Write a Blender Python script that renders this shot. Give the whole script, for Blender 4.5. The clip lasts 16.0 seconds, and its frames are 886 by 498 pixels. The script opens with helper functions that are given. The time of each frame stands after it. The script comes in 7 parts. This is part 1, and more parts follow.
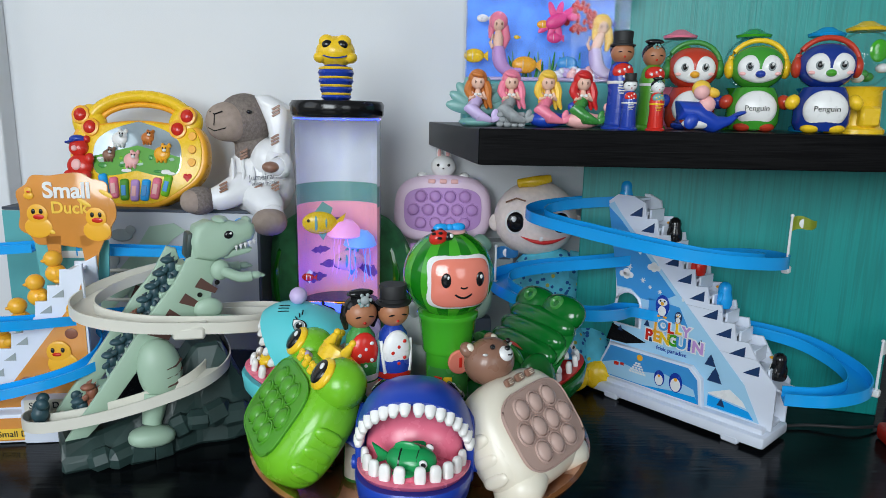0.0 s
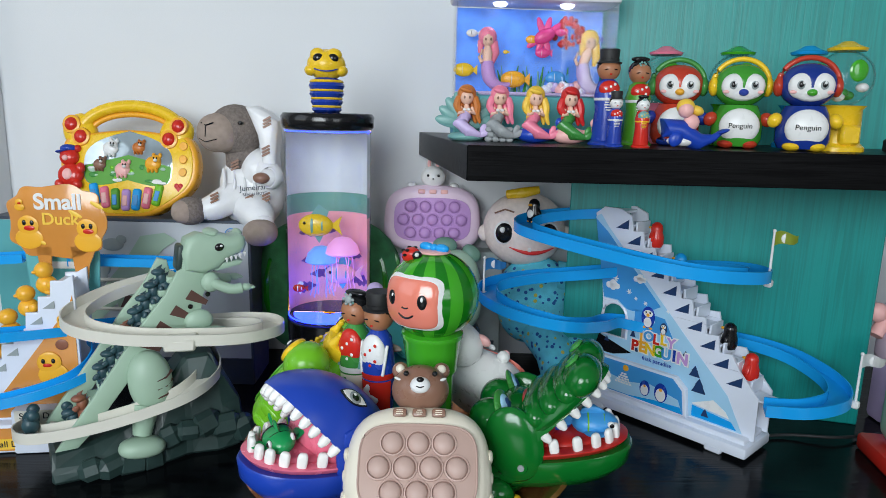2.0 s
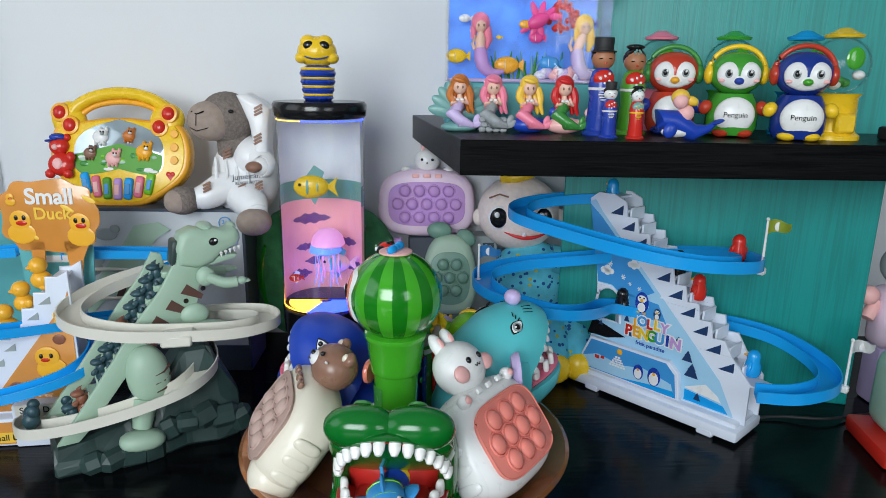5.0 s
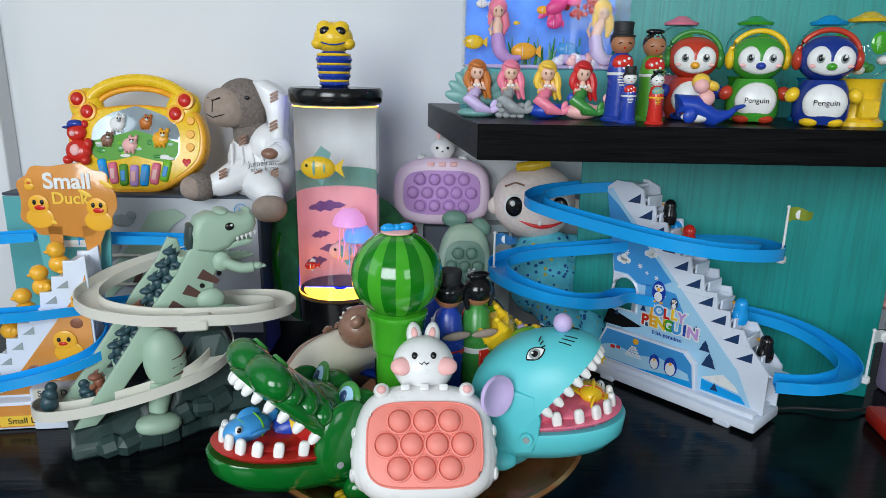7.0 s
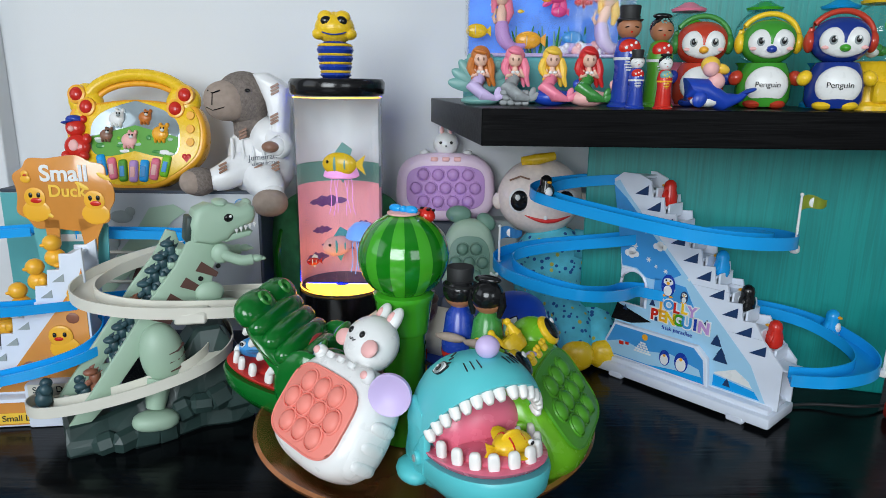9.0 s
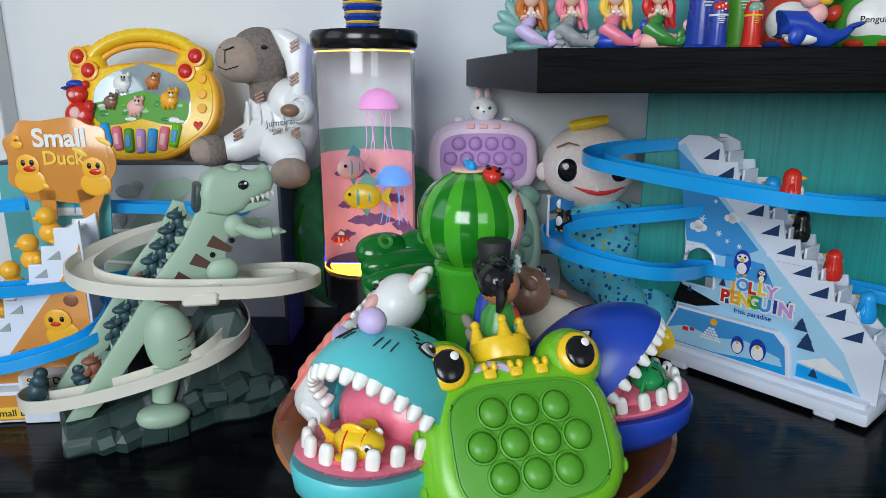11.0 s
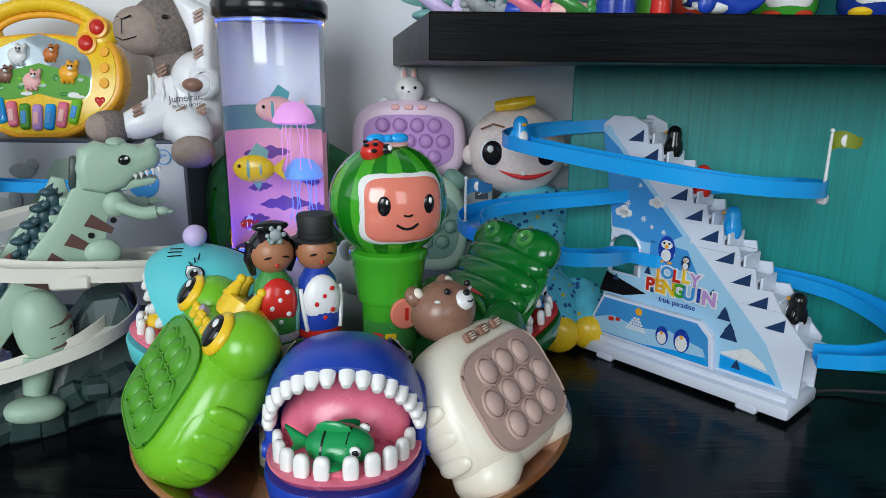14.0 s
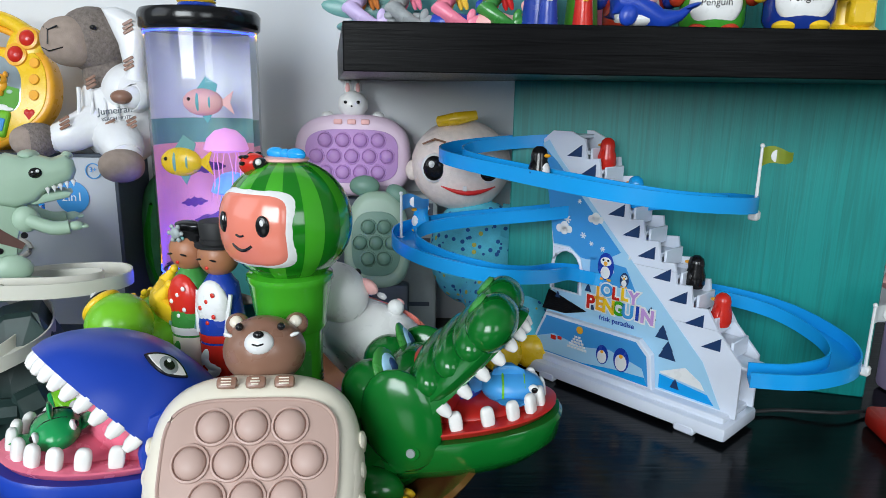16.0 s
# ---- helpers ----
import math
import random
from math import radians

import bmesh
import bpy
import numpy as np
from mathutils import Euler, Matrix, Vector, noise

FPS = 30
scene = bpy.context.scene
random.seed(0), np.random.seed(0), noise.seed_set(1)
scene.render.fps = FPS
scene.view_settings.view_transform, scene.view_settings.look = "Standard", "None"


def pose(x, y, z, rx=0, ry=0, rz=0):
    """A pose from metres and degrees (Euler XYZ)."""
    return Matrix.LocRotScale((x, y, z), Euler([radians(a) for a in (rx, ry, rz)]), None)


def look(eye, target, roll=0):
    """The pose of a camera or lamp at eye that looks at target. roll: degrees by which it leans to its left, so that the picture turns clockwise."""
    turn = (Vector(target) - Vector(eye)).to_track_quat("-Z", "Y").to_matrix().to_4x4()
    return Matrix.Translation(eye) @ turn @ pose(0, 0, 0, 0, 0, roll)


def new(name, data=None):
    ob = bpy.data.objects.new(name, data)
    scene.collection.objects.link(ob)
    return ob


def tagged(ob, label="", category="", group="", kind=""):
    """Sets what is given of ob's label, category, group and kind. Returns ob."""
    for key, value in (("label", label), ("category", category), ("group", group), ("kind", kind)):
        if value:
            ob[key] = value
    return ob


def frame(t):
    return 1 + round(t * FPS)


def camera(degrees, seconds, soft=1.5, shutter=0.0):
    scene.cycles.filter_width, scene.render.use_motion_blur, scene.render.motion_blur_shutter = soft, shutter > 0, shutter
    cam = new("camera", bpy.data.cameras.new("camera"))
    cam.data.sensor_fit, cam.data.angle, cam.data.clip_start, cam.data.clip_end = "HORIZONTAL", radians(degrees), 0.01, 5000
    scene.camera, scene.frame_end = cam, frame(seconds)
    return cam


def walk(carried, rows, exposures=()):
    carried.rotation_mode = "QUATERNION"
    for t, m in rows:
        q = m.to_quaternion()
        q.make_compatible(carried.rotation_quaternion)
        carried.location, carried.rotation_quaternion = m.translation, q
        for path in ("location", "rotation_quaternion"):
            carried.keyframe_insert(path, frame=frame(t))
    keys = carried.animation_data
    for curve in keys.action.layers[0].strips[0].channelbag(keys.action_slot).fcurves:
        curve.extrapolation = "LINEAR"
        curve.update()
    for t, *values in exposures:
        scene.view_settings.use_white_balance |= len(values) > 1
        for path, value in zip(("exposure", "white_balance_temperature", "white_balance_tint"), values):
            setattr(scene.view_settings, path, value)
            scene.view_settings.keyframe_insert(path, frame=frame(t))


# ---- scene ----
cam = camera(66.7, 16.0, 0.5)
METRES, EYE, TILT, LEAN, TURN = 0.55, 0.53, -11.5, -1.0, 0.0
ROWS = [
    (0.0, 0.0, 0.0, 0.0, 0.0, 0.0, -0.0),
    (0.5, 0.0018, -0.0076, 0.0047, -0.26, 0.23, -0.48),
    (1.0, 0.0057, -0.0104, 0.009, -0.58, 0.44, -0.37),
    (1.5, 0.0048, -0.0167, 0.0236, -0.96, 0.22, -0.33),
    (2.0, 0.0074, -0.0247, 0.0375, -0.73, -0.0, -0.22),
    (2.5, 0.0058, -0.0294, 0.0598, -0.9, -0.54, -0.18),
    (3.0, -0.0075, -0.0343, 0.0991, -2.07, -2.21, -1.25),
    (3.5, 0.0272, -0.014, 0.1205, -2.05, -3.65, 0.07),
    (4.0, 0.0255, -0.0183, 0.1207, -1.25, -3.11, 0.36),
    (6.5, -0.0048, -0.0218, 0.1011, -0.91, -3.15, 0.37),
    (7.0, -0.0007, -0.0162, 0.0908, -0.09, -3.46, 0.09),
    (7.5, 0.0071, -0.0238, 0.0936, 0.38, -2.98, 0.32),
    (8.0, 0.0123, -0.0344, 0.0916, 0.15, -2.61, 0.08),
    (8.5, 0.0017, -0.006, 0.0592, 0.19, -2.87, 0.33),
    (9.0, 0.0022, 0.0271, 0.0303, 0.31, -2.47, 0.38),
    (11.5, -0.0708, 0.3133, -0.0475, 2.11, -3.13, 0.85),
    (12.0, -0.0405, 0.3328, -0.0556, 0.6, -3.47, 1.18),
    (12.5, 0.0104, 0.3405, -0.0683, -0.01, -4.14, 1.08),
    (13.0, 0.0516, 0.3509, -0.0789, 0.63, -4.29, 0.76),
    (13.5, 0.0876, 0.359, -0.0806, 0.42, -3.99, 0.45),
    (14.0, 0.1197, 0.376, -0.0814, 0.25, -3.14, 0.38),
    (14.5, 0.1583, 0.3719, -0.0834, -0.3, -3.15, 0.6),
    (15.0, 0.1928, 0.4021, -0.0914, -0.62, -3.22, 0.62),
    (15.5, 0.224, 0.4185, -0.0895, -1.08, -2.2, 0.17),
    (16.0, 0.2535, 0.4194, -0.0883, -0.99, -1.59, 0.28),
]
walk(cam, [(t, pose(0, 0, EYE, TILT, LEAN, TURN) @ pose(METRES * x, METRES * y, METRES * z, 90 + pitch, roll, yaw)) for t, x, y, z, yaw, pitch, roll in ROWS],
     [(0.0, -0.16), (9.0, -0.16), (12.0, -0.22), (14.0, -0.20), (16.0, 0.07)])

# ---- world, window light ----
world = bpy.data.worlds.new("world")
scene.world = world
world.use_nodes = True
wn = world.node_tree
sky = wn.nodes.new("ShaderNodeTexSky")
sky.sky_type = "NISHITA"
sky.sun_disc = False
sky.sun_elevation, sky.sun_rotation = radians(38), radians(215)
wn.links.new(sky.outputs["Color"], wn.nodes["Background"].inputs["Color"])
wn.nodes["Background"].inputs["Strength"].default_value = 0.10


def area(name, eye, target, sx, sy, watts, color):
    lamp = bpy.data.lights.new(name, "AREA")
    lamp.shape, lamp.size, lamp.size_y, lamp.energy, lamp.color = "RECTANGLE", sx, sy, watts, color
    ob = new(name, lamp)
    ob.matrix_world = look(eye, target)
    return ob


# daylight in the window openings beside and behind the table
area("window_light", (-2.14, -0.05, 1.35), (-0.6, 0.25, 0.9), 1.5, 1.5, 8, (0.90, 0.96, 1.0))
area("window_light", (-0.65, -1.49, 1.08), (-0.25, 0.2, 0.74), 1.5, 1.2, 73, (0.88, 0.955, 1.0))
area("window_light", (1.35, -1.49, 1.02), (0.8, 0.2, 0.75), 0.9, 1.1, 13, (0.875, 0.955, 1.0))


# ---- materials ----
def mat(name, color, rough=0.4, metal=0.0, vary=0.06, scale=30.0, bump=0.0, bump_scale=200.0, coat=0.0, sub=0.0, emit=None, power=0.0):
    m = bpy.data.materials.new(name)
    m.use_nodes = True
    nt = m.node_tree
    b = nt.nodes["Principled BSDF"]
    b.inputs["Roughness"].default_value = rough
    b.inputs["Metallic"].default_value = metal
    b.inputs["Coat Weight"].default_value = coat
    b.inputs["Coat Roughness"].default_value = 0.08
    if sub:
        b.inputs["Subsurface Weight"].default_value = sub
        b.inputs["Subsurface Radius"].default_value = (0.004, 0.002, 0.001)
        b.inputs["Subsurface Scale"].default_value = 1.0
    co = nt.nodes.new("ShaderNodeTexCoord")
    n = nt.nodes.new("ShaderNodeTexNoise")
    n.inputs["Scale"].default_value = scale
    n.inputs["Detail"].default_value = 5
    nt.links.new(co.outputs["Object"], n.inputs["Vector"])
    ramp = nt.nodes.new("ShaderNodeValToRGB")
    ramp.color_ramp.elements[0].position, ramp.color_ramp.elements[1].position = 0.3, 0.7
    ramp.color_ramp.elements[0].color = (*[max(0, c * (1 - vary)) for c in color], 1)
    ramp.color_ramp.elements[1].color = (*[min(1, c * (1 + vary)) for c in color], 1)
    nt.links.new(n.outputs["Fac"], ramp.inputs["Fac"])
    nt.links.new(ramp.outputs["Color"], b.inputs["Base Color"])
    r = nt.nodes.new("ShaderNodeMapRange")
    r.inputs["To Min"].default_value, r.inputs["To Max"].default_value = max(0.02, rough - 0.06), min(1, rough + 0.08)
    n2 = nt.nodes.new("ShaderNodeTexNoise")
    n2.inputs["Scale"].default_value = scale * 4
    nt.links.new(co.outputs["Object"], n2.inputs["Vector"])
    nt.links.new(n2.outputs["Fac"], r.inputs["Value"])
    nt.links.new(r.outputs["Result"], b.inputs["Roughness"])
    if bump:
        n3 = nt.nodes.new("ShaderNodeTexNoise")
        n3.inputs["Scale"].default_value = bump_scale
        n3.inputs["Detail"].default_value = 4
        nt.links.new(co.outputs["Object"], n3.inputs["Vector"])
        bp = nt.nodes.new("ShaderNodeBump")
        bp.inputs["Strength"].default_value, bp.inputs["Distance"].default_value = bump, 0.002
        nt.links.new(n3.outputs["Fac"], bp.inputs["Height"])
        nt.links.new(bp.outputs["Normal"], b.inputs["Normal"])
    if emit:
        b.inputs["Emission Color"].default_value = (*emit, 1)
        b.inputs["Emission Strength"].default_value = power
    return m


def wood_mat(name, dark, light, rough, axis_scale, bump=0.25, coat=0.0, dist=0.0008, spec=0.5):
    """Painted or stained open-grain wood: stretched noise for the pores."""
    m = mat(name, light, rough, coat=coat)
    nt = m.node_tree
    b = nt.nodes["Principled BSDF"]
    b.inputs["Specular IOR Level"].default_value = spec
    co = nt.nodes.new("ShaderNodeTexCoord")
    mp = nt.nodes.new("ShaderNodeMapping")
    mp.inputs["Scale"].default_value = axis_scale
    nt.links.new(co.outputs["Object"], mp.inputs["Vector"])
    n = nt.nodes.new("ShaderNodeTexNoise")
    n.inputs["Scale"].default_value, n.inputs["Detail"].default_value, n.inputs["Distortion"].default_value = 1.0, 8, 1.2
    nt.links.new(mp.outputs["Vector"], n.inputs["Vector"])
    ramp = nt.nodes.new("ShaderNodeValToRGB")
    ramp.color_ramp.elements[0].position, ramp.color_ramp.elements[1].position = 0.36, 0.56
    ramp.color_ramp.elements[0].color, ramp.color_ramp.elements[1].color = (*dark, 1), (*light, 1)
    nt.links.new(n.outputs["Fac"], ramp.inputs["Fac"])
    nt.links.new(ramp.outputs["Color"], b.inputs["Base Color"])
    bp = nt.nodes.new("ShaderNodeBump")
    bp.inputs["Strength"].default_value, bp.inputs["Distance"].default_value = bump, dist
    nt.links.new(n.outputs["Fac"], bp.inputs["Height"])
    nt.links.new(bp.outputs["Normal"], b.inputs["Normal"])
    return m


def glass_mat(name, color=(1, 1, 1), rough=0.02, mix=0.1):
    """Thin clear plastic: mostly see-through, with a glossy skin."""
    m = bpy.data.materials.new(name)
    m.use_nodes = True
    nt = m.node_tree
    nt.nodes.remove(nt.nodes["Principled BSDF"])
    out = nt.nodes["Material Output"]
    tr = nt.nodes.new("ShaderNodeBsdfTransparent")
    tr.inputs["Color"].default_value = (*color, 1)
    gl = nt.nodes.new("ShaderNodeBsdfGlossy")
    gl.inputs["Roughness"].default_value = rough
    fr = nt.nodes.new("ShaderNodeLayerWeight")
    fr.inputs["Blend"].default_value = 0.08
    ad = nt.nodes.new("ShaderNodeMath")
    ad.operation = "MULTIPLY_ADD"
    ad.inputs[1].default_value = 0.5
    ad.inputs[2].default_value = mix * 0.2
    mx = nt.nodes.new("ShaderNodeMixShader")
    nt.links.new(fr.outputs["Fresnel"], ad.inputs[0])
    nt.links.new(ad.outputs["Value"], mx.inputs["Fac"])
    nt.links.new(tr.outputs["BSDF"], mx.inputs[1])
    nt.links.new(gl.outputs["BSDF"], mx.inputs[2])
    nt.links.new(mx.outputs["Shader"], out.inputs["Surface"])
    return m


def spotted(m, spot, other, scale, size):
    """Printed drops over a cloth: Voronoi cells in two colours."""
    nt = m.node_tree
    b = nt.nodes["Principled BSDF"]
    old = b.inputs["Base Color"].links[0].from_socket
    co = nt.nodes.new("ShaderNodeTexCoord")
    v = nt.nodes.new("ShaderNodeTexVoronoi")
    v.inputs["Scale"].default_value = scale
    nt.links.new(co.outputs["Object"], v.inputs["Vector"])
    lt = nt.nodes.new("ShaderNodeMath")
    lt.operation = "LESS_THAN"
    lt.inputs[1].default_value = size
    nt.links.new(v.outputs["Distance"], lt.inputs[0])
    sp = nt.nodes.new("ShaderNodeSeparateColor")
    nt.links.new(v.outputs["Color"], sp.inputs["Color"])
    pick = nt.nodes.new("ShaderNodeMix")
    pick.data_type = "RGBA"
    rd = nt.nodes.new("ShaderNodeMath")
    rd.operation = "GREATER_THAN"
    rd.inputs[1].default_value = 0.75
    nt.links.new(sp.outputs[0], rd.inputs[0])
    nt.links.new(rd.outputs[0], pick.inputs["Factor"])
    pick.inputs["A"].default_value, pick.inputs["B"].default_value = (*spot, 1), (*other, 1)
    mx = nt.nodes.new("ShaderNodeMix")
    mx.data_type = "RGBA"
    nt.links.new(lt.outputs[0], mx.inputs["Factor"])
    nt.links.new(old, mx.inputs["A"])
    nt.links.new(pick.outputs["Result"], mx.inputs["B"])
    nt.links.new(mx.outputs["Result"], b.inputs["Base Color"])
    return m


def plastic(name, c, rough=0.28, **k):
    return mat(name, c, rough, vary=0.03, scale=18, bump=0.02, bump_scale=90, **k)


M = {
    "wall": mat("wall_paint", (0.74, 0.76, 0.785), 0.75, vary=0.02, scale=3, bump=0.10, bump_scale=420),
    # dark version of the wall colour for unseen walls, weakens the fill light
    "room": mat("unseen_room_dark", (0.27, 0.275, 0.28), 0.8, vary=0.03, scale=3),
    "floorwood": wood_mat("floor_wood", (0.10, 0.065, 0.04), (0.20, 0.14, 0.09), 0.4, (3, 40, 40), 0.3),
    "fishgreen": plastic("fish_green", (0.012, 0.30, 0.085), 0.22),
    "table": wood_mat("black_wood", (0.0015, 0.0015, 0.002), (0.004, 0.005, 0.006), 0.15, (5, 60, 60), 0.6, spec=0.14),
    "shelf": wood_mat("black_oak", (0.0025, 0.0025, 0.0028), (0.006, 0.006, 0.0065), 0.30, (7, 210, 210), 0.5, spec=0.05),
    "teal": wood_mat("teal_wood", (0.0, 0.23, 0.21), (0.0, 0.288, 0.265), 0.42, (150, 150, 4.0), 0.55),
    "white": plastic("white_plastic", (0.80, 0.80, 0.79)),
    "bluewhite": plastic("cool_white_plastic", (0.72, 0.77, 0.87), 0.22),
    "cream": plastic("cream_plastic", (0.80, 0.74, 0.61), 0.3),
    "teeth": plastic("tooth_plastic", (0.84, 0.83, 0.80), 0.2),
    "taupe": plastic("taupe_silicone", (0.52, 0.36, 0.31), 0.5),
    "taupe_deep": plastic("taupe_base", (0.47, 0.32, 0.27), 0.5),
    "brown": plastic("brown_plastic", (0.26, 0.135, 0.09), 0.28),
    "pinkpop": plastic("coral_silicone", (0.85, 0.25, 0.20), 0.5),
    "pinklight": plastic("blush_pink", (0.86, 0.46, 0.44), 0.45),
    "pink": plastic("gum_pink", (0.80, 0.17, 0.26), 0.25),
    "red": plastic("red_plastic", (0.60, 0.025, 0.015), 0.22),
    "redgum": plastic("red_gum", (0.48, 0.02, 0.015), 0.3),
    "blue": plastic("shark_blue", (0.012, 0.055, 0.42), 0.32),
    "turq": plastic("turquoise_plastic", (0.10, 0.56, 0.60), 0.40),
    "lilac": plastic("lilac_plastic", (0.58, 0.46, 0.74), 0.4),
    "violet": plastic("violet_silicone", (0.52, 0.29, 0.62), 0.5),
    "pinklilac": plastic("pale_lilac_plastic", (0.78, 0.60, 0.74), 0.4),
    "frog": plastic("lime_plastic", (0.17, 0.50, 0.02), 0.25),
    "frogpop": plastic("green_silicone", (0.08, 0.32, 0.02), 0.4),
    "yellow": plastic("yellow_plastic", (0.86, 0.55, 0.02), 0.26),
    "orange": plastic("orange_yellow_plastic", (0.86, 0.40, 0.025), 0.28),
    "croc": plastic("crocodile_green", (0.004, 0.14, 0.018), 0.17, coat=0.15),
    "croc_lite": plastic("leaf_green", (0.05, 0.26, 0.05), 0.25),
    "mel_l": plastic("melon_light_green", (0.055, 0.37, 0.02), 0.13, coat=0.5),
    "mel_d": plastic("melon_dark_green", (0.008, 0.18, 0.008), 0.13, coat=0.5),
    "face": plastic("salmon_plastic", (0.80, 0.23, 0.16), 0.15, coat=0.5),
    "black": plastic("black_plastic", (0.008, 0.008, 0.009), 0.18),
    "blackmat": mat("black_matt", (0.012, 0.012, 0.013), 0.6),
    "track": plastic("track_blue", (0.010, 0.34, 0.80), 0.22),
    "flagyl": plastic("lime_yellow_print", (0.42, 0.50, 0.05), 0.35),
    "skyblue": plastic("sticker_blue", (0.05, 0.30, 0.66), 0.35),
    "stickpale": plastic("sticker_pale_blue", (0.36, 0.62, 0.82), 0.35),
    "navy": plastic("navy_print", (0.015, 0.045, 0.13), 0.35),
    "dino": plastic("sage_plastic", (0.36, 0.50, 0.38), 0.42),
    "dinorock": mat("dark_rock_plastic", (0.024, 0.048, 0.044), 0.40, vary=0.3, scale=25),
    "dinostripe": plastic("stripe_brown", (0.10, 0.045, 0.035), 0.45),
    "rail": plastic("ivory_plastic", (0.68, 0.66, 0.58), 0.4),
    "mini": mat("slate_plastic", (0.025, 0.065, 0.08), 0.4, vary=0.3, scale=60),
    "rust": mat("rust_plastic", (0.25, 0.09, 0.05), 0.4, vary=0.2, scale=60),
    "copper": mat("lacquered_copper", (0.46, 0.17, 0.06), 0.18, metal=0.6, vary=0.25, scale=12, coat=0.5),
    "duckcard": mat("sign_orange", (0.66, 0.27, 0.055), 0.18, vary=0.10, scale=14, coat=0.4),
    "ducky": plastic("duck_yellow", (0.85, 0.43, 0.03), 0.3),
    "box": mat("printed_card", (0.50, 0.53, 0.56), 0.45, vary=0.05, scale=9),
    "boxdark": mat("dark_card", (0.045, 0.06, 0.085), 0.5),
    "boxgrey": mat("grey_print", (0.30, 0.34, 0.34), 0.45, vary=0.2, scale=14),
    "knit": mat("taupe_knit", (0.20, 0.165, 0.145), 0.9, vary=0.28, scale=180, bump=0.9, bump_scale=330),
    "muzzle": mat("taupe_felt", (0.34, 0.265, 0.22), 0.85, vary=0.10, scale=90, bump=0.3, bump_scale=500),
    "satin": mat("white_satin", (0.80, 0.80, 0.81), 0.30, vary=0.05, scale=16, bump=1.0, bump_scale=34),
    "plushskin": mat("pale_plush", (0.86, 0.75, 0.70), 0.9, vary=0.06, scale=120, bump=0.5, bump_scale=500),
    "pyjama": spotted(mat("teal_fleece", (0.10, 0.52, 0.66), 0.85, vary=0.12, scale=60, bump=0.4, bump_scale=400), (0.01, 0.09, 0.30), (0.50, 0.46, 0.08), 78, 0.30),
    "skin": plastic("painted_skin", (0.82, 0.52, 0.40), 0.4),
    "skindark": plastic("painted_brown_skin", (0.40, 0.165, 0.08), 0.4),
    "hairor": plastic("ginger_hair", (0.55, 0.17, 0.03), 0.35),
    "hairpk": plastic("pink_hair", (0.85, 0.22, 0.33), 0.35),
    "hairyl": plastic("blond_hair", (0.88, 0.56, 0.06), 0.35),
    "hairrd": plastic("red_hair", (0.62, 0.02, 0.02), 0.35),
    "seagreen": plastic("sea_green", (0.16, 0.36, 0.34), 0.35),
    "dress": plastic("cobalt_lacquer", (0.015, 0.05, 0.36), 0.25),
    "stone": mat("grey_stone_resin", (0.30, 0.32, 0.33), 0.6, vary=0.2, scale=70),
    "cushion": mat("melon_plush", (0.03, 0.17, 0.06), 0.9, vary=0.3, scale=40, bump=0.4, bump_scale=300),
    "peng_r": plastic("penguin_red", (0.50, 0.045, 0.02), 0.2),
    "peng_g": plastic("penguin_green", (0.05, 0.30, 0.03), 0.2),
    "peng_b": plastic("penguin_blue", (0.01, 0.035, 0.24), 0.2),
    "sagepop": plastic("sage_silicone", (0.16, 0.30, 0.23), 0.45),
    "clear": glass_mat("clear_plastic"),
    "tankglass": glass_mat("clear_acrylic", (0.97, 0.98, 0.99), 0.03, 0.3),
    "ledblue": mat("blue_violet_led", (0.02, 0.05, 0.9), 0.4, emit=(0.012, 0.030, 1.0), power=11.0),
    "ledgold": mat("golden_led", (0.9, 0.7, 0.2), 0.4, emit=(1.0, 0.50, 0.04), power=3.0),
    # tank films: faint emission puts the lamp's light into their colour
    "ledband": mat("tank_lower_film", (0.86, 0.40, 0.44), 0.35, vary=0.12, scale=14, emit=(0.86, 0.40, 0.46), power=0.14),
    "greenband": mat("tank_middle_film", (0.16, 0.36, 0.30), 0.35, emit=(0.15, 0.4, 0.33), power=0.08),
    "topband": mat("tank_upper_film", (0.62, 0.66, 0.68), 0.35, emit=(0.6, 0.65, 0.7), power=0.16),
    "filmdark": mat("film_reflection_paint", (0.20, 0.09, 0.28), 0.4),
    "jelly": mat("jelly_pink", (0.75, 0.35, 0.70), 0.3, emit=(0.9, 0.35, 0.75), power=0.5),
    "jellyb": mat("jelly_blue", (0.15, 0.35, 0.85), 0.3, emit=(0.15, 0.40, 0.95), power=0.5),
    # sea print with the LED light on it added as emission
    "aqua": mat("aquarium_glow_print", (0.07, 0.24, 0.72), 0.3, vary=0.45, scale=18, emit=(0.12, 0.25, 0.9), power=0.35),
    "aqualed": mat("aquarium_led", (0.7, 0.8, 1.0), 0.3, emit=(0.6, 0.7, 1.0), power=12.0),
    "aquawhite": mat("aquarium_white", (0.78, 0.78, 0.84), 0.3),
    "melonpad": plastic("soft_teal", (0.10, 0.40, 0.42), 0.5),
    "skymirror": mat("shiny_sky_print", (0.55, 0.66, 0.72), 0.08, metal=0.6, vary=0.2, scale=14),
    "coralpk": plastic("hot_pink", (0.75, 0.06, 0.25), 0.35),
    "glassgreen": plastic("pale_green_plastic", (0.38, 0.55, 0.44), 0.4),
}


# ---- mesh helpers ----
def T(x=0, y=0, z=0, rx=0, ry=0, rz=0):
    return pose(x, y, z, rx, ry, rz)


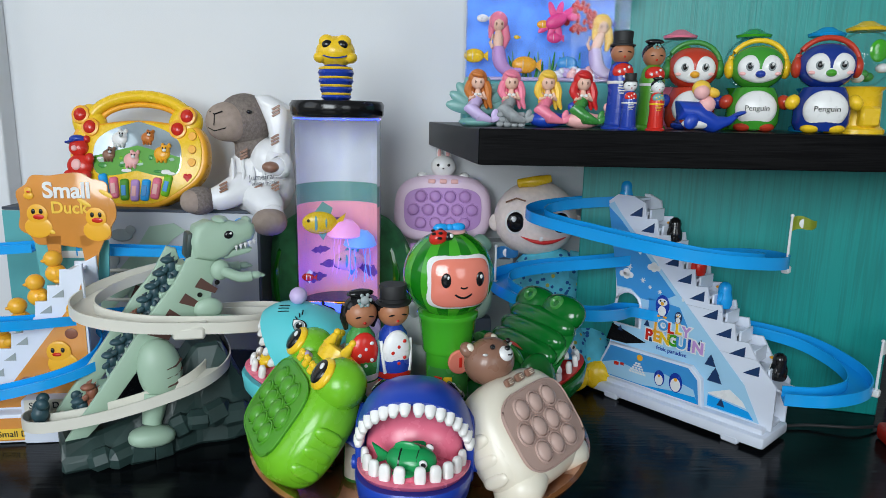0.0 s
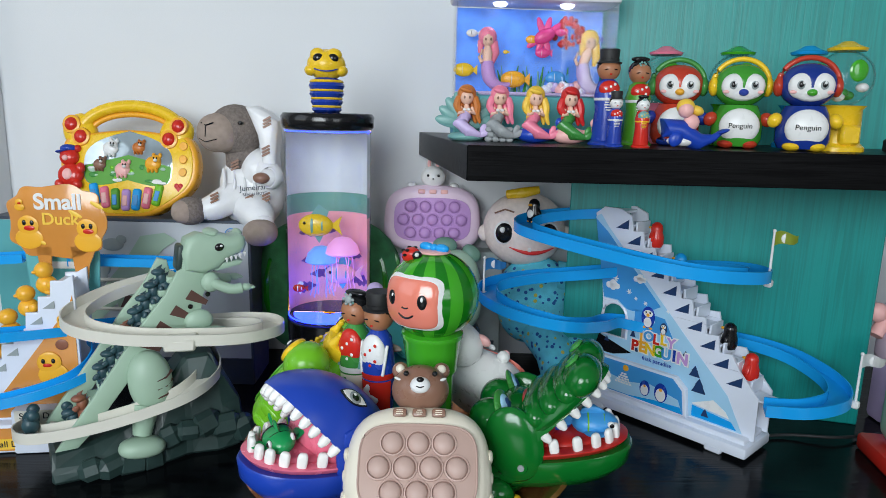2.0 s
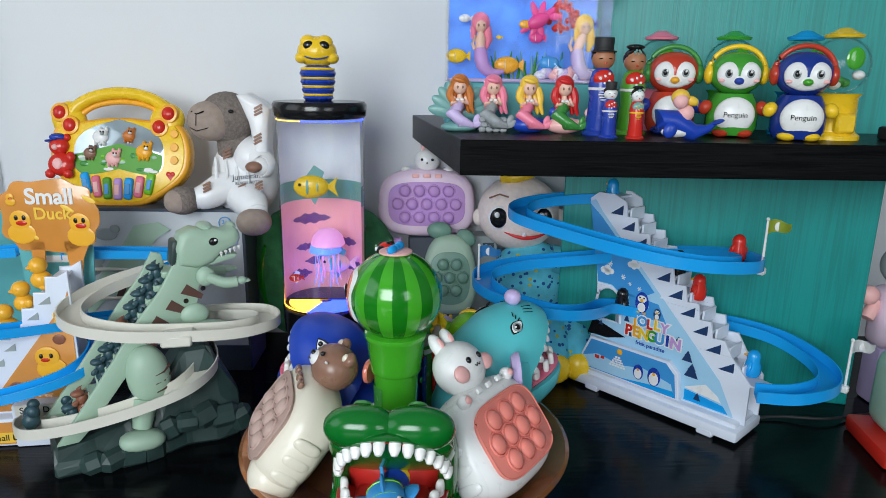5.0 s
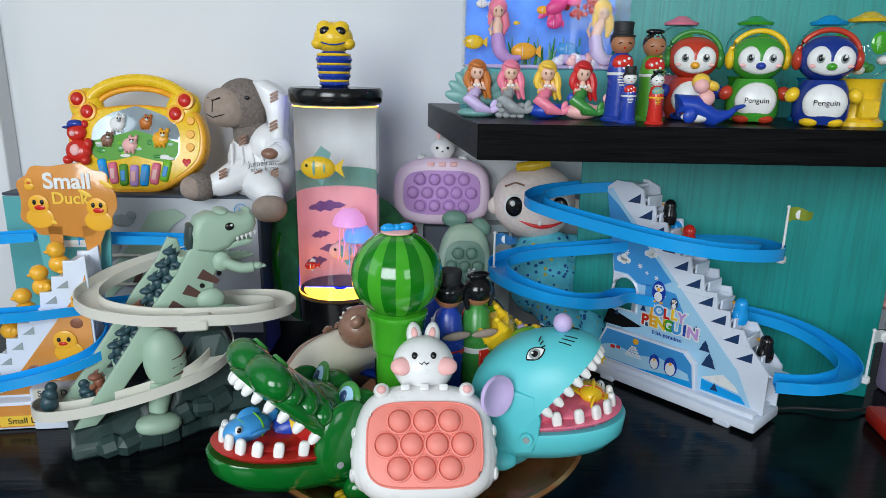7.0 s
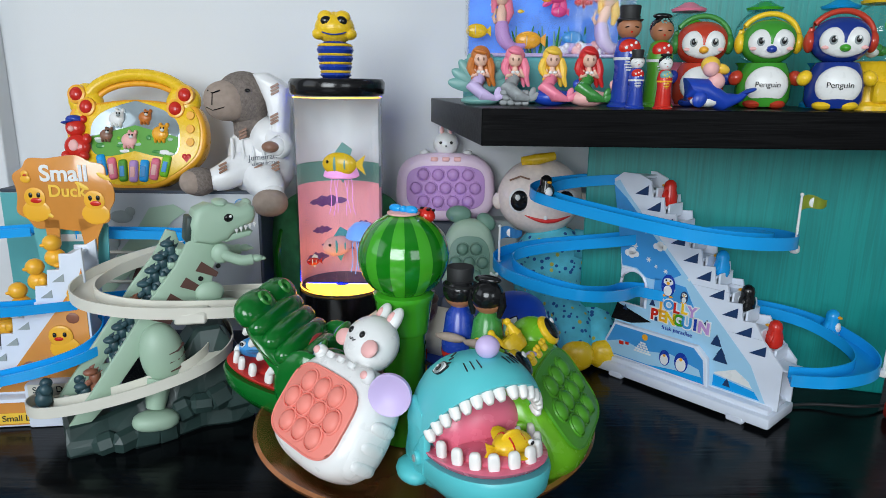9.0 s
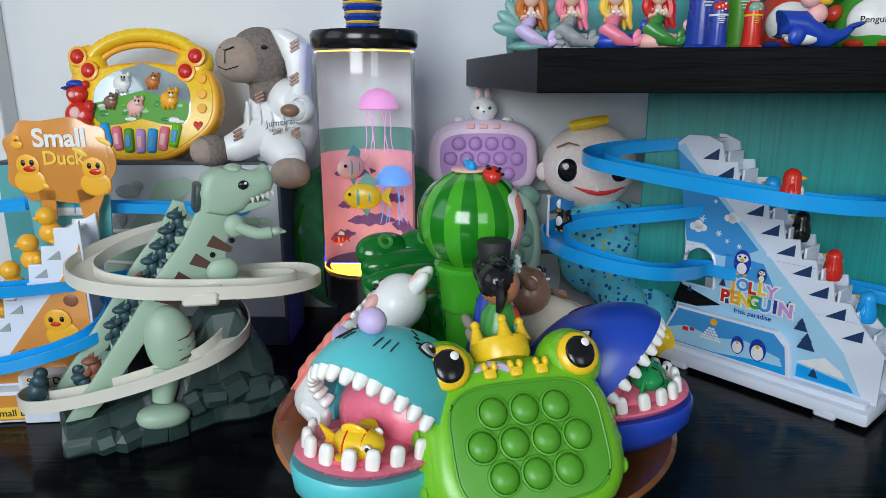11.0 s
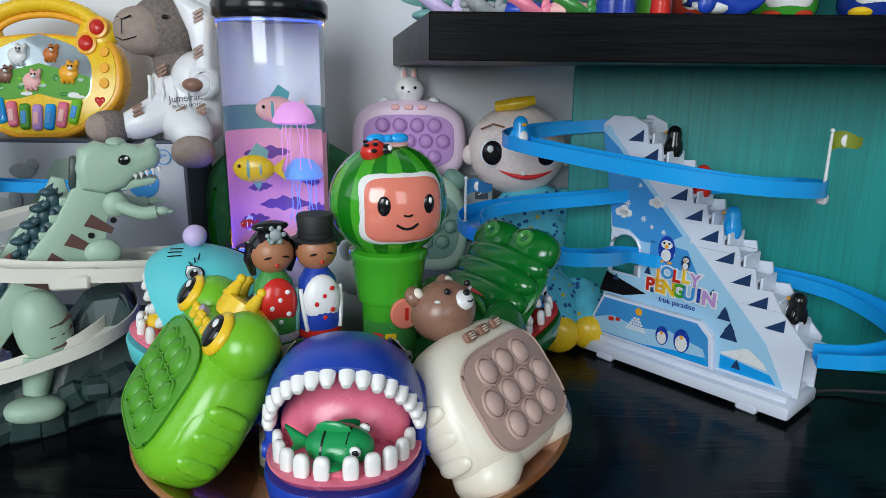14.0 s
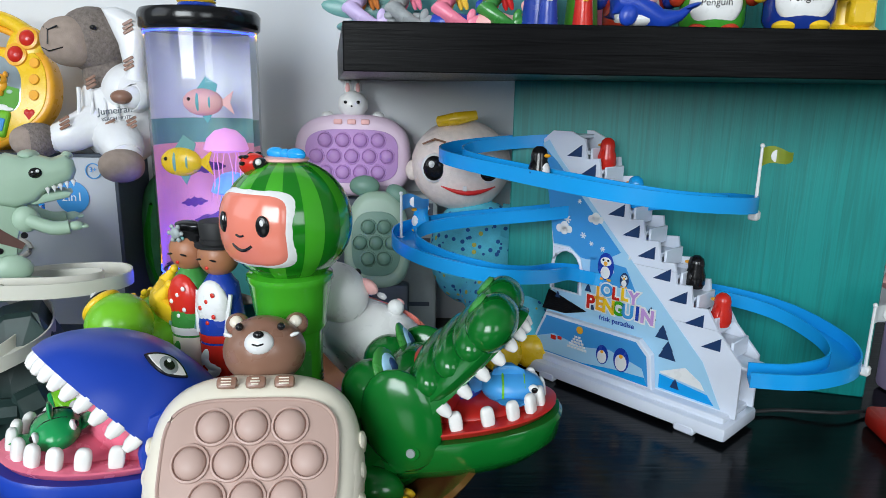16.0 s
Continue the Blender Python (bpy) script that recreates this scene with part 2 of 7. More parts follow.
def part(name, bm, material, parent, label="", smooth=True):
    me = bpy.data.meshes.new(name)
    bmesh.ops.recalc_face_normals(bm, faces=bm.faces[:])
    bm.to_mesh(me)
    bm.free()
    me.materials.append(M[material] if isinstance(material, str) else material)
    if smooth:
        me.set_sharp_from_angle(angle=radians(42))
        for p in me.polygons:
            p.use_smooth = True
    ob = new(name, me)
    if parent:
        ob.parent = parent
    return tagged(ob, label)


def thing(name, label, category, group="", m=None, kind=""):
    ob = new(name)
    ob.empty_display_size = 0.02
    if m is not None:
        ob.matrix_basis = m
    return tagged(ob, label, category, group, kind)


def joined(*bms):
    out = bmesh.new()
    for b in bms:
        me = bpy.data.meshes.new("tmp")
        b.to_mesh(me)
        b.free()
        out.from_mesh(me)
        bpy.data.meshes.remove(me)
    return out


def moved(bm, m):
    bmesh.ops.transform(bm, matrix=m, verts=bm.verts[:])
    return bm


def rbox(sx, sy, sz, r=0.004, seg=2, m=None):
    bm = bmesh.new()
    bmesh.ops.create_cube(bm, size=1, matrix=Matrix.Diagonal((sx, sy, sz, 1)))
    if r:
        bmesh.ops.bevel(bm, geom=bm.edges[:], offset=min(r, 0.49 * min(sx, sy, sz)), segments=seg, profile=0.5, affect="EDGES")
    return moved(bm, m) if m is not None else bm


def ball(rx, ry, rz, m=None, u=24, v=14, e=1.0, top=math.pi / 2, low=-math.pi / 2):
    """An ellipsoid; e below 1 squares it off."""
    bm = bmesh.new()

    def p(c):
        return math.copysign(abs(c) ** e, c)

    rings = []
    for j in range(v + 1):
        b = low + (top - low) * j / v
        cb, sb = p(math.cos(b)), p(math.sin(b))
        rings.append([bm.verts.new((rx * cb * p(math.cos(2 * math.pi * i / u)), ry * cb * p(math.sin(2 * math.pi * i / u)), rz * sb)) for i in range(u)])
    for j in range(v):
        for i in range(u):
            bm.faces.new((rings[j][i], rings[j][(i + 1) % u], rings[j + 1][(i + 1) % u], rings[j + 1][i]))
    for ring in (rings[0], rings[-1]):
        bm.faces.new(ring)
    bmesh.ops.remove_doubles(bm, verts=bm.verts[:], dist=1e-6)
    return moved(bm, m) if m is not None else bm


def lathe(profile, seg=32, m=None, a0=0.0, a1=2 * math.pi):
    """Turn (r, z) pairs about z."""
    bm = bmesh.new()
    full = abs(a1 - a0 - 2 * math.pi) < 1e-6
    n = seg if full else seg + 1
    cols = [[bm.verts.new((r * math.cos(a0 + (a1 - a0) * i / seg), r * math.sin(a0 + (a1 - a0) * i / seg), z)) for r, z in profile] for i in range(n)]
    for i in range(seg):
        a, b = cols[i], cols[(i + 1) % n]
        for j in range(len(profile) - 1):
            bm.faces.new((a[j], b[j], b[j + 1], a[j + 1]))
    bmesh.ops.remove_doubles(bm, verts=bm.verts[:], dist=1e-6)
    return moved(bm, m) if m is not None else bm


def prism(pts, depth, r=0.0, m=None, seg=2):
    """An outline of (x, z) pairs, depth along y from 0 (front) to depth (back)."""
    bm = bmesh.new()
    f = [bm.verts.new((x, 0, z)) for x, z in pts]
    b = [bm.verts.new((x, depth, z)) for x, z in pts]
    bm.faces.new(f)
    bm.faces.new(b[::-1])
    n = len(pts)
    for i in range(n):
        bm.faces.new((f[i], b[i], b[(i + 1) % n], f[(i + 1) % n]))
    bmesh.ops.recalc_face_normals(bm, faces=bm.faces[:])
    if r:
        es = [e for e in bm.edges if (e.verts[0].co.y == e.verts[1].co.y)]
        bmesh.ops.bevel(bm, geom=es, offset=r, segments=seg, profile=0.5, affect="EDGES", clamp_overlap=True)
    return moved(bm, m) if m is not None else bm


def tube(pts, r, seg=8, m=None, closed=False):
    bm = bmesh.new()
    pts = [Vector(p) for p in pts]
    rs = r if isinstance(r, (list, tuple)) else [r] * len(pts)
    rings = []
    n = len(pts)
    for i, p in enumerate(pts):
        a, b = (pts[(i - 1) % n], pts[(i + 1) % n]) if closed else (pts[max(0, i - 1)], pts[min(n - 1, i + 1)])
        d = (b - a).normalized()
        up = Vector((0, 0, 1)) if abs(d.z) < 0.9 else Vector((1, 0, 0))
        s = d.cross(up).normalized()
        w = s.cross(d)
        rings.append([bm.verts.new(p + rs[i] * (math.cos(2 * math.pi * k / seg) * s + math.sin(2 * math.pi * k / seg) * w)) for k in range(seg)])
    for i in range(n if closed else n - 1):
        for k in range(seg):
            bm.faces.new((rings[i][k], rings[i][(k + 1) % seg], rings[(i + 1) % n][(k + 1) % seg], rings[(i + 1) % n][k]))
    if not closed:
        bm.faces.new(rings[0])
        bm.faces.new(rings[-1][::-1])
    return moved(bm, m) if m is not None else bm


def smooth_path(pts, steps=6, closed=False):
    """Catmull-Rom through the points."""
    out, n = [], len(pts)
    P = [Vector(p) for p in pts]
    for i in range(n if closed else n - 1):
        p0, p1, p2, p3 = (P[(i - 1) % n], P[i], P[(i + 1) % n], P[(i + 2) % n]) if closed else (P[max(0, i - 1)], P[i], P[i + 1], P[min(n - 1, i + 2)])
        for k in range(steps):
            t = k / steps
            out.append(0.5 * ((2 * p1) + (p2 - p0) * t + (2 * p0 - 5 * p1 + 4 * p2 - p3) * t * t + (3 * p1 - p0 - 3 * p2 + p3) * t ** 3))
    if not closed:
        out.append(P[-1])
    return out


def gutter(pts, width, wall, th=0.0022, closed=False):
    """A U-shaped toy track swept along pts (its floor's centre line)."""
    bm = bmesh.new()
    w = width / 2
    prof = [(-w, wall), (-w, -th), (w, -th), (w, wall), (w - th, wall), (w - th, 0), (-w + th, 0), (-w + th, wall)]
    rings, n = [], len(pts)
    for i, p in enumerate(pts):
        a, b = (pts[(i - 1) % n], pts[(i + 1) % n]) if closed else (pts[max(0, i - 1)], pts[min(n - 1, i + 1)])
        d = b - a
        s = Vector((d.y, -d.x, 0)).normalized()
        rings.append([bm.verts.new(p + s * q + Vector((0, 0, h))) for q, h in prof])
    for i in range(n if closed else n - 1):
        for k in range(8):
            bm.faces.new((rings[i][k], rings[i][(k + 1) % 8], rings[(i + 1) % n][(k + 1) % 8], rings[(i + 1) % n][k]))
    if not closed:
        bm.faces.new(rings[0])
        bm.faces.new(rings[-1][::-1])
    return bm


def superpts(a, b, e=0.6, n=40, top=1.0):
    """A rounded-rectangle outline (x, z); top narrows the upper half."""
    out = []
    for i in range(n):
        t = 2 * math.pi * i / n
        c, s = math.cos(t), math.sin(t)
        x, z = a * math.copysign(abs(c) ** e, c), b * math.copysign(abs(s) ** e, s)
        out.append((x * (1 + (top - 1) * (z / b + 1) / 2), z))
    return out


def disc(r, h, m=None, seg=20, r2=None):
    r2 = r if r2 is None else r2
    return lathe([(0, 0), (r * 0.92, 0), (r, h * 0.3), (r2, h * 0.75), (r2 * 0.9, h), (0, h)], seg, m)


FRONT = T(0, 0, 0, 90)  # turns a disc's axis to face the front (-y)


def text_part(body, size, m, material, parent, name="lettering", depth=0.0004, bold=0.0):
    cu = bpy.data.curves.new(name, "FONT")
    cu.body, cu.size, cu.align_x, cu.align_y, cu.extrude, cu.offset = body, size, "CENTER", "CENTER", depth, bold
    tmp = bpy.data.objects.new("tmp", cu)
    me = bpy.data.meshes.new_from_object(tmp)
    bpy.data.objects.remove(tmp)
    me.materials.clear()
    me.materials.append(M[material])
    ob = new(name, me)
    ob.parent = parent
    ob.matrix_basis = m @ T(0, 0, 0, 90)
    return ob


def bar(name, sx, sz, m, material, parent, label="", th=0.001):
    return part(name, rbox(sx, th, sz, min(sx, sz, th) * 0.3, 1, m), material, parent, label)


# ---- the room and the table ----
def structure(name, bm, material, label, category, m=None, smooth=False):
    ob = part(name, bm, material, None, smooth=smooth)
    if m is not None:
        ob.matrix_basis = m
    return tagged(ob, label, category, kind="structure")


structure("table_top", rbox(3.0, 2.32, 0.04, 0.004, 2, T(0, 0.34, -0.02)), "table", "glossy black wooden table top", "table top")
# unseen floor, side walls and ceiling, coloured dark to cut bounce light
structure("floor", rbox(5.2, 4.4, 0.05, 0, 1, T(0, -0.6, -0.80)), "floorwood", "unseen wooden floor under the table, kept dark brown to cut bounce light", "floor")
structure("wall_north", rbox(5.2, 0.1, 3.2, 0, 1, T(0, 1.55, 0.8)), "wall", "plain white painted wall behind the toys", "wall")
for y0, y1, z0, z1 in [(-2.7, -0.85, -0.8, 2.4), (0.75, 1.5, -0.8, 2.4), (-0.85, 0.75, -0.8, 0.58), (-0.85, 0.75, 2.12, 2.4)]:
    structure("wall_west", rbox(0.1, y1 - y0, z1 - z0, 0, 1, T(-2.2, (y0 + y1) / 2, (z0 + z1) / 2)), "room", "unseen side wall round a window, darkened to cut bounce light", "wall")
structure("wall_east", rbox(0.1, 4.2, 3.2, 0, 1, T(2.2, -0.6, 0.8)), "room", "unseen side wall, darkened to cut bounce light", "wall")
structure("ceiling", rbox(5.2, 4.4, 0.1, 0, 1, T(0, -0.6, 2.4)), "room", "unseen ceiling, darkened to cut bounce light", "ceiling")
# the unseen wall behind the camera with its window, darkened to cut bounce light
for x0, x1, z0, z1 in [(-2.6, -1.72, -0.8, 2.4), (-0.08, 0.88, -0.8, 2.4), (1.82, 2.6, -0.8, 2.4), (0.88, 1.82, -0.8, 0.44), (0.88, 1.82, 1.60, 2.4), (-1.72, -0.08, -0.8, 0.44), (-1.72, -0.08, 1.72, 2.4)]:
    structure("wall_south", rbox(x1 - x0, 0.1, z1 - z0, 0, 1, T((x0 + x1) / 2, -1.55, (z0 + z1) / 2)), "room", "unseen wall between the windows, darkened to cut bounce light", "wall")
structure("trim_wall_edge", rbox(0.12, 0.05, 2.2, 0.004, 2, T(-0.995, 1.475, 0.6)), "wall", "white painted upright edge of the wall", "trim")

PANEL = T(0.283, 1.292, 0, 0, 0, -16.1)
panel = structure("teal_panel", rbox(0.55, 0.02, 1.1, 0.002, 1, T(0.275 - 0.012, 0.012, 0.55)), "teal", "teal painted open-grain wooden board behind the slide", "board", PANEL)

SHELF_Z = 0.509
pts = [(0.05, 0.94), (0.84, 0.930), (0.84, 1.115), (0.30, 1.283), (0.16, 1.497), (-0.03, 1.497)]
bm = bmesh.new()
lo, hi = [bm.verts.new((x, y, SHELF_Z - 0.05)) for x, y in pts], [bm.verts.new((x, y, SHELF_Z)) for x, y in pts]
bm.faces.new(hi), bm.faces.new(lo[::-1])
for i in range(6):
    bm.faces.new((lo[i], lo[(i + 1) % 6], hi[(i + 1) % 6], hi[i]))
bmesh.ops.bevel(bm, geom=bm.edges[:], offset=0.0012, segments=1, affect="EDGES")
structure("floating_shelf", bm, "shelf", "thick black oak floating shelf full of figures", "shelf")


# ---- penguin stair slide ----
SLIDE = T(0.298, 1.243, 0, 0, 0, -47.6)
slide = thing("penguin_slide", "white stair slide toy with blue track and snow prints", "toy slide", m=SLIDE)
part("base", joined(rbox(0.345, 0.10, 0.020, 0.005, 2, T(0.163, 0.045, 0.016)), rbox(0.325, 0.080, 0.010, 0.003, 2, T(0.165, 0.047, 0.030)),
                    rbox(0.03, 0.012, 0.014, 0.003, 1, T(0.05, 0.0, 0.007)), rbox(0.03, 0.012, 0.014, 0.003, 1, T(0.28, 0.0, 0.007))), "bluewhite", slide)
ST0, ST1, NST = Vector((0.052, 0.372)), Vector((0.312, 0.112)), 10
saw = []
for k in range(NST):
    a, b = ST0.lerp(ST1, k / NST), ST0.lerp(ST1, (k + 1) / NST)
    saw += [(a.x + 0.024, a.y + 0.004), (b.x + 0.003, b.y + 0.002)]
side = [(0.012, 0.055), (0.034, 0.16), (0.022, 0.26), (0.0, 0.372), (0.018, 0.386), (0.052, 0.386)] + saw + [(0.335, 0.105), (0.335, 0.045)]
arch = [(0.030, 0.142), (0.030, 0.178)] + [(0.057 - 0.027 * math.cos(t), 0.178 + 0.030 * math.sin(t)) for t in [math.pi * i / 8 for i in range(1, 8)]] + [(0.084, 0.178), (0.084, 0.142)]


def arch_split(outline, th, y):
    """The side plate in three prisms, with the arch left open."""
    low = [(0.008, 0.030), (0.03, 0.142), (0.300, 0.142), (0.335, 0.105), (0.335, 0.030)]
    top = [(0.0285, 0.2085), (0.022, 0.26), (0.0, 0.372), (0.018, 0.386), (0.052, 0.386)] + [p for p in saw if p[1] > 0.215] + [(0.235, 0.2085)]
    right = [(0.084, 0.1425), (0.300, 0.1425)] + [p for p in saw[::-1] if 0.1425 < p[1] < 0.2085] + [(0.235, 0.208), (0.057, 0.208)] + [(0.057 - 0.027 * math.cos(t), 0.178 + 0.030 * math.sin(t)) for t in [math.pi * i / 8 for i in range(5, 9)]]
    left = [(0.0325, 0.1425), (0.030, 0.178)] + [(0.057 - 0.027 * math.cos(t), 0.178 + 0.030 * math.sin(t)) for t in [math.pi * i / 8 for i in range(1, 5)]] + [(0.0285, 0.208), (0.030, 0.16)]
    return [prism(q, th, 0.0, T(0, y, 0)) for q in (low, top, right, left)]


part("side_plate", joined(*arch_split(side, 0.004, 0.024)), "bluewhite", slide, smooth=False)
part("side_plate", joined(*arch_split(side, 0.004, 0.078)), "bluewhite", slide, smooth=False)
part("arch_trim", tube([(x, 0.0235, z) for x, z in arch], 0.0028, 6), "bluewhite", slide)
part("back_wall", joined(rbox(0.006, 0.052, 0.10, 0.001, 1, T(0.018, 0.053, 0.33, 0, -10)), rbox(0.04, 0.052, 0.006, 0.001, 1, T(0.035, 0.053, 0.378))), "bluewhite", slide)
for k in range(NST):
    a, b = ST0.lerp(ST1, k / NST), ST0.lerp(ST1, (k + 1) / NST)
    part("step", rbox(0.026, 0.046, 0.006, 0.0015, 1, T(a.x + 0.014, 0.053, a.y - 0.016)), "bluewhite", slide)
    part("riser", rbox(0.004, 0.046, 0.024, 0.001, 1, T(b.x + 0.006, 0.053, b.y + 0.006)), "bluewhite", slide)
    part("slot_print", prism([(a.x - 0.006, a.y - 0.022), (a.x + 0.020, a.y - 0.022), (a.x + 0.020, a.y - 0.004)], 0.0008, 0, T(0, 0.0228, 0)), "navy", slide, smooth=False)
# printed scenes on the near plate
part("sky_sticker", prism([(0.022, 0.26), (0.001, 0.366), (0.012, 0.372), (0.030, 0.350), (0.285, 0.095), (0.315, 0.037), (0.012, 0.037), (0.033, 0.140), (0.0875, 0.141), (0.0875, 0.18), (0.082, 0.199), (0.06, 0.2125), (0.031, 0.2125)], 0.0008, 0, T(0, 0.0226, 0)), "stickpale", slide, "pale blue winter sky print", smooth=False)
part("sky_sticker", prism([(0.031, 0.2145), (0.022, 0.262), (0.002, 0.362), (0.03, 0.340), (0.15, 0.22), (0.125, 0.205), (0.095, 0.20), (0.083, 0.2005), (0.062, 0.2145)], 0.0006, 0, T(0, 0.0219, 0)), "skyblue", slide, "deeper blue sky print", smooth=False)
# the lower scene stands on a shallow box that juts out of the plate
part("scene_box", prism([(0.006, 0.036), (0.012, 0.064), (0.030, 0.104), (0.196, 0.104), (0.216, 0.086), (0.222, 0.036)], 0.012, 0.0015, T(0, 0.0105, 0), 1), "bluewhite", slide, smooth=False)
part("snow_sticker", prism([(0.012, 0.040), (0.018, 0.066), (0.034, 0.100), (0.192, 0.100), (0.210, 0.083), (0.216, 0.040)], 0.0006, 0, T(0, 0.0098, 0)), "skyblue", slide, "blue printed igloo and penguins", smooth=False)
part("snow_print", prism([(0.014, 0.042), (0.018, 0.062), (0.05, 0.074), (0.10, 0.066), (0.15, 0.076), (0.205, 0.064), (0.214, 0.042)], 0.0006, 0, T(0, 0.0091, 0)), "stickpale", slide, smooth=False)
part("lake_print", prism([(0.10, 0.041), (0.215, 0.041), (0.21, 0.052), (0.16, 0.049)], 0.0006, 0, T(0, 0.0084, 0)), "track", slide, smooth=False)
part("shadow_print", prism([(0.016, 0.106), (0.027, 0.140), (0.100, 0.119), (0.06, 0.107)], 0.0006, 0, T(0, 0.0210, 0)), "black", slide, "black cut-out under the arch", smooth=False)
part("lower_print", prism([(0.226, 0.040), (0.306, 0.040), (0.296, 0.052), (0.226, 0.060)], 0.0006, 0, T(0, 0.0210, 0)), "track", slide, smooth=False)
part("mountain_print", prism([(0.226, 0.064), (0.262, 0.080), (0.285, 0.066), (0.292, 0.056), (0.226, 0.062)], 0.0006, 0, T(0, 0.0217, 0)), "white", slide, smooth=False)
part("shade_print", prism([(0.10, 0.205), (0.16, 0.20), (0.18, 0.165), (0.10, 0.175)], 0.0006, 0, T(0, 0.0219, 0)), "skyblue", slide, smooth=False)
for k in range(5):
    for i in range(6 - k):
        part("igloo_block", rbox(0.0052, 0.0007, 0.0036, 0.0004, 1, T(0.080 + 0.006 * i + 0.003 * k, 0.0086, 0.062 + 0.0045 * k)), "white", slide)
for x, z, s in [(0.050, 0.068, 0.010), (0.062, 0.070, 0.008)]:
    part("hut_print", rbox(s, 0.0007, s * 0.7, 0.0004, 1, T(x, 0.0086, z)), "red", slide)
part("sun_print", disc(0.006, 0.0006, T(0.098, 0.0092, 0.092) @ FRONT, 14), "orange", slide)
rnd = random.Random(4)
for x, z, s in [(0.055, 0.255, 0.012), (0.085, 0.235, 0.010), (0.04, 0.30, 0.008), (0.075, 0.285, 0.007), (0.12, 0.22, 0.008), (0.165, 0.215, 0.006), (0.10, 0.225, 0.007)]:
    part("snowflake_print", joined(*[rbox(s, 0.0006, s * 0.16, 0, 1, T(x, 0.0213, z, 0, a)) for a in (0, 60, 120)]), "white", slide)
for x, z, s in [(0.05, 0.24, 0.018), (0.105, 0.262, 0.016), (0.13, 0.19, 0.014)]:
    part("cloud_print", joined(*[disc(s * r, 0.0006, T(x + s * dx, 0.0216, z + s * dz) @ FRONT, 12) for dx, dz, r in ((-0.5, 0, 0.35), (0, 0.2, 0.45), (0.5, 0, 0.32), (0, -0.1, 0.4))]), "white", slide)
for x, z, s in [(0.10, 0.152, 0.012), (0.205, 0.135, 0.018), (0.225, 0.112, 0.02), (0.045, 0.13, 0.010), (0.25, 0.046, 0.014), (0.108, 0.125, 0.012), (0.235, 0.085, 0.026)]:
    part("tree_print", prism([(x - s / 2, z), (x + s / 2, z), (x + s / 4, z + s * 0.5), (x + s * 0.3, z + s * 0.5), (x, z + s), (x - s * 0.3, z + s * 0.5), (x - s / 4, z + s * 0.5)], 0.0006, 0, T(0, 0.0206, 0)), "navy", slide, smooth=False)
for x, z, s in [(0.128, 0.196, 0.017), (0.160, 0.182, 0.009)]:
    pic = part("penguin_print", disc(s, 0.0006, T(x, 0.0208, z) @ FRONT @ Matrix.Diagonal((0.8, 1.2, 1, 1)), 16), "navy" if s < 0.01 else "dress", slide)
    part("belly_print", disc(s * 0.55, 0.0005, T(x, 0.0202, z - s * 0.55) @ FRONT @ Matrix.Diagonal((0.85, 1, 1, 1)), 14), "white", slide)
    part("face_print", disc(s * 0.52, 0.0005, T(x, 0.0202, z + s * 0.42) @ FRONT @ Matrix.Diagonal((1.05, 0.75, 1, 1)), 14), "white", slide)
    part("beak_print", disc(s * 0.2, 0.0005, T(x, 0.0196, z + s * 0.26) @ FRONT, 8), "orange", slide)
    for k in (-1, 1):
        part("eye_print", disc(s * 0.11, 0.0005, T(x + k * s * 0.24, 0.0196, z + s * 0.55) @ FRONT, 8), "black", slide)
        part("foot_print", disc(s * 0.24, 0.0005, T(x + k * s * 0.4, 0.0200, z - s * 1.15) @ FRONT @ Matrix.Diagonal((1, 0.5, 1, 1)), 8), "orange", slide)
for i, (ch, c) in enumerate(zip("JOLLY", ["orange", "skyblue", "red", "yellow", "violet"])):
    text_part(ch, 0.025, T(0.118 + 0.0148 * i, 0.0207, 0.158 + 0.002 * (i % 2), 0, 0, 0), "white", slide, name="letter_outline", bold=0.0030)
    text_part(ch, 0.025, T(0.118 + 0.0148 * i, 0.0199, 0.158 + 0.002 * (i % 2), 0, 0, 0), c, slide, bold=0.0009)
for i, (ch, c) in enumerate(zip("PENGUIN", ["red", "orange", "yellow", "mel_l", "skyblue", "dress", "violet"])):
    text_part(ch, 0.028, T(0.106 + 0.0158 * i, 0.0207, 0.136 + 0.001 * (i % 2)), "white", slide, name="letter_outline", bold=0.0034)
    text_part(ch, 0.028, T(0.106 + 0.0158 * i, 0.0199, 0.136 + 0.001 * (i % 2)), c, slide, bold=0.0011)
for x, z, s in [(0.140, 0.066, 0.013), (0.172, 0.067, 0.016)]:
    part("penguin_print", disc(s, 0.0006, T(x, 0.0086, z) @ FRONT @ Matrix.Diagonal((0.8, 1.15, 1, 1)), 16), "dress", slide)
    part("belly_print", disc(s * 0.75, 0.0005, T(x, 0.0080, z - s * 0.25) @ FRONT @ Matrix.Diagonal((0.8, 1.05, 1, 1)), 14), "white", slide)
    part("beak_print", disc(s * 0.2, 0.0005, T(x, 0.0074, z + s * 0.36) @ FRONT, 8), "orange", slide)
text_part("frisk paradise", 0.011, T(0.152, 0.0204, 0.117), "dress", slide)

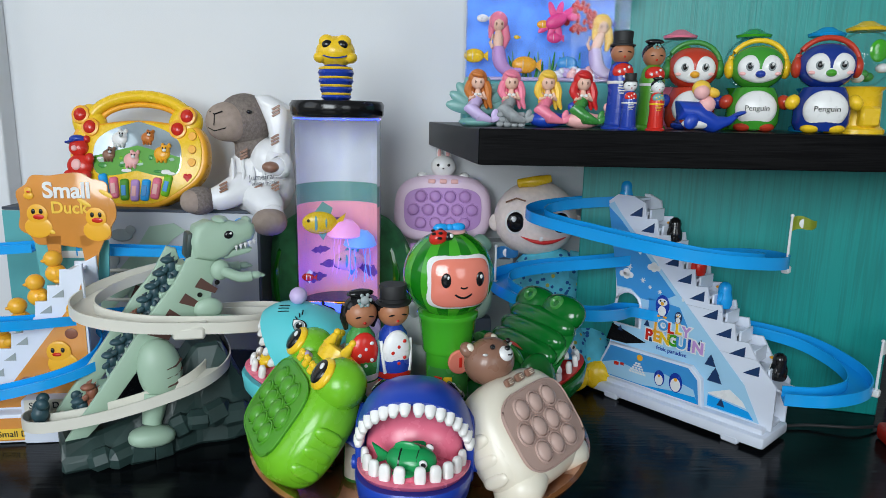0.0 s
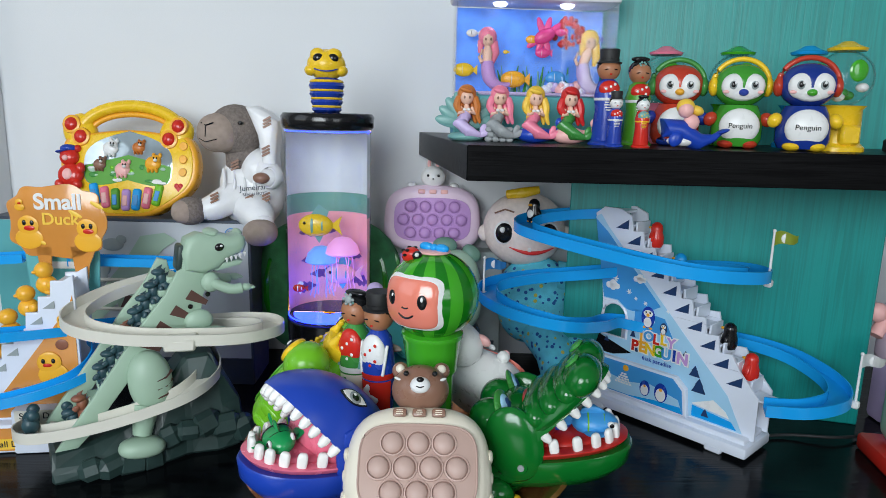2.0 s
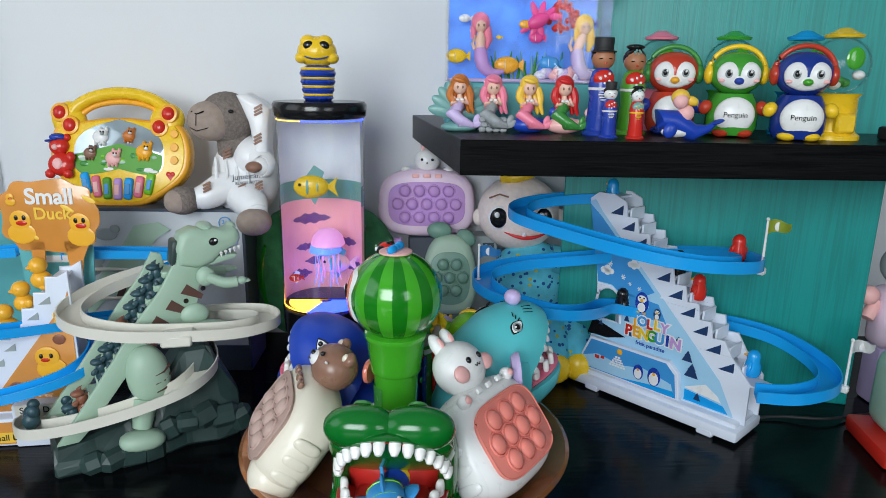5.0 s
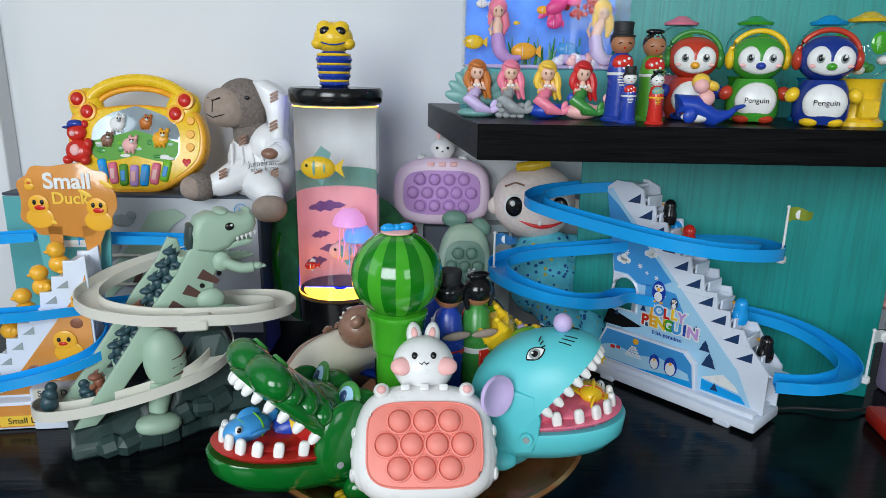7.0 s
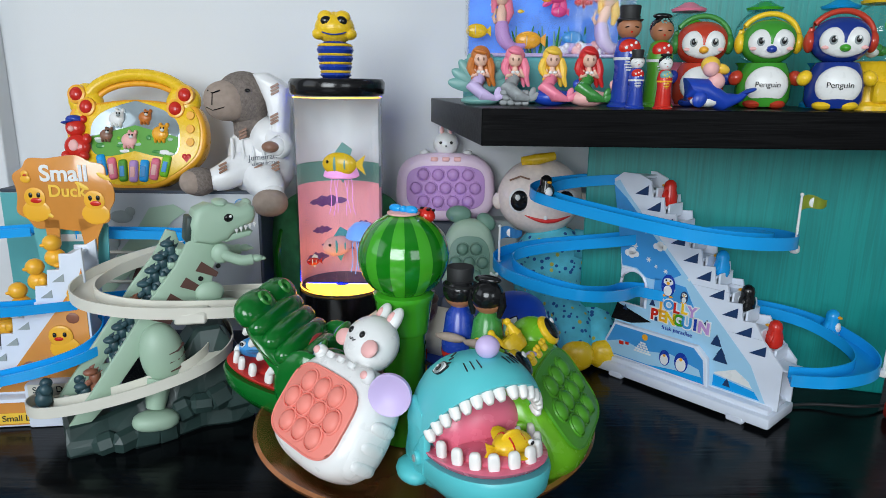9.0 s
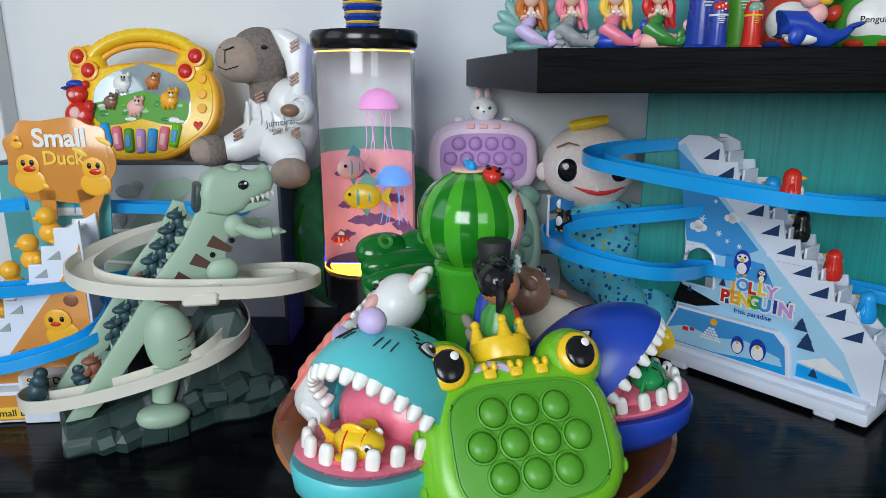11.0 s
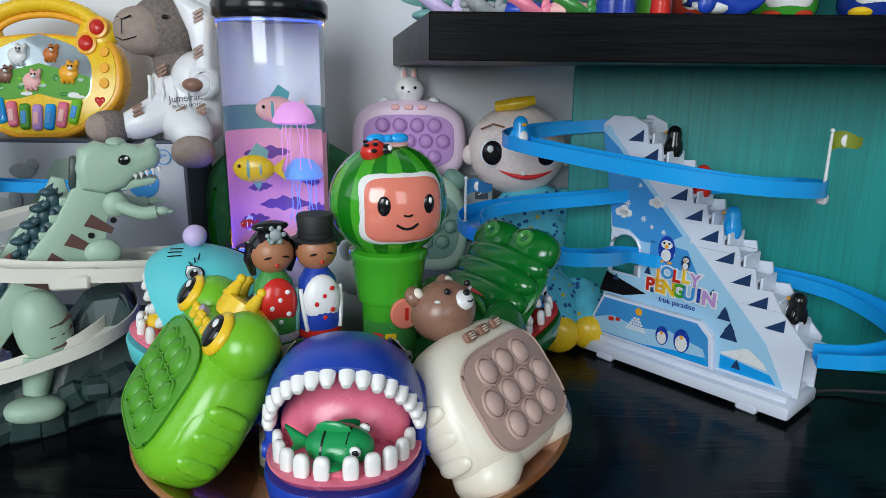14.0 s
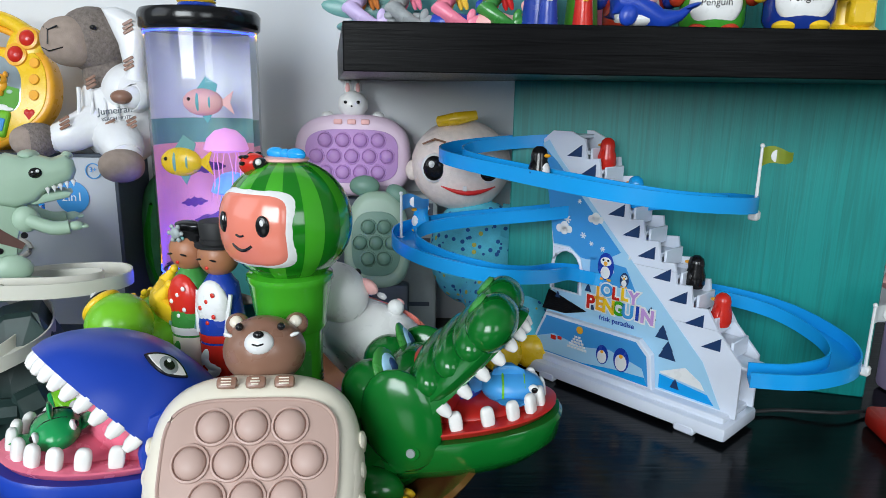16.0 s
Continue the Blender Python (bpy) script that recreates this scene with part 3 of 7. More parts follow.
HELIX = [(0.352, 1.278, 0.364), (0.27, 1.292, 0.357), (0.20, 1.272, 0.350), (0.172, 1.215, 0.344), (0.205, 1.145, 0.338), (0.325, 1.02, 0.326), (0.41, 0.978, 0.317), (0.49, 0.99, 0.310),
         (0.526, 1.03, 0.305), (0.522, 1.10, 0.297), (0.475, 1.17, 0.283), (0.40, 1.225, 0.266), (0.30, 1.238, 0.252), (0.19, 1.238, 0.241), (0.118, 1.205, 0.233), (0.108, 1.145, 0.226), (0.15, 1.09, 0.216),
         (0.225, 1.072, 0.202), (0.292, 1.115, 0.188), (0.338, 1.178, 0.176), (0.385, 1.188, 0.168), (0.46, 1.165, 0.160), (0.56, 1.165, 0.150), (0.64, 1.12, 0.138), (0.674, 1.045, 0.122), (0.655, 0.985, 0.112), (0.592, 0.962, 0.106), (0.535, 0.978, 0.101)]
SIN = SLIDE.inverted()
path = smooth_path([SIN @ Vector(p) for p in HELIX], 6)
part("track", gutter(path, 0.036, 0.017), "track", slide, "glossy bright blue plastic track")
part("start_ramp", rbox(0.06, 0.04, 0.004, 0.001, 1, T(0.335, 0.045, 0.102, 0, 5)), "bluewhite", slide)
for (x, y, z), h, c in [((0.541, 1.026, 0.298), 0.085, "flagyl"), ((0.10, 1.19, 0.225), 0.07, "skyblue"), ((0.686, 0.990, 0.11), 0.085, "white")]:
    q = SIN @ Vector((x, y, z))
    pole = part("flag_pole", joined(lathe([(0, 0), (0.0022, 0), (0.0018, h), (0, h)], 8, T(*q)), ball(0.003, 0.003, 0.003, T(q.x, q.y, q.z + h), 8, 6), rbox(0.012, 0.012, 0.012, 0.002, 1, T(*q))), "white", slide)
    bmf = bmesh.new()
    cols = [(bmf.verts.new((s * 0.040, 0.003 * math.sin(s * 7), h - 0.004 + 0.004 * math.sin(s * 5))), bmf.verts.new((s * 0.040, 0.003 * math.sin(s * 7), h - 0.026 * (1 - 0.45 * s * s) + 0.004 * math.sin(s * 5)))) for s in [i / 8 for i in range(9)]]
    for a, b in zip(cols, cols[1:]):
        bmf.faces.new((a[0], b[0], b[1], a[1]))
    bmesh.ops.solidify(bmf, geom=bmf.faces[:], thickness=0.0006)
    part("flag", moved(bmf, T(*q, 0, 0, 47.6)), c, pole)
    part("flag_print", disc(0.008, 0.0018, T(*q, 0, 0, 47.6) @ T(0.02, 0.0015, h - 0.012) @ FRONT, 10), "white", pole)


def slider(color):
    ob = thing("penguin_slider", "small glossy %s plastic penguin riding the slide" % color, "toy penguin", "penguins on the slide")
    c = {"blue": "track", "black": "black", "red": "red"}[color]
    part("body", joined(lathe([(0, 0), (0.011, 0), (0.0135, 0.006), (0.0135, 0.018), (0.0105, 0.028), (0.011, 0.034), (0.009, 0.041), (0.004, 0.045), (0, 0.0455)], 16), ball(0.004, 0.0035, 0.010, T(0, 0.013, 0.020, 25), 8, 6), ball(0.004, 0.0035, 0.010, T(0, -0.013, 0.020, -25), 8, 6)), c, ob)
    part("beak", ball(0.006, 0.004, 0.0025, T(0.011, 0, 0.034), 8, 6), "orange", ob)
    part("belly", ball(0.006, 0.008, 0.010, T(0.009, 0, 0.016), 10, 8), "white", ob)
    part("foot", joined(ball(0.006, 0.004, 0.0025, T(0.007, 0.005, 0.002), 8, 5), ball(0.006, 0.004, 0.0025, T(0.007, -0.005, 0.002), 8, 5)), "orange", ob)
    return ob


SLIDERS = [slider(c) for c in ("blue", "black", "red", "blue", "black", "red")]


# ---- column aquarium lamp ----
TX, TY = -0.190, 1.235
tank = thing("column_aquarium", "clear column aquarium lamp with toy fish and coloured backdrop", "aquarium lamp", m=T(TX, TY, 0))
part("stand", lathe([(0, 0), (0.075, 0), (0.078, 0.01), (0.078, 0.055), (0.06, 0.06), (0.06, 0.115), (0.078, 0.12), (0.08, 0.165), (0.074, 0.17), (0, 0.17)], 40), "black", tank, "glossy black cylindrical stand")
part("cylinder", lathe([(0.0785, 0.168), (0.0785, 0.527)], 48), "tankglass", tank)
tank.children[-1].visible_shadow = False
# glowing films; the upper one replaces the see-through top of the tank
part("film_upper", lathe([(0.0755, 0.395), (0.0755, 0.522)], 40, None, radians(-14), radians(194)), "topband", tank, "pale grey glowing film in place of the clear upper tank")
part("film_middle", lathe([(0.0755, 0.357), (0.0755, 0.3945)], 40, None, radians(-14), radians(194)), "greenband", tank, "green backdrop film with lamp light put in as glow")
part("film_lower", lathe([(0.0755, 0.1706), (0.0755, 0.3565)], 40, None, radians(-14), radians(194)), "ledband", tank, "pink backdrop film with lamp light put in as glow")


def film_spot(a, w, z, h, r=0.0748):
    """A lens-shaped dark patch on the inside of the film, painted as a shadowy reflection."""
    bm = bmesh.new()
    n = 14
    cols = []
    for i in range(n + 1):
        t = radians(a - w + 2 * w * i / n)
        k = h * math.sin(math.pi * (0.04 + 0.92 * i / n)) * (1 + 0.25 * math.sin(i * 1.7 + a))
        cols.append([bm.verts.new((r * math.cos(t), r * math.sin(t), z + k * f)) for f in (-1, 1)])
    for p, q in zip(cols, cols[1:]):
        bm.faces.new((p[0], q[0], q[1], p[1]))
    return bm


# shadowy reflections in the tank, painted as dark patches
for a, z, w, h in [(118, 0.318, 30, 0.010), (60, 0.272, 18, 0.008), (128, 0.262, 16, 0.007), (95, 0.232, 34, 0.011), (45, 0.224, 22, 0.012), (140, 0.208, 22, 0.010)]:
    part("film_shadow", film_spot(a, w, z, h), "filmdark", tank)
# added plate, keeps the off-colour half of the light wheel covered
part("floor_mask", lathe([(0.0, 0.1725), (0.0748, 0.1725), (0.0748, 0.1745), (0.0, 0.1745)], 24, None, radians(0), radians(180)), "navy", tank, "added dark blue half plate hiding the rear light sector")
part("lid", lathe([(0, 0.518), (0.079, 0.518), (0.083, 0.522), (0.084, 0.540), (0.080, 0.546), (0.03, 0.548), (0, 0.548)], 40), "black", tank, "glossy black round lid")

bee = thing("bee_figure", "yellow and blue striped plastic bee head figure", "toy figure", m=T(TX, TY - 0.01, 0.548, 0, 0, 6))
body = part("body", lathe([(0, 0), (0.022, 0), (0.027, 0.004), (0.024, 0.010), (0.029, 0.018), (0.026, 0.024), (0.031, 0.032), (0.028, 0.038), (0.032, 0.046), (0.028, 0.054), (0.014, 0.062), (0, 0.062)], 28), "dress", bee)
for z, r in ((0.010, 0.0262), (0.024, 0.0282), (0.038, 0.0300), (0.053, 0.0300)):
    part("stripe", lathe([(r - 0.002, z - 0.003), (r + 0.0006, z), (r - 0.002, z + 0.003)], 28), "yellow", body)
head = part("head", joined(ball(0.034, 0.030, 0.027, T(0, 0, 0.082)), ball(0.014, 0.012, 0.012, T(-0.014, -0.012, 0.098), 14, 10), ball(0.014, 0.012, 0.012, T(0.014, -0.012, 0.098), 14, 10), ball(0.012, 0.016, 0.010, T(-0.026, -0.008, 0.072), 12, 8), ball(0.012, 0.016, 0.010, T(0.026, -0.008, 0.072), 12, 8)), "yellow", bee)
for s in (-1, 1):
    part("eye", ball(0.0095, 0.005, 0.008, T(s * 0.0125, -0.0225, 0.092), 12, 8), "black", head)
part("mouth", tube([(x, -0.0295 + 14 * x * x, 0.070 + 10 * x * x) for x in [(-0.02 + 0.004 * i) for i in range(11)]], 0.0012, 6), "dress", head)


def fish(name, label, c1, c2, s=1.0):
    ob = thing(name, label, "toy fish", "things floating in the column aquarium")
    part("body", ball(0.021 * s, 0.007 * s, 0.014 * s, None, 18, 12), c1, ob)
    part("stripe", joined(ball(0.004 * s, 0.0078 * s, 0.0125 * s, T(-0.004 * s, 0, 0), 10, 10), ball(0.003 * s, 0.007 * s, 0.011 * s, T(0.008 * s, 0, 0), 10, 10)), c2, ob)
    part("tail", prism([(0.017 * s, 0), (0.032 * s, 0.012 * s), (0.028 * s, 0), (0.032 * s, -0.012 * s)], 0.0016, 0, T(0, -0.0008, 0)), c1, ob)
    part("fin", joined(prism([(-0.008 * s, 0.010 * s), (0.004 * s, 0.026 * s), (0.016 * s, 0.018 * s), (0.012 * s, 0.006 * s)], 0.0016, 0, T(0, -0.0008, 0)), prism([(-0.004 * s, -0.010 * s), (0.004 * s, -0.022 * s), (0.012 * s, -0.006 * s)], 0.0016, 0, T(0, -0.0008, 0))), c2, ob)
    part("eye", ball(0.0026 * s, 0.0085 * s, 0.0026 * s, T(-0.013 * s, 0, 0.003 * s), 8, 8), "black", ob)
    return ob


def jelly(c, s=1.0):
    ob = thing("jellyfish", "translucent glowing plastic jellyfish with trailing strings", "toy jellyfish", "things floating in the column aquarium")
    part("bell", lathe([(0, 0.022 * s), (0.012 * s, 0.019 * s), (0.021 * s, 0.010 * s), (0.025 * s, -0.002 * s), (0.022 * s, -0.004 * s), (0.018 * s, 0.002 * s), (0, 0.008 * s)], 22), c, ob)
    for k in range(6):
        a = k * 1.05
        part("tentacle", tube([(0.012 * s * math.cos(a) * (1 + 0.1 * j) + 0.002 * math.sin(j * 1.3 + k), 0.012 * s * math.sin(a), -0.002 - 0.011 * s * j) for j in range(6)], 0.0008, 5), c, ob)
    return ob


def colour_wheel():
    """Added turning stand-in for the lamp's colour-changing LED, one half blue and one half golden, in the foot and
    under the lid.
    """
    ob = thing("colour_wheel", "added turning stand-in for the colour-changing LED, half blue, half golden", "lamp wheel", m=T(TX, TY, 0))
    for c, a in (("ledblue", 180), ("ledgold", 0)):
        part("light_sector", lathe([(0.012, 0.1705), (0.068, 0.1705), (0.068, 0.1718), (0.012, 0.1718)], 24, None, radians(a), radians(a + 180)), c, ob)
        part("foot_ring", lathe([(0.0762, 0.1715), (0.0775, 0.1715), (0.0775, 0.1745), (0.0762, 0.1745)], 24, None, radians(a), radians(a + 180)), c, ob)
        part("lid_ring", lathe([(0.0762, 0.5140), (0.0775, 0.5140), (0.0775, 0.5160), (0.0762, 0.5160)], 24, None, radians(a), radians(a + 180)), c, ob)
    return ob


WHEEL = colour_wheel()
FISH1 = fish("angel_fish", "yellow plastic angel fish with dark stripes", "yellow", "seagreen", 1.5)
FISH2 = fish("clown_fish", "pink and teal plastic reef fish", "pinklight", "melonpad", 1.4)
JELLY1, JELLY2 = jelly("jelly", 1.3), jelly("jellyb", 1.25)
FISH3 = fish("small_fish", "small red plastic fish near the tank floor", "red", "white", 0.55)


# ---- box, piano, alpaca ----
bx = thing("toy_box", "white printed cardboard box with dark edges and dinosaur pictures", "box", m=T(-0.60, 1.285, 0))
PRINT = [(0.005, 0.045), (0.038, 0.098), (0.079, 0.163), (0.116, 0.224), (0.15, 0.266), (0.176, 0.305), (0.20, 0.345), (0.26, 0.355), (0.29, 0.335), (0.255, 0.31), (0.24, 0.29), (0.222, 0.237), (0.24, 0.19), (0.155, 0.182), (0.085, 0.105), (0.035, 0.045)]
part("dinosaur_print", prism([(x * 0.78 - 0.12, z * 0.72 + 0.055) for x, z in PRINT], 0.0006, 0, T(0, -0.0006, 0)), "dino", bx, "printed picture of the dinosaur slide", smooth=False)
part("track_print", tube([(-0.02 + 0.12 * math.cos(t), 0.0, 0.185 + 0.03 * math.sin(t)) for t in [2 * math.pi * i / 28 for i in range(28)]], 0.004, 6, None, True), "rail", bx)
part("carton", rbox(0.49, 0.115, 0.334, 0.0025, 1, T(0, 0.06, 0.167)), "box", bx)
part("top_edge", rbox(0.494, 0.119, 0.006, 0.001, 1, T(0, 0.06, 0.334)), "boxdark", bx)
part("side_edge", rbox(0.006, 0.119, 0.33, 0.001, 1, T(0.246, 0.06, 0.166)), "boxdark", bx)
part("foot_edge", rbox(0.494, 0.119, 0.055, 0.001, 1, T(0, 0.0585, 0.0275)), "boxdark", bx, "dark lower band of the box")
part("blue_corner", rbox(0.10, 0.002, 0.27, 0, 1, T(-0.196, 0.0005, 0.195)), "melonpad", bx)
for x, z, sx, sz in [(0.03, 0.17, 0.11, 0.07), (-0.06, 0.22, 0.06, 0.05), (0.02, 0.10, 0.16, 0.02), (0.11, 0.24, 0.03, 0.02), (-0.02, 0.285, 0.05, 0.03)]:
    part("picture_print", joined(ball(sx * 0.45, 0.0015, sz * 0.42, T(x, 0.0015, z), 20, 8), ball(sx * 0.2, 0.0015, sz * 0.3, T(x + sx * 0.36, 0.0012, z + sz * 0.35), 14, 8)), "dino" if sx > 0.1 else "boxgrey", bx, "printed picture of a dinosaur track")
for k, z in enumerate((0.155, 0.175, 0.195)):
    part("stripe_print", rbox(0.012, 0.001, 0.03, 0, 1, T(0.0 + 0.025 * k, 0.0, 0.17, 0, 25)), "dinostripe", bx)
badge = part("badge_print", disc(0.026, 0.001, T(0.175, 0.001, 0.268) @ FRONT, 24), "skyblue", bx)
text_part("2in1", 0.020, T(0.175, -0.0006, 0.268), "white", bx)
part("badge_ring", lathe([(0.011, 0), (0.0125, 0), (0.0125, 0.001), (0.011, 0.001)], 24, T(0.212, 0.0005, 0.31) @ FRONT), "skyblue", bx)
text_part("3+", 0.011, T(0.212, -0.0006, 0.312), "skyblue", bx)

PIANO = T(-0.600, 1.312, 0.337, -14, 0, 0) @ Matrix.Diagonal((0.89, 0.9, 0.94, 1))
pn = thing("toy_piano", "yellow animal piano toy with red buttons and coloured keys", "toy piano", m=PIANO)
outl = []
for i in range(60):
    t = 2 * math.pi * i / 60
    c, s = math.cos(t), math.sin(t)
    r = 1 + 0.05 * math.cos(4 * t + 0.3)
    outl.append((0.146 * math.copysign(abs(c) ** 0.75, c) * r * (1 - 0.12 * max(0, s)), 0.118 + 0.116 * math.copysign(abs(s) ** 0.75, s) * r))
ARC = [math.pi * (0.10 + 0.80 * i / 24) for i in range(25)]
LOWER = [(x, min(z, 0.178 + 0.006 * math.cos(x * 22))) for x, z in outl]
part("body", prism(LOWER, 0.04, 0.008, None, 3), "orange", pn)
part("front_plate", prism([(x * 0.93, 0.110 + (z - 0.110) * 0.93) for x, z in LOWER], 0.006, 0.003, T(0, -0.0022, 0), 2), "yellow", pn)
part("handle", joined(*[tube([(0.112 * math.cos(t), y, 0.176 + 0.060 * math.sin(t)) for t in ARC], 0.0125, 12) for y in (0.008, 0.018, 0.028)]), "yellow", pn, "arched carrying handle with an open gap below")
part("handle_lip", tube([(0.094 * math.cos(t), 0.014, 0.176 + 0.043 * math.sin(t)) for t in ARC], 0.006, 10), "orange", pn)
for x, z in [(-0.117, 0.180), (0.098, 0.180)]:
    part("button_pod", ball(0.036, 0.020, 0.038, T(x, 0.016, z, 0, -28 if x < 0 else 28), 22, 12, 0.85), "yellow", pn)
scr = superpts(0.098, 0.052, 0.6, 36)
part("screen", prism([(x, z + 0.118 - 0.25 * abs(x) + 0.01) for x, z in scr], 0.003, 0.0008, T(0, -0.0024, 0)), "skymirror", pn, "printed meadow screen")
part("meadow_print", prism([(x, min(z, 0.004) + 0.115 - 0.25 * abs(x) + 0.01) for x, z in superpts(0.095, 0.049, 0.6, 36)], 0.001, 0, T(0, -0.0031, 0)), "frogpop", pn)
rnd = random.Random(5)
for k in range(16):
    part("grass_print", ball(rnd.uniform(0.004, 0.012), 0.0012, rnd.uniform(0.003, 0.006), T(rnd.uniform(-0.08, 0.08), -0.0034, rnd.uniform(0.070, 0.105)), 8, 6), ("frog", "croc_lite", "white", "glassgreen")[k % 4], pn)
for x, z, c, s in [(-0.040, 0.142, "white", 0.017), (0.022, 0.145, "hairor", 0.014), (-0.062, 0.108, "brown", 0.014), (-0.012, 0.098, "pinklight", 0.017), (0.055, 0.112, "orange", 0.018)]:
    a = part("animal_button", joined(ball(s, 0.008, s * 0.85, T(x, -0.004, z), 16, 10), ball(s * 0.55, 0.009, s * 0.55, T(x + s * 0.45, -0.006, z + s * 0.45), 14, 8), ball(s * 0.22, 0.005, s * 0.3, T(x + s * 0.1, -0.006, z + s * 0.95), 8, 6), ball(s * 0.22, 0.005, s * 0.3, T(x + s * 0.9, -0.006, z + s * 0.95), 8, 6)), c, pn)
    part("snout", ball(s * 0.26, 0.004, s * 0.2, T(x + s * 0.48, -0.0140, z + s * 0.32), 10, 6), "white" if c != "white" else "boxgrey", a)
    part("leg", joined(*[ball(s * 0.2, 0.006, s * 0.32, T(x + s * k, -0.005, z - s * 0.78), 8, 6) for k in (-0.5, 0.0, 0.5)]), c, a)
    part("eye", joined(ball(0.0018, 0.002, 0.0022, T(x + s * 0.3, -0.0145, z + s * 0.55), 8, 5), ball(0.0018, 0.002, 0.0022, T(x + s * 0.65, -0.0145, z + s * 0.55), 8, 5)), "black", a)
for x, z in [(-0.128, 0.192), (-0.106, 0.166), (0.108, 0.192), (0.088, 0.164)]:
    part("button_ring", lathe([(0.014, 0.004), (0.019, 0.003), (0.021, -0.004), (0.012, -0.004)], 22, T(x, -0.003, z) @ FRONT), "orange", pn)
    part("red_button", ball(0.0145, 0.010, 0.0145, T(x, -0.004, z), 20, 12), "red", pn)
for k, c in enumerate(["track", "pink", "frogpop", "violet", "track", "pink", "frog"]):
    x = -0.070 + 0.023 * k
    key = part("piano_key", rbox(0.019, 0.012, 0.046, 0.007, 3, T(x, -0.004, 0.034 + 8 * (x * x) * 0.3, 0, x * 180)), c, pn)
    part("key_print", rbox(0.010, 0.002, 0.022, 0.002, 1, T(x, -0.0105, 0.032 + 8 * (x * x) * 0.3, 0, x * 180)), "pinklight" if k % 2 else "skyblue", key)
for z in (0.15, 0.122, 0.095):
    part("round_button", disc(0.009, 0.006, T(0.121, 0.0, z) @ FRONT, 18), "orange", pn)
heart = part("heart_print", joined(ball(0.006, 0.003, 0.006, T(0.108, -0.001, 0.066), 10, 6), ball(0.006, 0.003, 0.006, T(0.117, -0.001, 0.066), 10, 6), prism([(0.1035, 0.064), (0.1215, 0.064), (0.1125, 0.053)], 0.003, 0, T(0, -0.003, 0))), "red", pn)
rb = part("bear_button", joined(ball(0.021, 0.014, 0.019, T(-0.128, -0.006, 0.122)), ball(0.028, 0.014, 0.024, T(-0.122, -0.008, 0.084)), ball(0.008, 0.008, 0.008, T(-0.112, -0.004, 0.140), 10, 8), ball(0.010, 0.009, 0.012, T(-0.100, -0.012, 0.098), 10, 8), ball(0.011, 0.010, 0.010, T(-0.105, -0.012, 0.064), 10, 8), ball(0.011, 0.010, 0.010, T(-0.143, -0.012, 0.064), 10, 8)), "red", pn)
part("belly_patch", ball(0.011, 0.005, 0.012, T(-0.124, -0.020, 0.084), 14, 8), "pinklight", rb)
part("snout", ball(0.007, 0.006, 0.006, T(-0.131, -0.018, 0.118), 10, 8), "pinklight", rb)
part("cap", joined(ball(0.019, 0.016, 0.010, T(-0.131, -0.004, 0.139), 16, 8), rbox(0.03, 0.02, 0.004, 0.002, 1, T(-0.138, -0.012, 0.133, 0, -12))), "dress", rb)

al = thing("alpaca_plush", "grey knitted camel plush in a white printed hooded robe", "plush toy", m=T(-0.362, 1.315, 0.336) @ Matrix.Scale(0.88, 4))
part("body", ball(0.072, 0.055, 0.085, T(0.01, 0.01, 0.065), e=0.9), "satin", al, "white satin robe with brown print")
part("neck", tube([(-0.005, 0.005, 0.11), (-0.008, 0.0, 0.15), (-0.01, -0.005, 0.19)], [0.04, 0.036, 0.04], 18), "knit", al)
hd = part("head", ball(0.058, 0.058, 0.056, T(-0.018, -0.005, 0.197)), "knit", al, "grey-brown ribbed knit head")
part("muzzle", ball(0.048, 0.046, 0.042, T(-0.045, -0.03, 0.192, 0, 0, 0), e=0.9), "muzzle", hd, "smooth taupe muzzle")
part("nose_stitch", joined(tube([(-0.075, -0.060, 0.213), (-0.062, -0.070, 0.208), (-0.045, -0.075, 0.214)], 0.0016, 6), tube([(-0.062, -0.072, 0.208), (-0.063, -0.076, 0.185)], 0.0010, 6), tube([(-0.080, -0.062, 0.180), (-0.063, -0.074, 0.174), (-0.040, -0.074, 0.180), (-0.034, -0.072, 0.186)], 0.0010, 6)), "black", hd)
part("eye", ball(0.006, 0.004, 0.004, T(0.006, -0.058, 0.214), 10, 8), "black", hd)
hoodp = [(0.022, 0.09), (0.030, 0.14), (0.022, 0.19), (0.008, 0.225), (-0.002, 0.247), (0.02, 0.250), (0.048, 0.236), (0.068, 0.220), (0.064, 0.18), (0.060, 0.14), (0.062, 0.10)]
part("hood", joined(prism(hoodp, 0.07, 0.014, T(0.014, -0.048, 0), 3), ball(0.045, 0.05, 0.05, T(0.03, 0.0, 0.11))), "satin", al, "pointed white satin hood")


def limb(pts, rs):
    return joined(tube(smooth_path(pts, 3), [rs[0] + (rs[-1] - rs[0]) * k / (3 * (len(pts) - 1)) for k in range(3 * (len(pts) - 1) + 1)], 16), ball(rs[0], rs[0], rs[0], T(*pts[0]), 14, 10), ball(rs[-1], rs[-1], rs[-1] * 0.9, T(*pts[-1]), 14, 10))


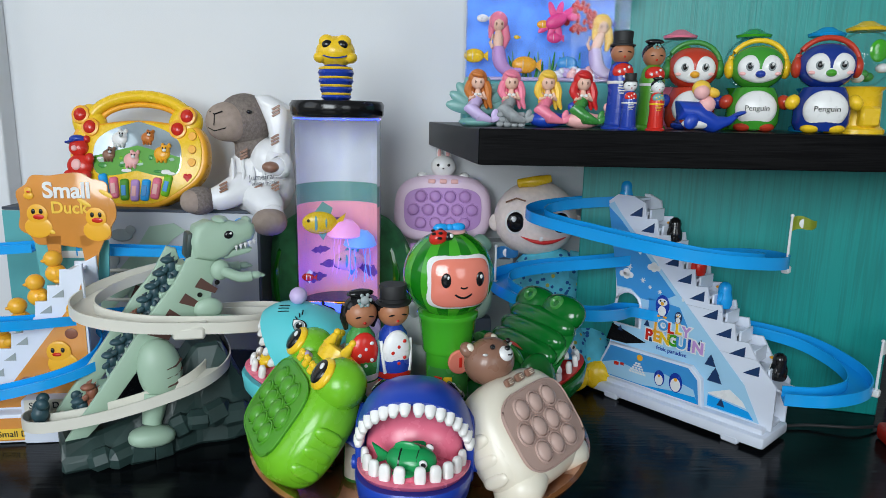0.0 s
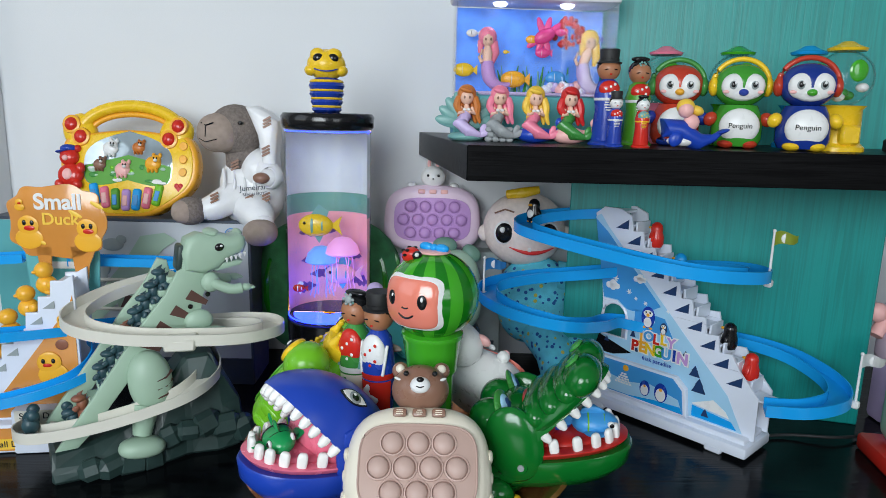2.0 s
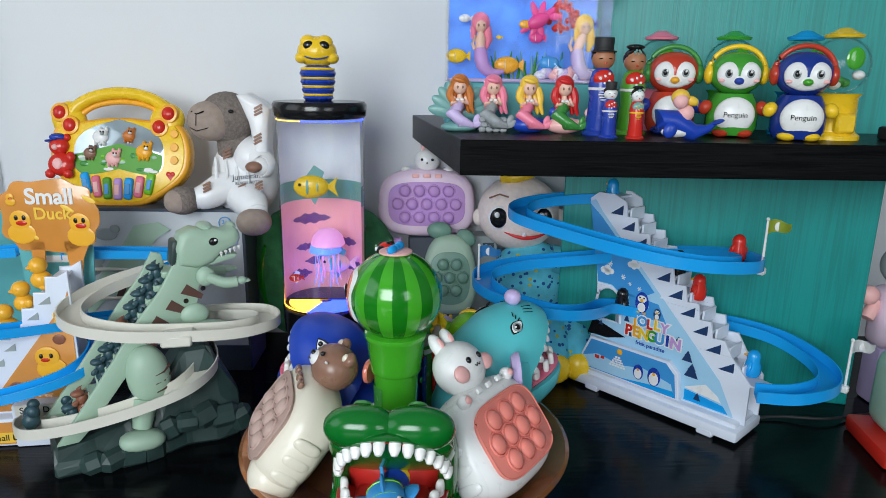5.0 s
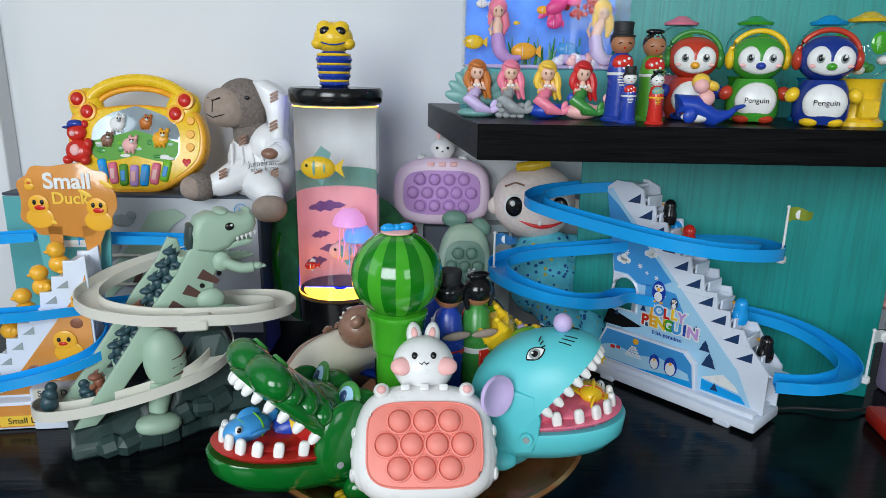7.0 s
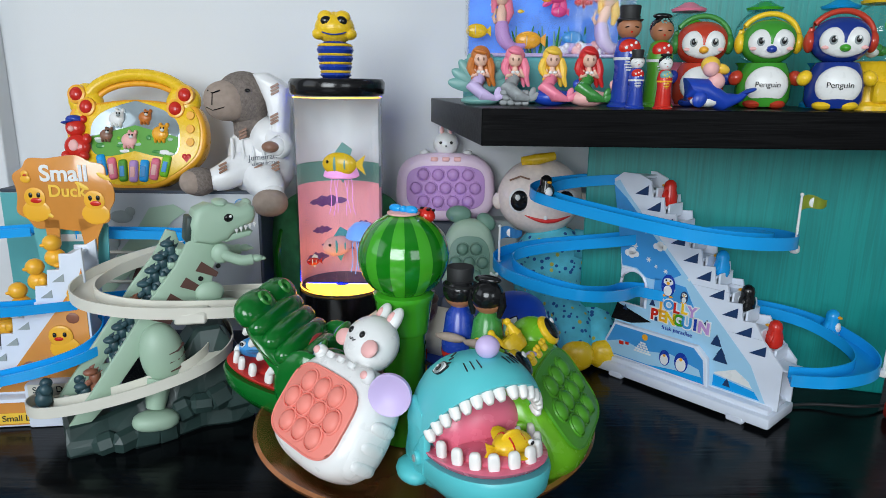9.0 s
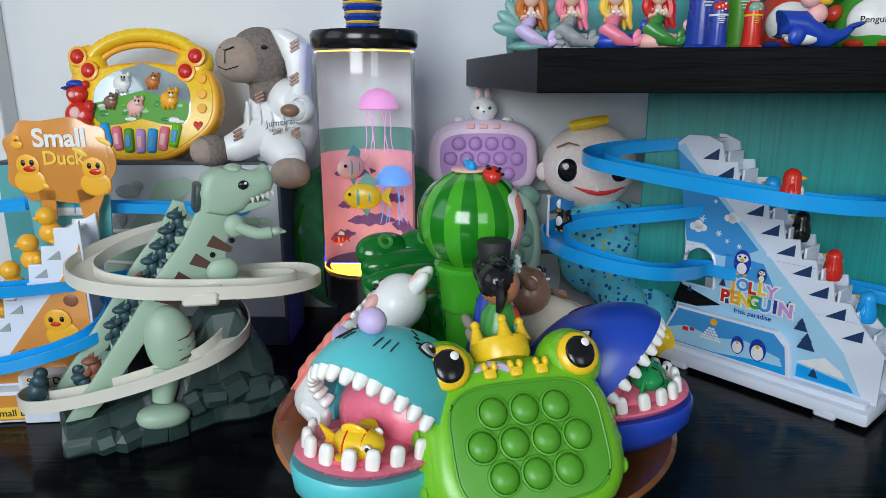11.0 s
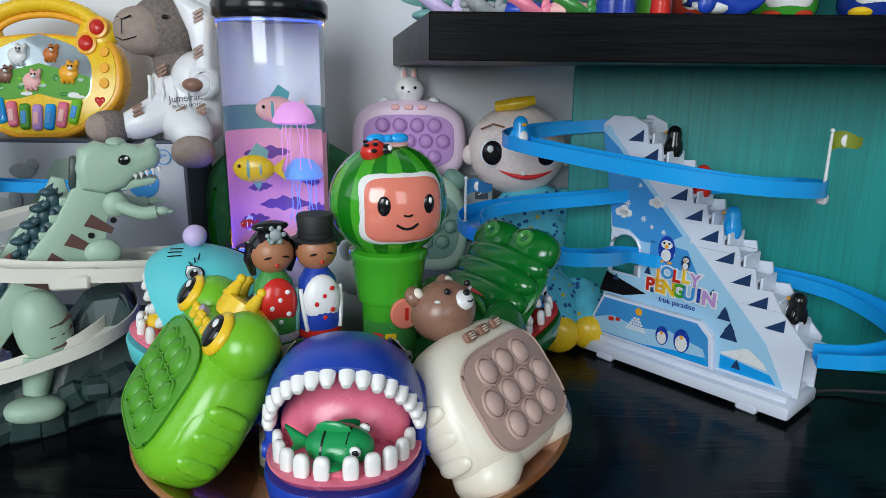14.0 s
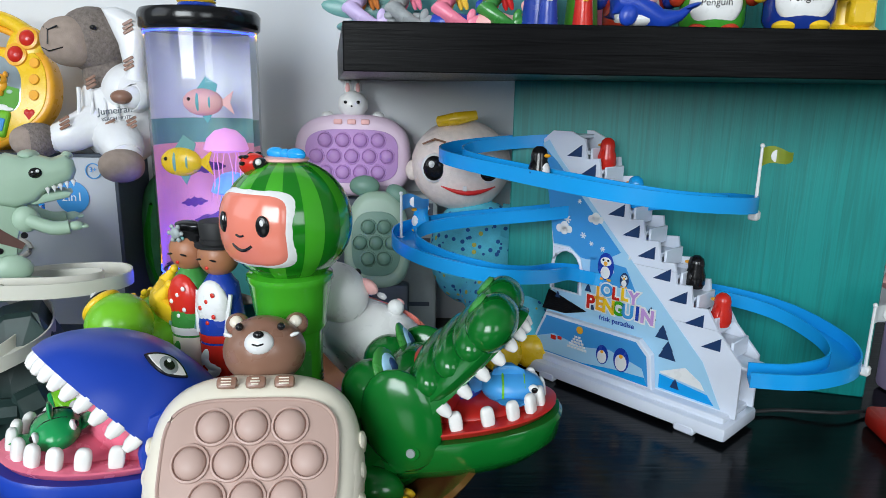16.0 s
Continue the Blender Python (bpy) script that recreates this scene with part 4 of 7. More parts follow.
part("sleeve", limb([(0.045, -0.02, 0.115), (0.066, -0.045, 0.10), (0.062, -0.058, 0.10)], [0.030, 0.022]), "satin", al)
part("hand_paw", ball(0.018, 0.016, 0.012, T(0.052, -0.078, 0.101), 14, 10), "brown", al)
part("sleeve", limb([(-0.02, -0.02, 0.055), (-0.055, -0.045, 0.035), (-0.078, -0.055, 0.028)], [0.036, 0.024]), "satin", al)
part("trouser_leg", limb([(0.015, -0.025, 0.03), (0.04, -0.06, 0.016), (0.05, -0.075, 0.004)], [0.042, 0.026]), "satin", al)
part("robe_fold", joined(*[tube(smooth_path([(-0.04 + 0.022 * k, -0.035, 0.115 - 0.006 * k), (-0.036 + 0.022 * k, -0.048, 0.08), (-0.045 + 0.026 * k, -0.046, 0.035)], 4), 0.0035, 8) for k in range(4)]), "satin", al)
part("foot_paw", ball(0.034, 0.036, 0.030, T(-0.105, -0.065, 0.026), e=0.9), "knit", al, "grey knit foot with felt sole")
part("foot_sole", ball(0.029, 0.030, 0.026, T(-0.112, -0.074, 0.026), e=0.9), "muzzle", al)
part("foot_paw", ball(0.036, 0.034, 0.028, T(0.052, -0.10, -0.012), e=0.9), "muzzle", al)
for x, z, y in [(0.060, 0.210, -0.0495), (0.056, 0.150, -0.0495), (-0.012, 0.118, -0.047), (0.02, 0.045, -0.058), (-0.05, 0.050, -0.074), (0.055, 0.05, -0.055)]:
    part("emblem_print", joined(*[rbox(0.019, 0.002, 0.0048, 0.0006, 1, T(x, y, z + 0.0068 * k, 0, -28)) for k in range(3)]), "brown", al)
text_part("Jumeirah", 0.017, T(0.03, -0.058, 0.078, -12, -6), "boxdark", al)
text_part("BEACH HOTEL", 0.0085, T(0.034, -0.0600, 0.065, -12, -6), "boxdark", al)

pad = thing("melon_cushion", "dark green striped watermelon plush cushion behind the lamp", "cushion", m=T(-0.215, 1.40, 0))
part("cover", ball(0.16, 0.07, 0.155, T(0, 0, 0.18), e=0.85), "cushion", pad)
for k in range(7):
    part("stripe", tube([(0.162 * math.sin(a) * math.cos(b), -0.0708 * math.cos(a) * math.cos(b), 0.18 + 0.156 * math.sin(b)) for b in [radians(-72 + 16 * j) for j in range(10)] for a in [radians(-75 + 25 * k)]], [0.003 + 0.006 * math.sin(math.pi * j / 9) for j in range(10)], 8), "mel_d", pad)
part("trim_pink", tube([(0.158, -0.02, 0.10), (0.165, -0.02, 0.18), (0.158, -0.02, 0.26)], 0.008, 8), "violet", pad)


# ---- pop-it game pads ----
def bubbles(parent, rows, dx, dz, r, y, material, z0=0.0, ring=None):
    for j, n in enumerate(rows):
        for i in range(n):
            x, z = (i - (n - 1) / 2) * dx, z0 + ((len(rows) - 1) / 2 - j) * dz
            b = part("bubble", ball(r, r * 0.62, r, T(x, y, z), 20, 12), material, parent)
            part("bubble_rim", lathe([(r * 1.02, 0.0), (r * 1.08, 0.0022), (r * 1.2, 0.0018), (r * 1.24, 0)], 22, T(x, y, z) @ FRONT), ring or material, b)


bun = thing("bunny_game_pad", "pale lilac push-bubble game pad with white bunny head", "game pad", m=T(0.003, 1.425, 0.0, -6))
part("stand_block", rbox(0.12, 0.05, 0.25, 0.004, 1, T(0.02, 0.02, 0.125)), "boxdark", bun)
part("body", prism([(x, z + 0.326) for x, z in superpts(0.108, 0.072, 0.65, 48, 0.92)], 0.045, 0.016, T(0, -0.045, 0), 4), "pinklilac", bun)
part("inset", prism([(x, z + 0.324) for x, z in superpts(0.082, 0.047, 0.55, 40)], 0.004, 0.001, T(0, -0.047, 0)), "violet", bun)
bub = new("bubble_field")
bub.parent = bun
bub.matrix_basis = T(0, -0.047, 0.324)
bubbles(bub, [4, 5, 4], 0.031, 0.028, 0.0118, 0, "violet")
for x in (-0.024, 0, 0.024):
    part("mode_button", rbox(0.015, 0.004, 0.009, 0.003, 2, T(x, -0.046, 0.384)), "pinklight", bun)
hb = part("bunny_head", joined(ball(0.027, 0.022, 0.024, T(0, -0.022, 0.416)), ball(0.007, 0.006, 0.014, T(-0.009, -0.022, 0.445), 10, 8), ball(0.007, 0.006, 0.014, T(0.009, -0.022, 0.445), 10, 8), ball(0.011, 0.010, 0.008, T(-0.045, -0.024, 0.396), 10, 8), ball(0.011, 0.010, 0.008, T(0.045, -0.024, 0.396), 10, 8)), "white", bun)
part("eye", joined(ball(0.003, 0.002, 0.003, T(-0.011, -0.0425, 0.418), 8, 6), ball(0.003, 0.002, 0.003, T(0.011, -0.0425, 0.418), 8, 6), ball(0.002, 0.002, 0.0015, T(0, -0.0445, 0.411), 8, 6)), "black", hb)
part("ear_patch", joined(ball(0.004, 0.002, 0.009, T(-0.009, -0.0275, 0.444), 8, 6), ball(0.004, 0.002, 0.009, T(0.009, -0.0275, 0.444), 8, 6)), "pinklight", hb)

sg = thing("sage_game_pad", "sage green animal game pad standing behind the lantern", "game pad", m=T(0.052, 1.335, 0.0, -8))
part("body", prism([(x, z + 0.19) for x, z in superpts(0.062, 0.085, 0.75, 40, 0.8)], 0.045, 0.016, T(0, -0.03, 0), 4), "dino", sg)
part("inset", prism([(x, z + 0.185) for x, z in superpts(0.042, 0.055, 0.7, 30)], 0.004, 0.001, T(0, -0.032, 0)), "sagepop", sg)
bub = new("bubble_field")
bub.parent = sg
bub.matrix_basis = T(0, -0.032, 0.187)
bubbles(bub, [2, 3, 2], 0.027, 0.027, 0.0115, 0, "sagepop")
part("ear", ball(0.026, 0.014, 0.018, T(-0.022, -0.01, 0.283), 16, 10), "sagepop", sg)
part("ear", ball(0.022, 0.014, 0.016, T(0.034, -0.01, 0.268, 0, 40), 16, 10), "sagepop", sg)
part("lower_block", rbox(0.11, 0.05, 0.115, 0.006, 2, T(0, 0, 0.0575)), "boxdark", sg)

cb = thing("card_box", "grey printed cardboard game box", "box", m=T(0.118, 1.40, 0))
part("carton", rbox(0.075, 0.05, 0.262, 0.002, 1, T(0, 0.025, 0.131)), "boxgrey", cb)
part("age_print", rbox(0.024, 0.001, 0.022, 0, 1, T(0.018, -0.0004, 0.236)), "boxdark", cb)
text_part("3+", 0.014, T(0.018, -0.0018, 0.238), "white", cb)
for z in (0.18, 0.15, 0.06):
    bar("print_bar", 0.05, 0.008, T(0, -0.0004, z), "boxdark", cb)

# ---- plush doll in pyjamas ----
dl = thing("pyjama_doll", "soft plush doll in teal pyjamas with printed drops", "plush doll", m=T(0.205, 1.36, 0))
bmd = joined(ball(0.086, 0.066, 0.078, T(-0.01, 0.02, 0.318)), ball(0.014, 0.012, 0.018, T(-0.092, 0.02, 0.308)), ball(0.014, 0.012, 0.018, T(0.076, 0.02, 0.308)))
dh = part("head", bmd, "plushskin", dl)
part("hair_curl", tube([(-0.05, -0.005, 0.392), (-0.02, -0.02, 0.398), (0.012, -0.015, 0.404)], [0.009, 0.011, 0.008], 10), "yellow", dh)
for s in (-1, 1):
    part("eye", ball(0.0175, 0.006, 0.0205, T(-0.012 + s * 0.045, -0.034 - 0.004, 0.318), 16, 10), "black", dh)
    part("eye_glint", ball(0.005, 0.003, 0.006, T(-0.016 + s * 0.045, -0.0435, 0.325), 8, 6), "white", dh)
    part("eyebrow", tube([(-0.012 + s * 0.026, -0.0345, 0.360), (-0.012 + s * 0.044, -0.0300, 0.365), (-0.012 + s * 0.064, -0.0235, 0.356)], 0.0018, 6), "brown", dh)
    part("eye_white", ball(0.021, 0.005, 0.0245, T(-0.012 + s * 0.045, -0.0345, 0.318), 16, 10), "white", dh)
part("mouth", tube([(-0.045 + 0.009 * i, -0.034 - 0.009 * math.sin(math.pi * i / 10), 0.292 - 0.014 * math.sin(math.pi * (i + 1) / 12)) for i in range(11)], [0.0008 + 0.0034 * math.sin(math.pi * i / 10) for i in range(11)], 8), "hairrd", dh)
part("tooth", rbox(0.007, 0.004, 0.008, 0.001, 1, T(-0.006, -0.047, 0.286)), "white", dh)
tor = part("torso", ball(0.082, 0.058, 0.095, T(0.02, 0.015, 0.165), e=0.9), "pyjama", dl)
part("arm", tube([(0.06, -0.01, 0.225), (0.11, -0.015, 0.222), (0.145, -0.02, 0.218)], [0.032, 0.027, 0.022], 14), "pyjama", dl)
part("fist", ball(0.020, 0.016, 0.016, T(0.158, -0.02, 0.217), 14, 10), "plushskin", dl)
part("leg", tube([(0.03, -0.01, 0.11), (0.055, -0.07, 0.075), (0.055, -0.115, 0.035)], [0.045, 0.04, 0.032], 14), "pyjama", dl)
part("leg", tube([(0.07, 0.0, 0.11), (0.108, -0.06, 0.075), (0.108, -0.105, 0.035)], [0.04, 0.038, 0.03], 14), "pyjama", dl)
part("sole", ball(0.034, 0.020, 0.032, T(0.055, -0.128, 0.032), 16, 10), "yellow", dl)
part("sole", ball(0.032, 0.020, 0.030, T(0.108, -0.118, 0.032), 16, 10), "yellow", dl)


# ---- dinosaur track toy ----
# its own frame: x along the base from the tail end to the head end
DB = Vector((-0.56, 0.925, 0))
DYAW = 30.0
dn = thing("dinosaur_slide", "sage green dinosaur stair slide on dark rock base with ivory track", "toy slide", m=T(DB.x, DB.y, 0, 0, 0, DYAW))
DIN = dn.matrix_basis.inverted()


def dw(x, y, z):
    return DIN @ Vector((x, y, z))


rk = bmesh.new()
prof = [(0.0, 0.046), (0.05, 0.045), (0.10, 0.06), (0.15, 0.11), (0.19, 0.16), (0.235, 0.165), (0.275, 0.08)]
rnd = random.Random(3)
ringA = [[rk.verts.new((x + rnd.uniform(-0.006, 0.006), yy + rnd.uniform(-0.008, 0.008), zz)) for yy, zz in ((-0.035, 0.0), (-0.03, h * 0.45), (-0.012, h), (0.05, h), (0.075, h * 0.5), (0.08, 0.0))] for x, h in prof]
for a, b in zip(ringA, ringA[1:]):
    for i in range(5):
        rk.faces.new((a[i], b[i], b[i + 1], a[i + 1]))
    rk.faces.new((a[5], b[5], b[0], a[0]))
rk.faces.new(ringA[0]), rk.faces.new(ringA[-1][::-1])
bmesh.ops.bevel(rk, geom=rk.edges[:], offset=0.005, segments=1, affect="EDGES")
part("rock_base", rk, "dinorock", dn, "dark grey-green faceted rock base", smooth=False)
for k in range(9):
    part("rock", rbox(rnd.uniform(0.03, 0.05), 0.03, rnd.uniform(0.03, 0.055), 0.009, 1, T(0.05 + 0.028 * k, -0.036 + rnd.uniform(-0.004, 0.004), 0.016 + (0.05 * rnd.random() if k > 3 else 0.0), rnd.uniform(-20, 20), rnd.uniform(-20, 20), rnd.uniform(-20, 20))), "dinorock", dn, smooth=False)
# body: two side plates with a stair channel between, rising from tail to head
plate = [(0.005, 0.045), (0.020, 0.066), (0.044, 0.098), (0.091, 0.163), (0.133, 0.224), (0.168, 0.266), (0.190, 0.305), (0.198, 0.335), (0.235, 0.315), (0.240, 0.29), (0.226, 0.262), (0.222, 0.237), (0.226, 0.205), (0.205, 0.186), (0.155, 0.182), (0.120, 0.150), (0.085, 0.105), (0.055, 0.065), (0.035, 0.045)]
part("side_plate", prism(plate, 0.010, 0.003, T(0, -0.018, 0), 2), "dino", dn)
part("side_plate", prism(plate[:7] + [(0.204, 0.300)] + plate[12:], 0.010, 0.003, T(-0.020, 0.048, 0.008), 2), "dino", dn)
for k in range(13):
    f = k / 12
    part("step", rbox(0.018, 0.048, 0.010, 0.002, 1, T(0.024 + 0.160 * f, 0.018, 0.052 + 0.235 * f ** 1.05)), "dino", dn)


def mini_on_stairs(f, c):
    x, z = 0.026 + 0.150 * f, 0.056 + 0.235 * f ** 1.05
    m = T(x + 0.006 + 0.008 * f, 0.014, z - 0.004) @ Matrix.Scale(1.18, 4)
    part("mini_dinosaur", joined(ball(0.012, 0.011, 0.011, m @ T(0, 0.001, 0.010, 0, -40), 12, 8), ball(0.007, 0.007, 0.010, m @ T(-0.004, -0.002, 0.022), 10, 8), ball(0.009, 0.007, 0.005, m @ T(-0.008, -0.004, 0.031), 10, 6), *[lathe([(0, 0.008), (0.0035, 0), (0, -0.001)], 5, m @ T(0.009 - 0.004 * i, 0.0, 0.014 + 0.005 * i, 0, 40)) for i in range(5)], ball(0.004, 0.003, 0.008, m @ T(-0.006, -0.010, 0.006), 8, 6), ball(0.004, 0.003, 0.006, m @ T(-0.012, -0.006, 0.018, 0, 50), 8, 6)), c, dn)


for f, c in ((0.03, "mini"), (0.12, "rust"), (0.32, "mini"), (0.40, "mini"), (0.48, "mini"), (0.56, "rust"), (0.66, "mini"), (0.74, "mini"), (0.82, "mini"), (0.90, "mini")):
    mini_on_stairs(f, c)
HY0 = -0.010
dh = part("head", joined(prism([(0.200, 0.303), (0.196, 0.330), (0.203, 0.352), (0.222, 0.360), (0.238, 0.355), (0.252, 0.358), (0.270, 0.352), (0.284, 0.357), (0.293, 0.350), (0.295, 0.338), (0.290, 0.326), (0.275, 0.321), (0.262, 0.315), (0.250, 0.302), (0.226, 0.296)], 0.050, 0.011, T(0, HY0 - 0.018, 0), 3), ball(0.012, 0.029, 0.006, T(0.246, 0.007, 0.357), 12, 8), ball(0.007, 0.020, 0.006, T(0.287, 0.007, 0.354), 10, 8)), "dino", dn)
part("jaw", prism([(0.236, 0.305), (0.246, 0.298), (0.284, 0.305), (0.289, 0.312), (0.280, 0.314), (0.255, 0.312)], 0.040, 0.004, T(0, HY0 - 0.012, 0), 2), "dino", dh)
for k in range(5):
    for yy in (HY0 - 0.017, HY0 + 0.031):
        part("tooth", lathe([(0, -0.008), (0.003, 0), (0, 0.002)], 6, T(0.262 + 0.007 * k, yy, 0.319 + 0.002 * k)), "white", dh)
part("eye", ball(0.0075, 0.004, 0.0065, T(0.251, HY0 - 0.0175, 0.338, 0, -15), 12, 8), "black", dh)
part("eye_glint", ball(0.002, 0.0015, 0.002, T(0.2535, HY0 - 0.0212, 0.3405), 8, 6), "white", dh)
# solid dark block standing for the shaded hollow behind the head
part("head_opening", rbox(0.012, 0.036, 0.040, 0.004, 2, T(0.1955, HY0 + 0.010, 0.322, 0, 8)), "dinorock", dh)
for yy in (-0.026, 0.050):
    part("arm", joined(ball(0.015, 0.010, 0.016, T(0.236, yy, 0.283), 14, 10), tube(smooth_path([(0.238, yy - 0.004, 0.283), (0.262, yy - 0.012, 0.272), (0.280, yy - 0.014, 0.272)], 3), 0.0085, 10), ball(0.010, 0.008, 0.006, T(0.287, yy - 0.014, 0.273), 10, 6), *[ball(0.005, 0.0022, 0.0022, T(0.296, yy - 0.018 + 0.005 * i, 0.272), 8, 5) for i in range(3)]), "dino", dn)
part("thigh", ball(0.022, 0.010, 0.018, T(0.216, -0.022, 0.222), 18, 12), "dino", dn)
part("upper_foot", joined(ball(0.026, 0.014, 0.009, T(0.236, -0.034, 0.204, 0, 4), 16, 8), *[ball(0.006, 0.003, 0.004, T(0.260, -0.040 + 0.007 * i, 0.201), 8, 5) for i in range(3)]), "dino", dn)
part("belly_drum", ball(0.032, 0.026, 0.050, T(0.140, -0.022, 0.135, 0, -6), e=0.95), "dino", dn)
part("lower_leg", tube([(0.132, -0.026, 0.10), (0.122, -0.034, 0.055)], [0.020, 0.014], 12), "dino", dn)
part("lower_foot", ball(0.034, 0.022, 0.015, T(0.120, -0.045, 0.040, 0, 5), 18, 10, 0.85), "dino", dn)
for k in range(3):
    part("claw_stripe", tube([(0.170, -0.030, 0.150 - 0.014 * k), (0.160, -0.041, 0.144 - 0.014 * k), (0.147, -0.0475, 0.142 - 0.014 * k)], [0.0026, 0.002, 0.0006], 6), "dinostripe", dn)
for k in range(4):
    x, z = 0.126 + 0.024 * k, 0.196 + 0.022 * k
    part("back_stripe", prism([(x, z - 0.004), (x + 0.010, z + 0.010), (x + 0.034, z - 0.010), (x + 0.030, z - 0.017)], 0.001, 0, T(0, -0.0190, 0)), "dinostripe", dn, smooth=False)
for x, z in ((0.205, 0.245), (0.232, 0.262), (0.230, 0.215), (0.125, 0.095)):
    part("screw_hole", disc(0.004, 0.002, T(x, -0.0175, z) @ FRONT, 10), "black", dn)
UP = [dw(*p) for p in [(-0.40, 1.135, 0.262), (-0.47, 1.135, 0.252), (-0.53, 1.07, 0.240), (-0.548, 1.0, 0.228), (-0.515, 0.955, 0.22), (-0.44, 0.938, 0.214), (-0.36, 0.955, 0.208), (-0.285, 0.985, 0.203), (-0.252, 1.035, 0.199), (-0.28, 1.085, 0.195), (-0.36, 1.10, 0.188), (-0.42, 1.10, 0.18)]]
LOW = [dw(*p) for p in [(-0.43, 1.13, 0.15), (-0.385, 1.09, 0.138), (-0.355, 1.03, 0.126), (-0.37, 0.975, 0.114), (-0.42, 0.945, 0.098), (-0.50, 0.925, 0.078), (-0.58, 0.925, 0.062), (-0.612, 0.955, 0.056), (-0.59, 0.985, 0.054), (-0.545, 0.975, 0.052)]]
part("track", gutter(smooth_path(UP, 6), 0.036, 0.015), "rail", dn, "ivory plastic track")
part("track", gutter(smooth_path(LOW, 6), 0.036, 0.015), "rail", dn, "ivory plastic track")
part("track_joint", rbox(0.045, 0.04, 0.018, 0.003, 1, T(*dw(-0.368, 0.953, 0.207), 0, 0, -DYAW + 10)), "rail", dn)
for x, y, z in [(-0.61, 0.965, 0.058), (-0.595, 0.938, 0.06), (-0.57, 0.985, 0.056)]:
    q = dw(x, y, z)
    part("mini_dinosaur", joined(ball(0.012, 0.010, 0.014, T(q.x, q.y, q.z + 0.016), 12, 8), ball(0.009, 0.007, 0.009, T(q.x + 0.004, q.y - 0.006, q.z + 0.033), 10, 8), ball(0.007, 0.010, 0.005, T(q.x, q.y + 0.012, q.z + 0.01), 8, 6)), "mini", dn)

# ---- duck stair slide ----
DK = T(-0.640, 1.045, 0, 0, 0, 8)
dk = thing("duck_slide", "duck stair slide toy with orange sign and blue track", "toy slide", m=DK)
DKI = DK.inverted()
part("side_plate", prism([(-0.10, 0.0), (-0.12, 0.06)] + [q for k in range(9) for q in ((-0.118 + 0.02 * k, 0.075 + 0.0255 * k), (-0.100 + 0.02 * k, 0.075 + 0.0255 * k))] + [(0.076, 0.288), (0.078, 0.0)], 0.006, 0.001, T(0, -0.03, 0)), "bluewhite", dk, smooth=False)
part("side_plate", prism([(-0.10, 0.0), (-0.12, 0.06)] + [q for k in range(9) for q in ((-0.118 + 0.02 * k, 0.075 + 0.0255 * k), (-0.100 + 0.02 * k, 0.075 + 0.0255 * k))] + [(0.076, 0.288), (0.078, 0.0)], 0.006, 0.001, T(0, 0.03, 0)), "bluewhite", dk, smooth=False)
part("base", joined(rbox(0.225, 0.10, 0.05, 0.006, 2, T(-0.025, 0.0, 0.025)), rbox(0.09, 0.05, 0.075, 0.005, 2, T(0.02, -0.03, 0.0375))), "bluewhite", dk)
part("print_panel", prism([(-0.092, 0.054), (-0.070, 0.060), (0.066, 0.236), (0.073, 0.256), (0.074, 0.054)], 0.001, 0, T(0, -0.0315, 0)), "duckcard", dk, "orange print with ducklings", smooth=False)
part("print_panel", prism([(-0.133, 0.006), (0.015, 0.006), (0.015, 0.044), (-0.133, 0.044)], 0.001, 0, T(0, -0.0515, 0)), "duckcard", dk, smooth=False)
for x, z, r in ((-0.020, 0.095, 0.012), (0.060, 0.205, 0.012), (0.052, 0.175, 0.010), (0.064, 0.10, 0.012)):
    part("egg_print", ball(r, 0.0012, r * 0.9, T(x, -0.0322, z), 14, 6), "rust", dk, "darker brown egg print")
part("ledge", rbox(0.060, 0.030, 0.012, 0.003, 1, T(0.085, -0.035, 0.075)), "bluewhite", dk)
for k in range(8):
    part("slot_print", prism([(-0.112 + 0.02 * k, 0.056 + 0.0255 * k), (-0.094 + 0.02 * k, 0.056 + 0.0255 * k), (-0.094 + 0.02 * k, 0.069 + 0.0255 * k)], 0.0008, 0, T(0, -0.0312, 0)), "boxgrey", dk, smooth=False)
for k in range(9):
    part("step", rbox(0.02, 0.056, 0.006, 0.001, 1, T(-0.108 + 0.02 * k, 0.003, 0.066 + 0.0255 * k)), "bluewhite", dk)
for x, z, s in [(0.036, 0.125, 0.023), (0.060, 0.205, 0.012)]:
    f = part("duck_print", joined(ball(s, 0.002, s * 0.85, T(x, -0.033, z), 18, 8), ball(s * 0.8, 0.002, s * 0.8, T(x - s * 0.2, -0.0335, z + s * 0.9), 18, 8)), "ducky", dk)
    part("beak_print", ball(s * 0.3, 0.002, s * 0.14, T(x - s * 0.3, -0.036, z + s * 0.75), 10, 6), "red", f)
    part("eye_print", joined(ball(s * 0.13, 0.002, s * 0.18, T(x - s * 0.55, -0.036, z + s * 1.05), 8, 6), ball(s * 0.13, 0.002, s * 0.18, T(x + s * 0.1, -0.036, z + s * 1.05), 8, 6)), "black", f)
bar("name_plate", 0.080, 0.019, T(0.022, -0.0562, 0.066), "rail", dk)
text_part("Small Duck", 0.0145, T(0.022, -0.0572, 0.066), "blackmat", dk)
bar("name_plate", 0.090, 0.018, T(-0.030, -0.0528, 0.018), "hairyl", dk)
text_part("Small Duck", 0.0145, T(-0.030, -0.0538, 0.018), "blackmat", dk)
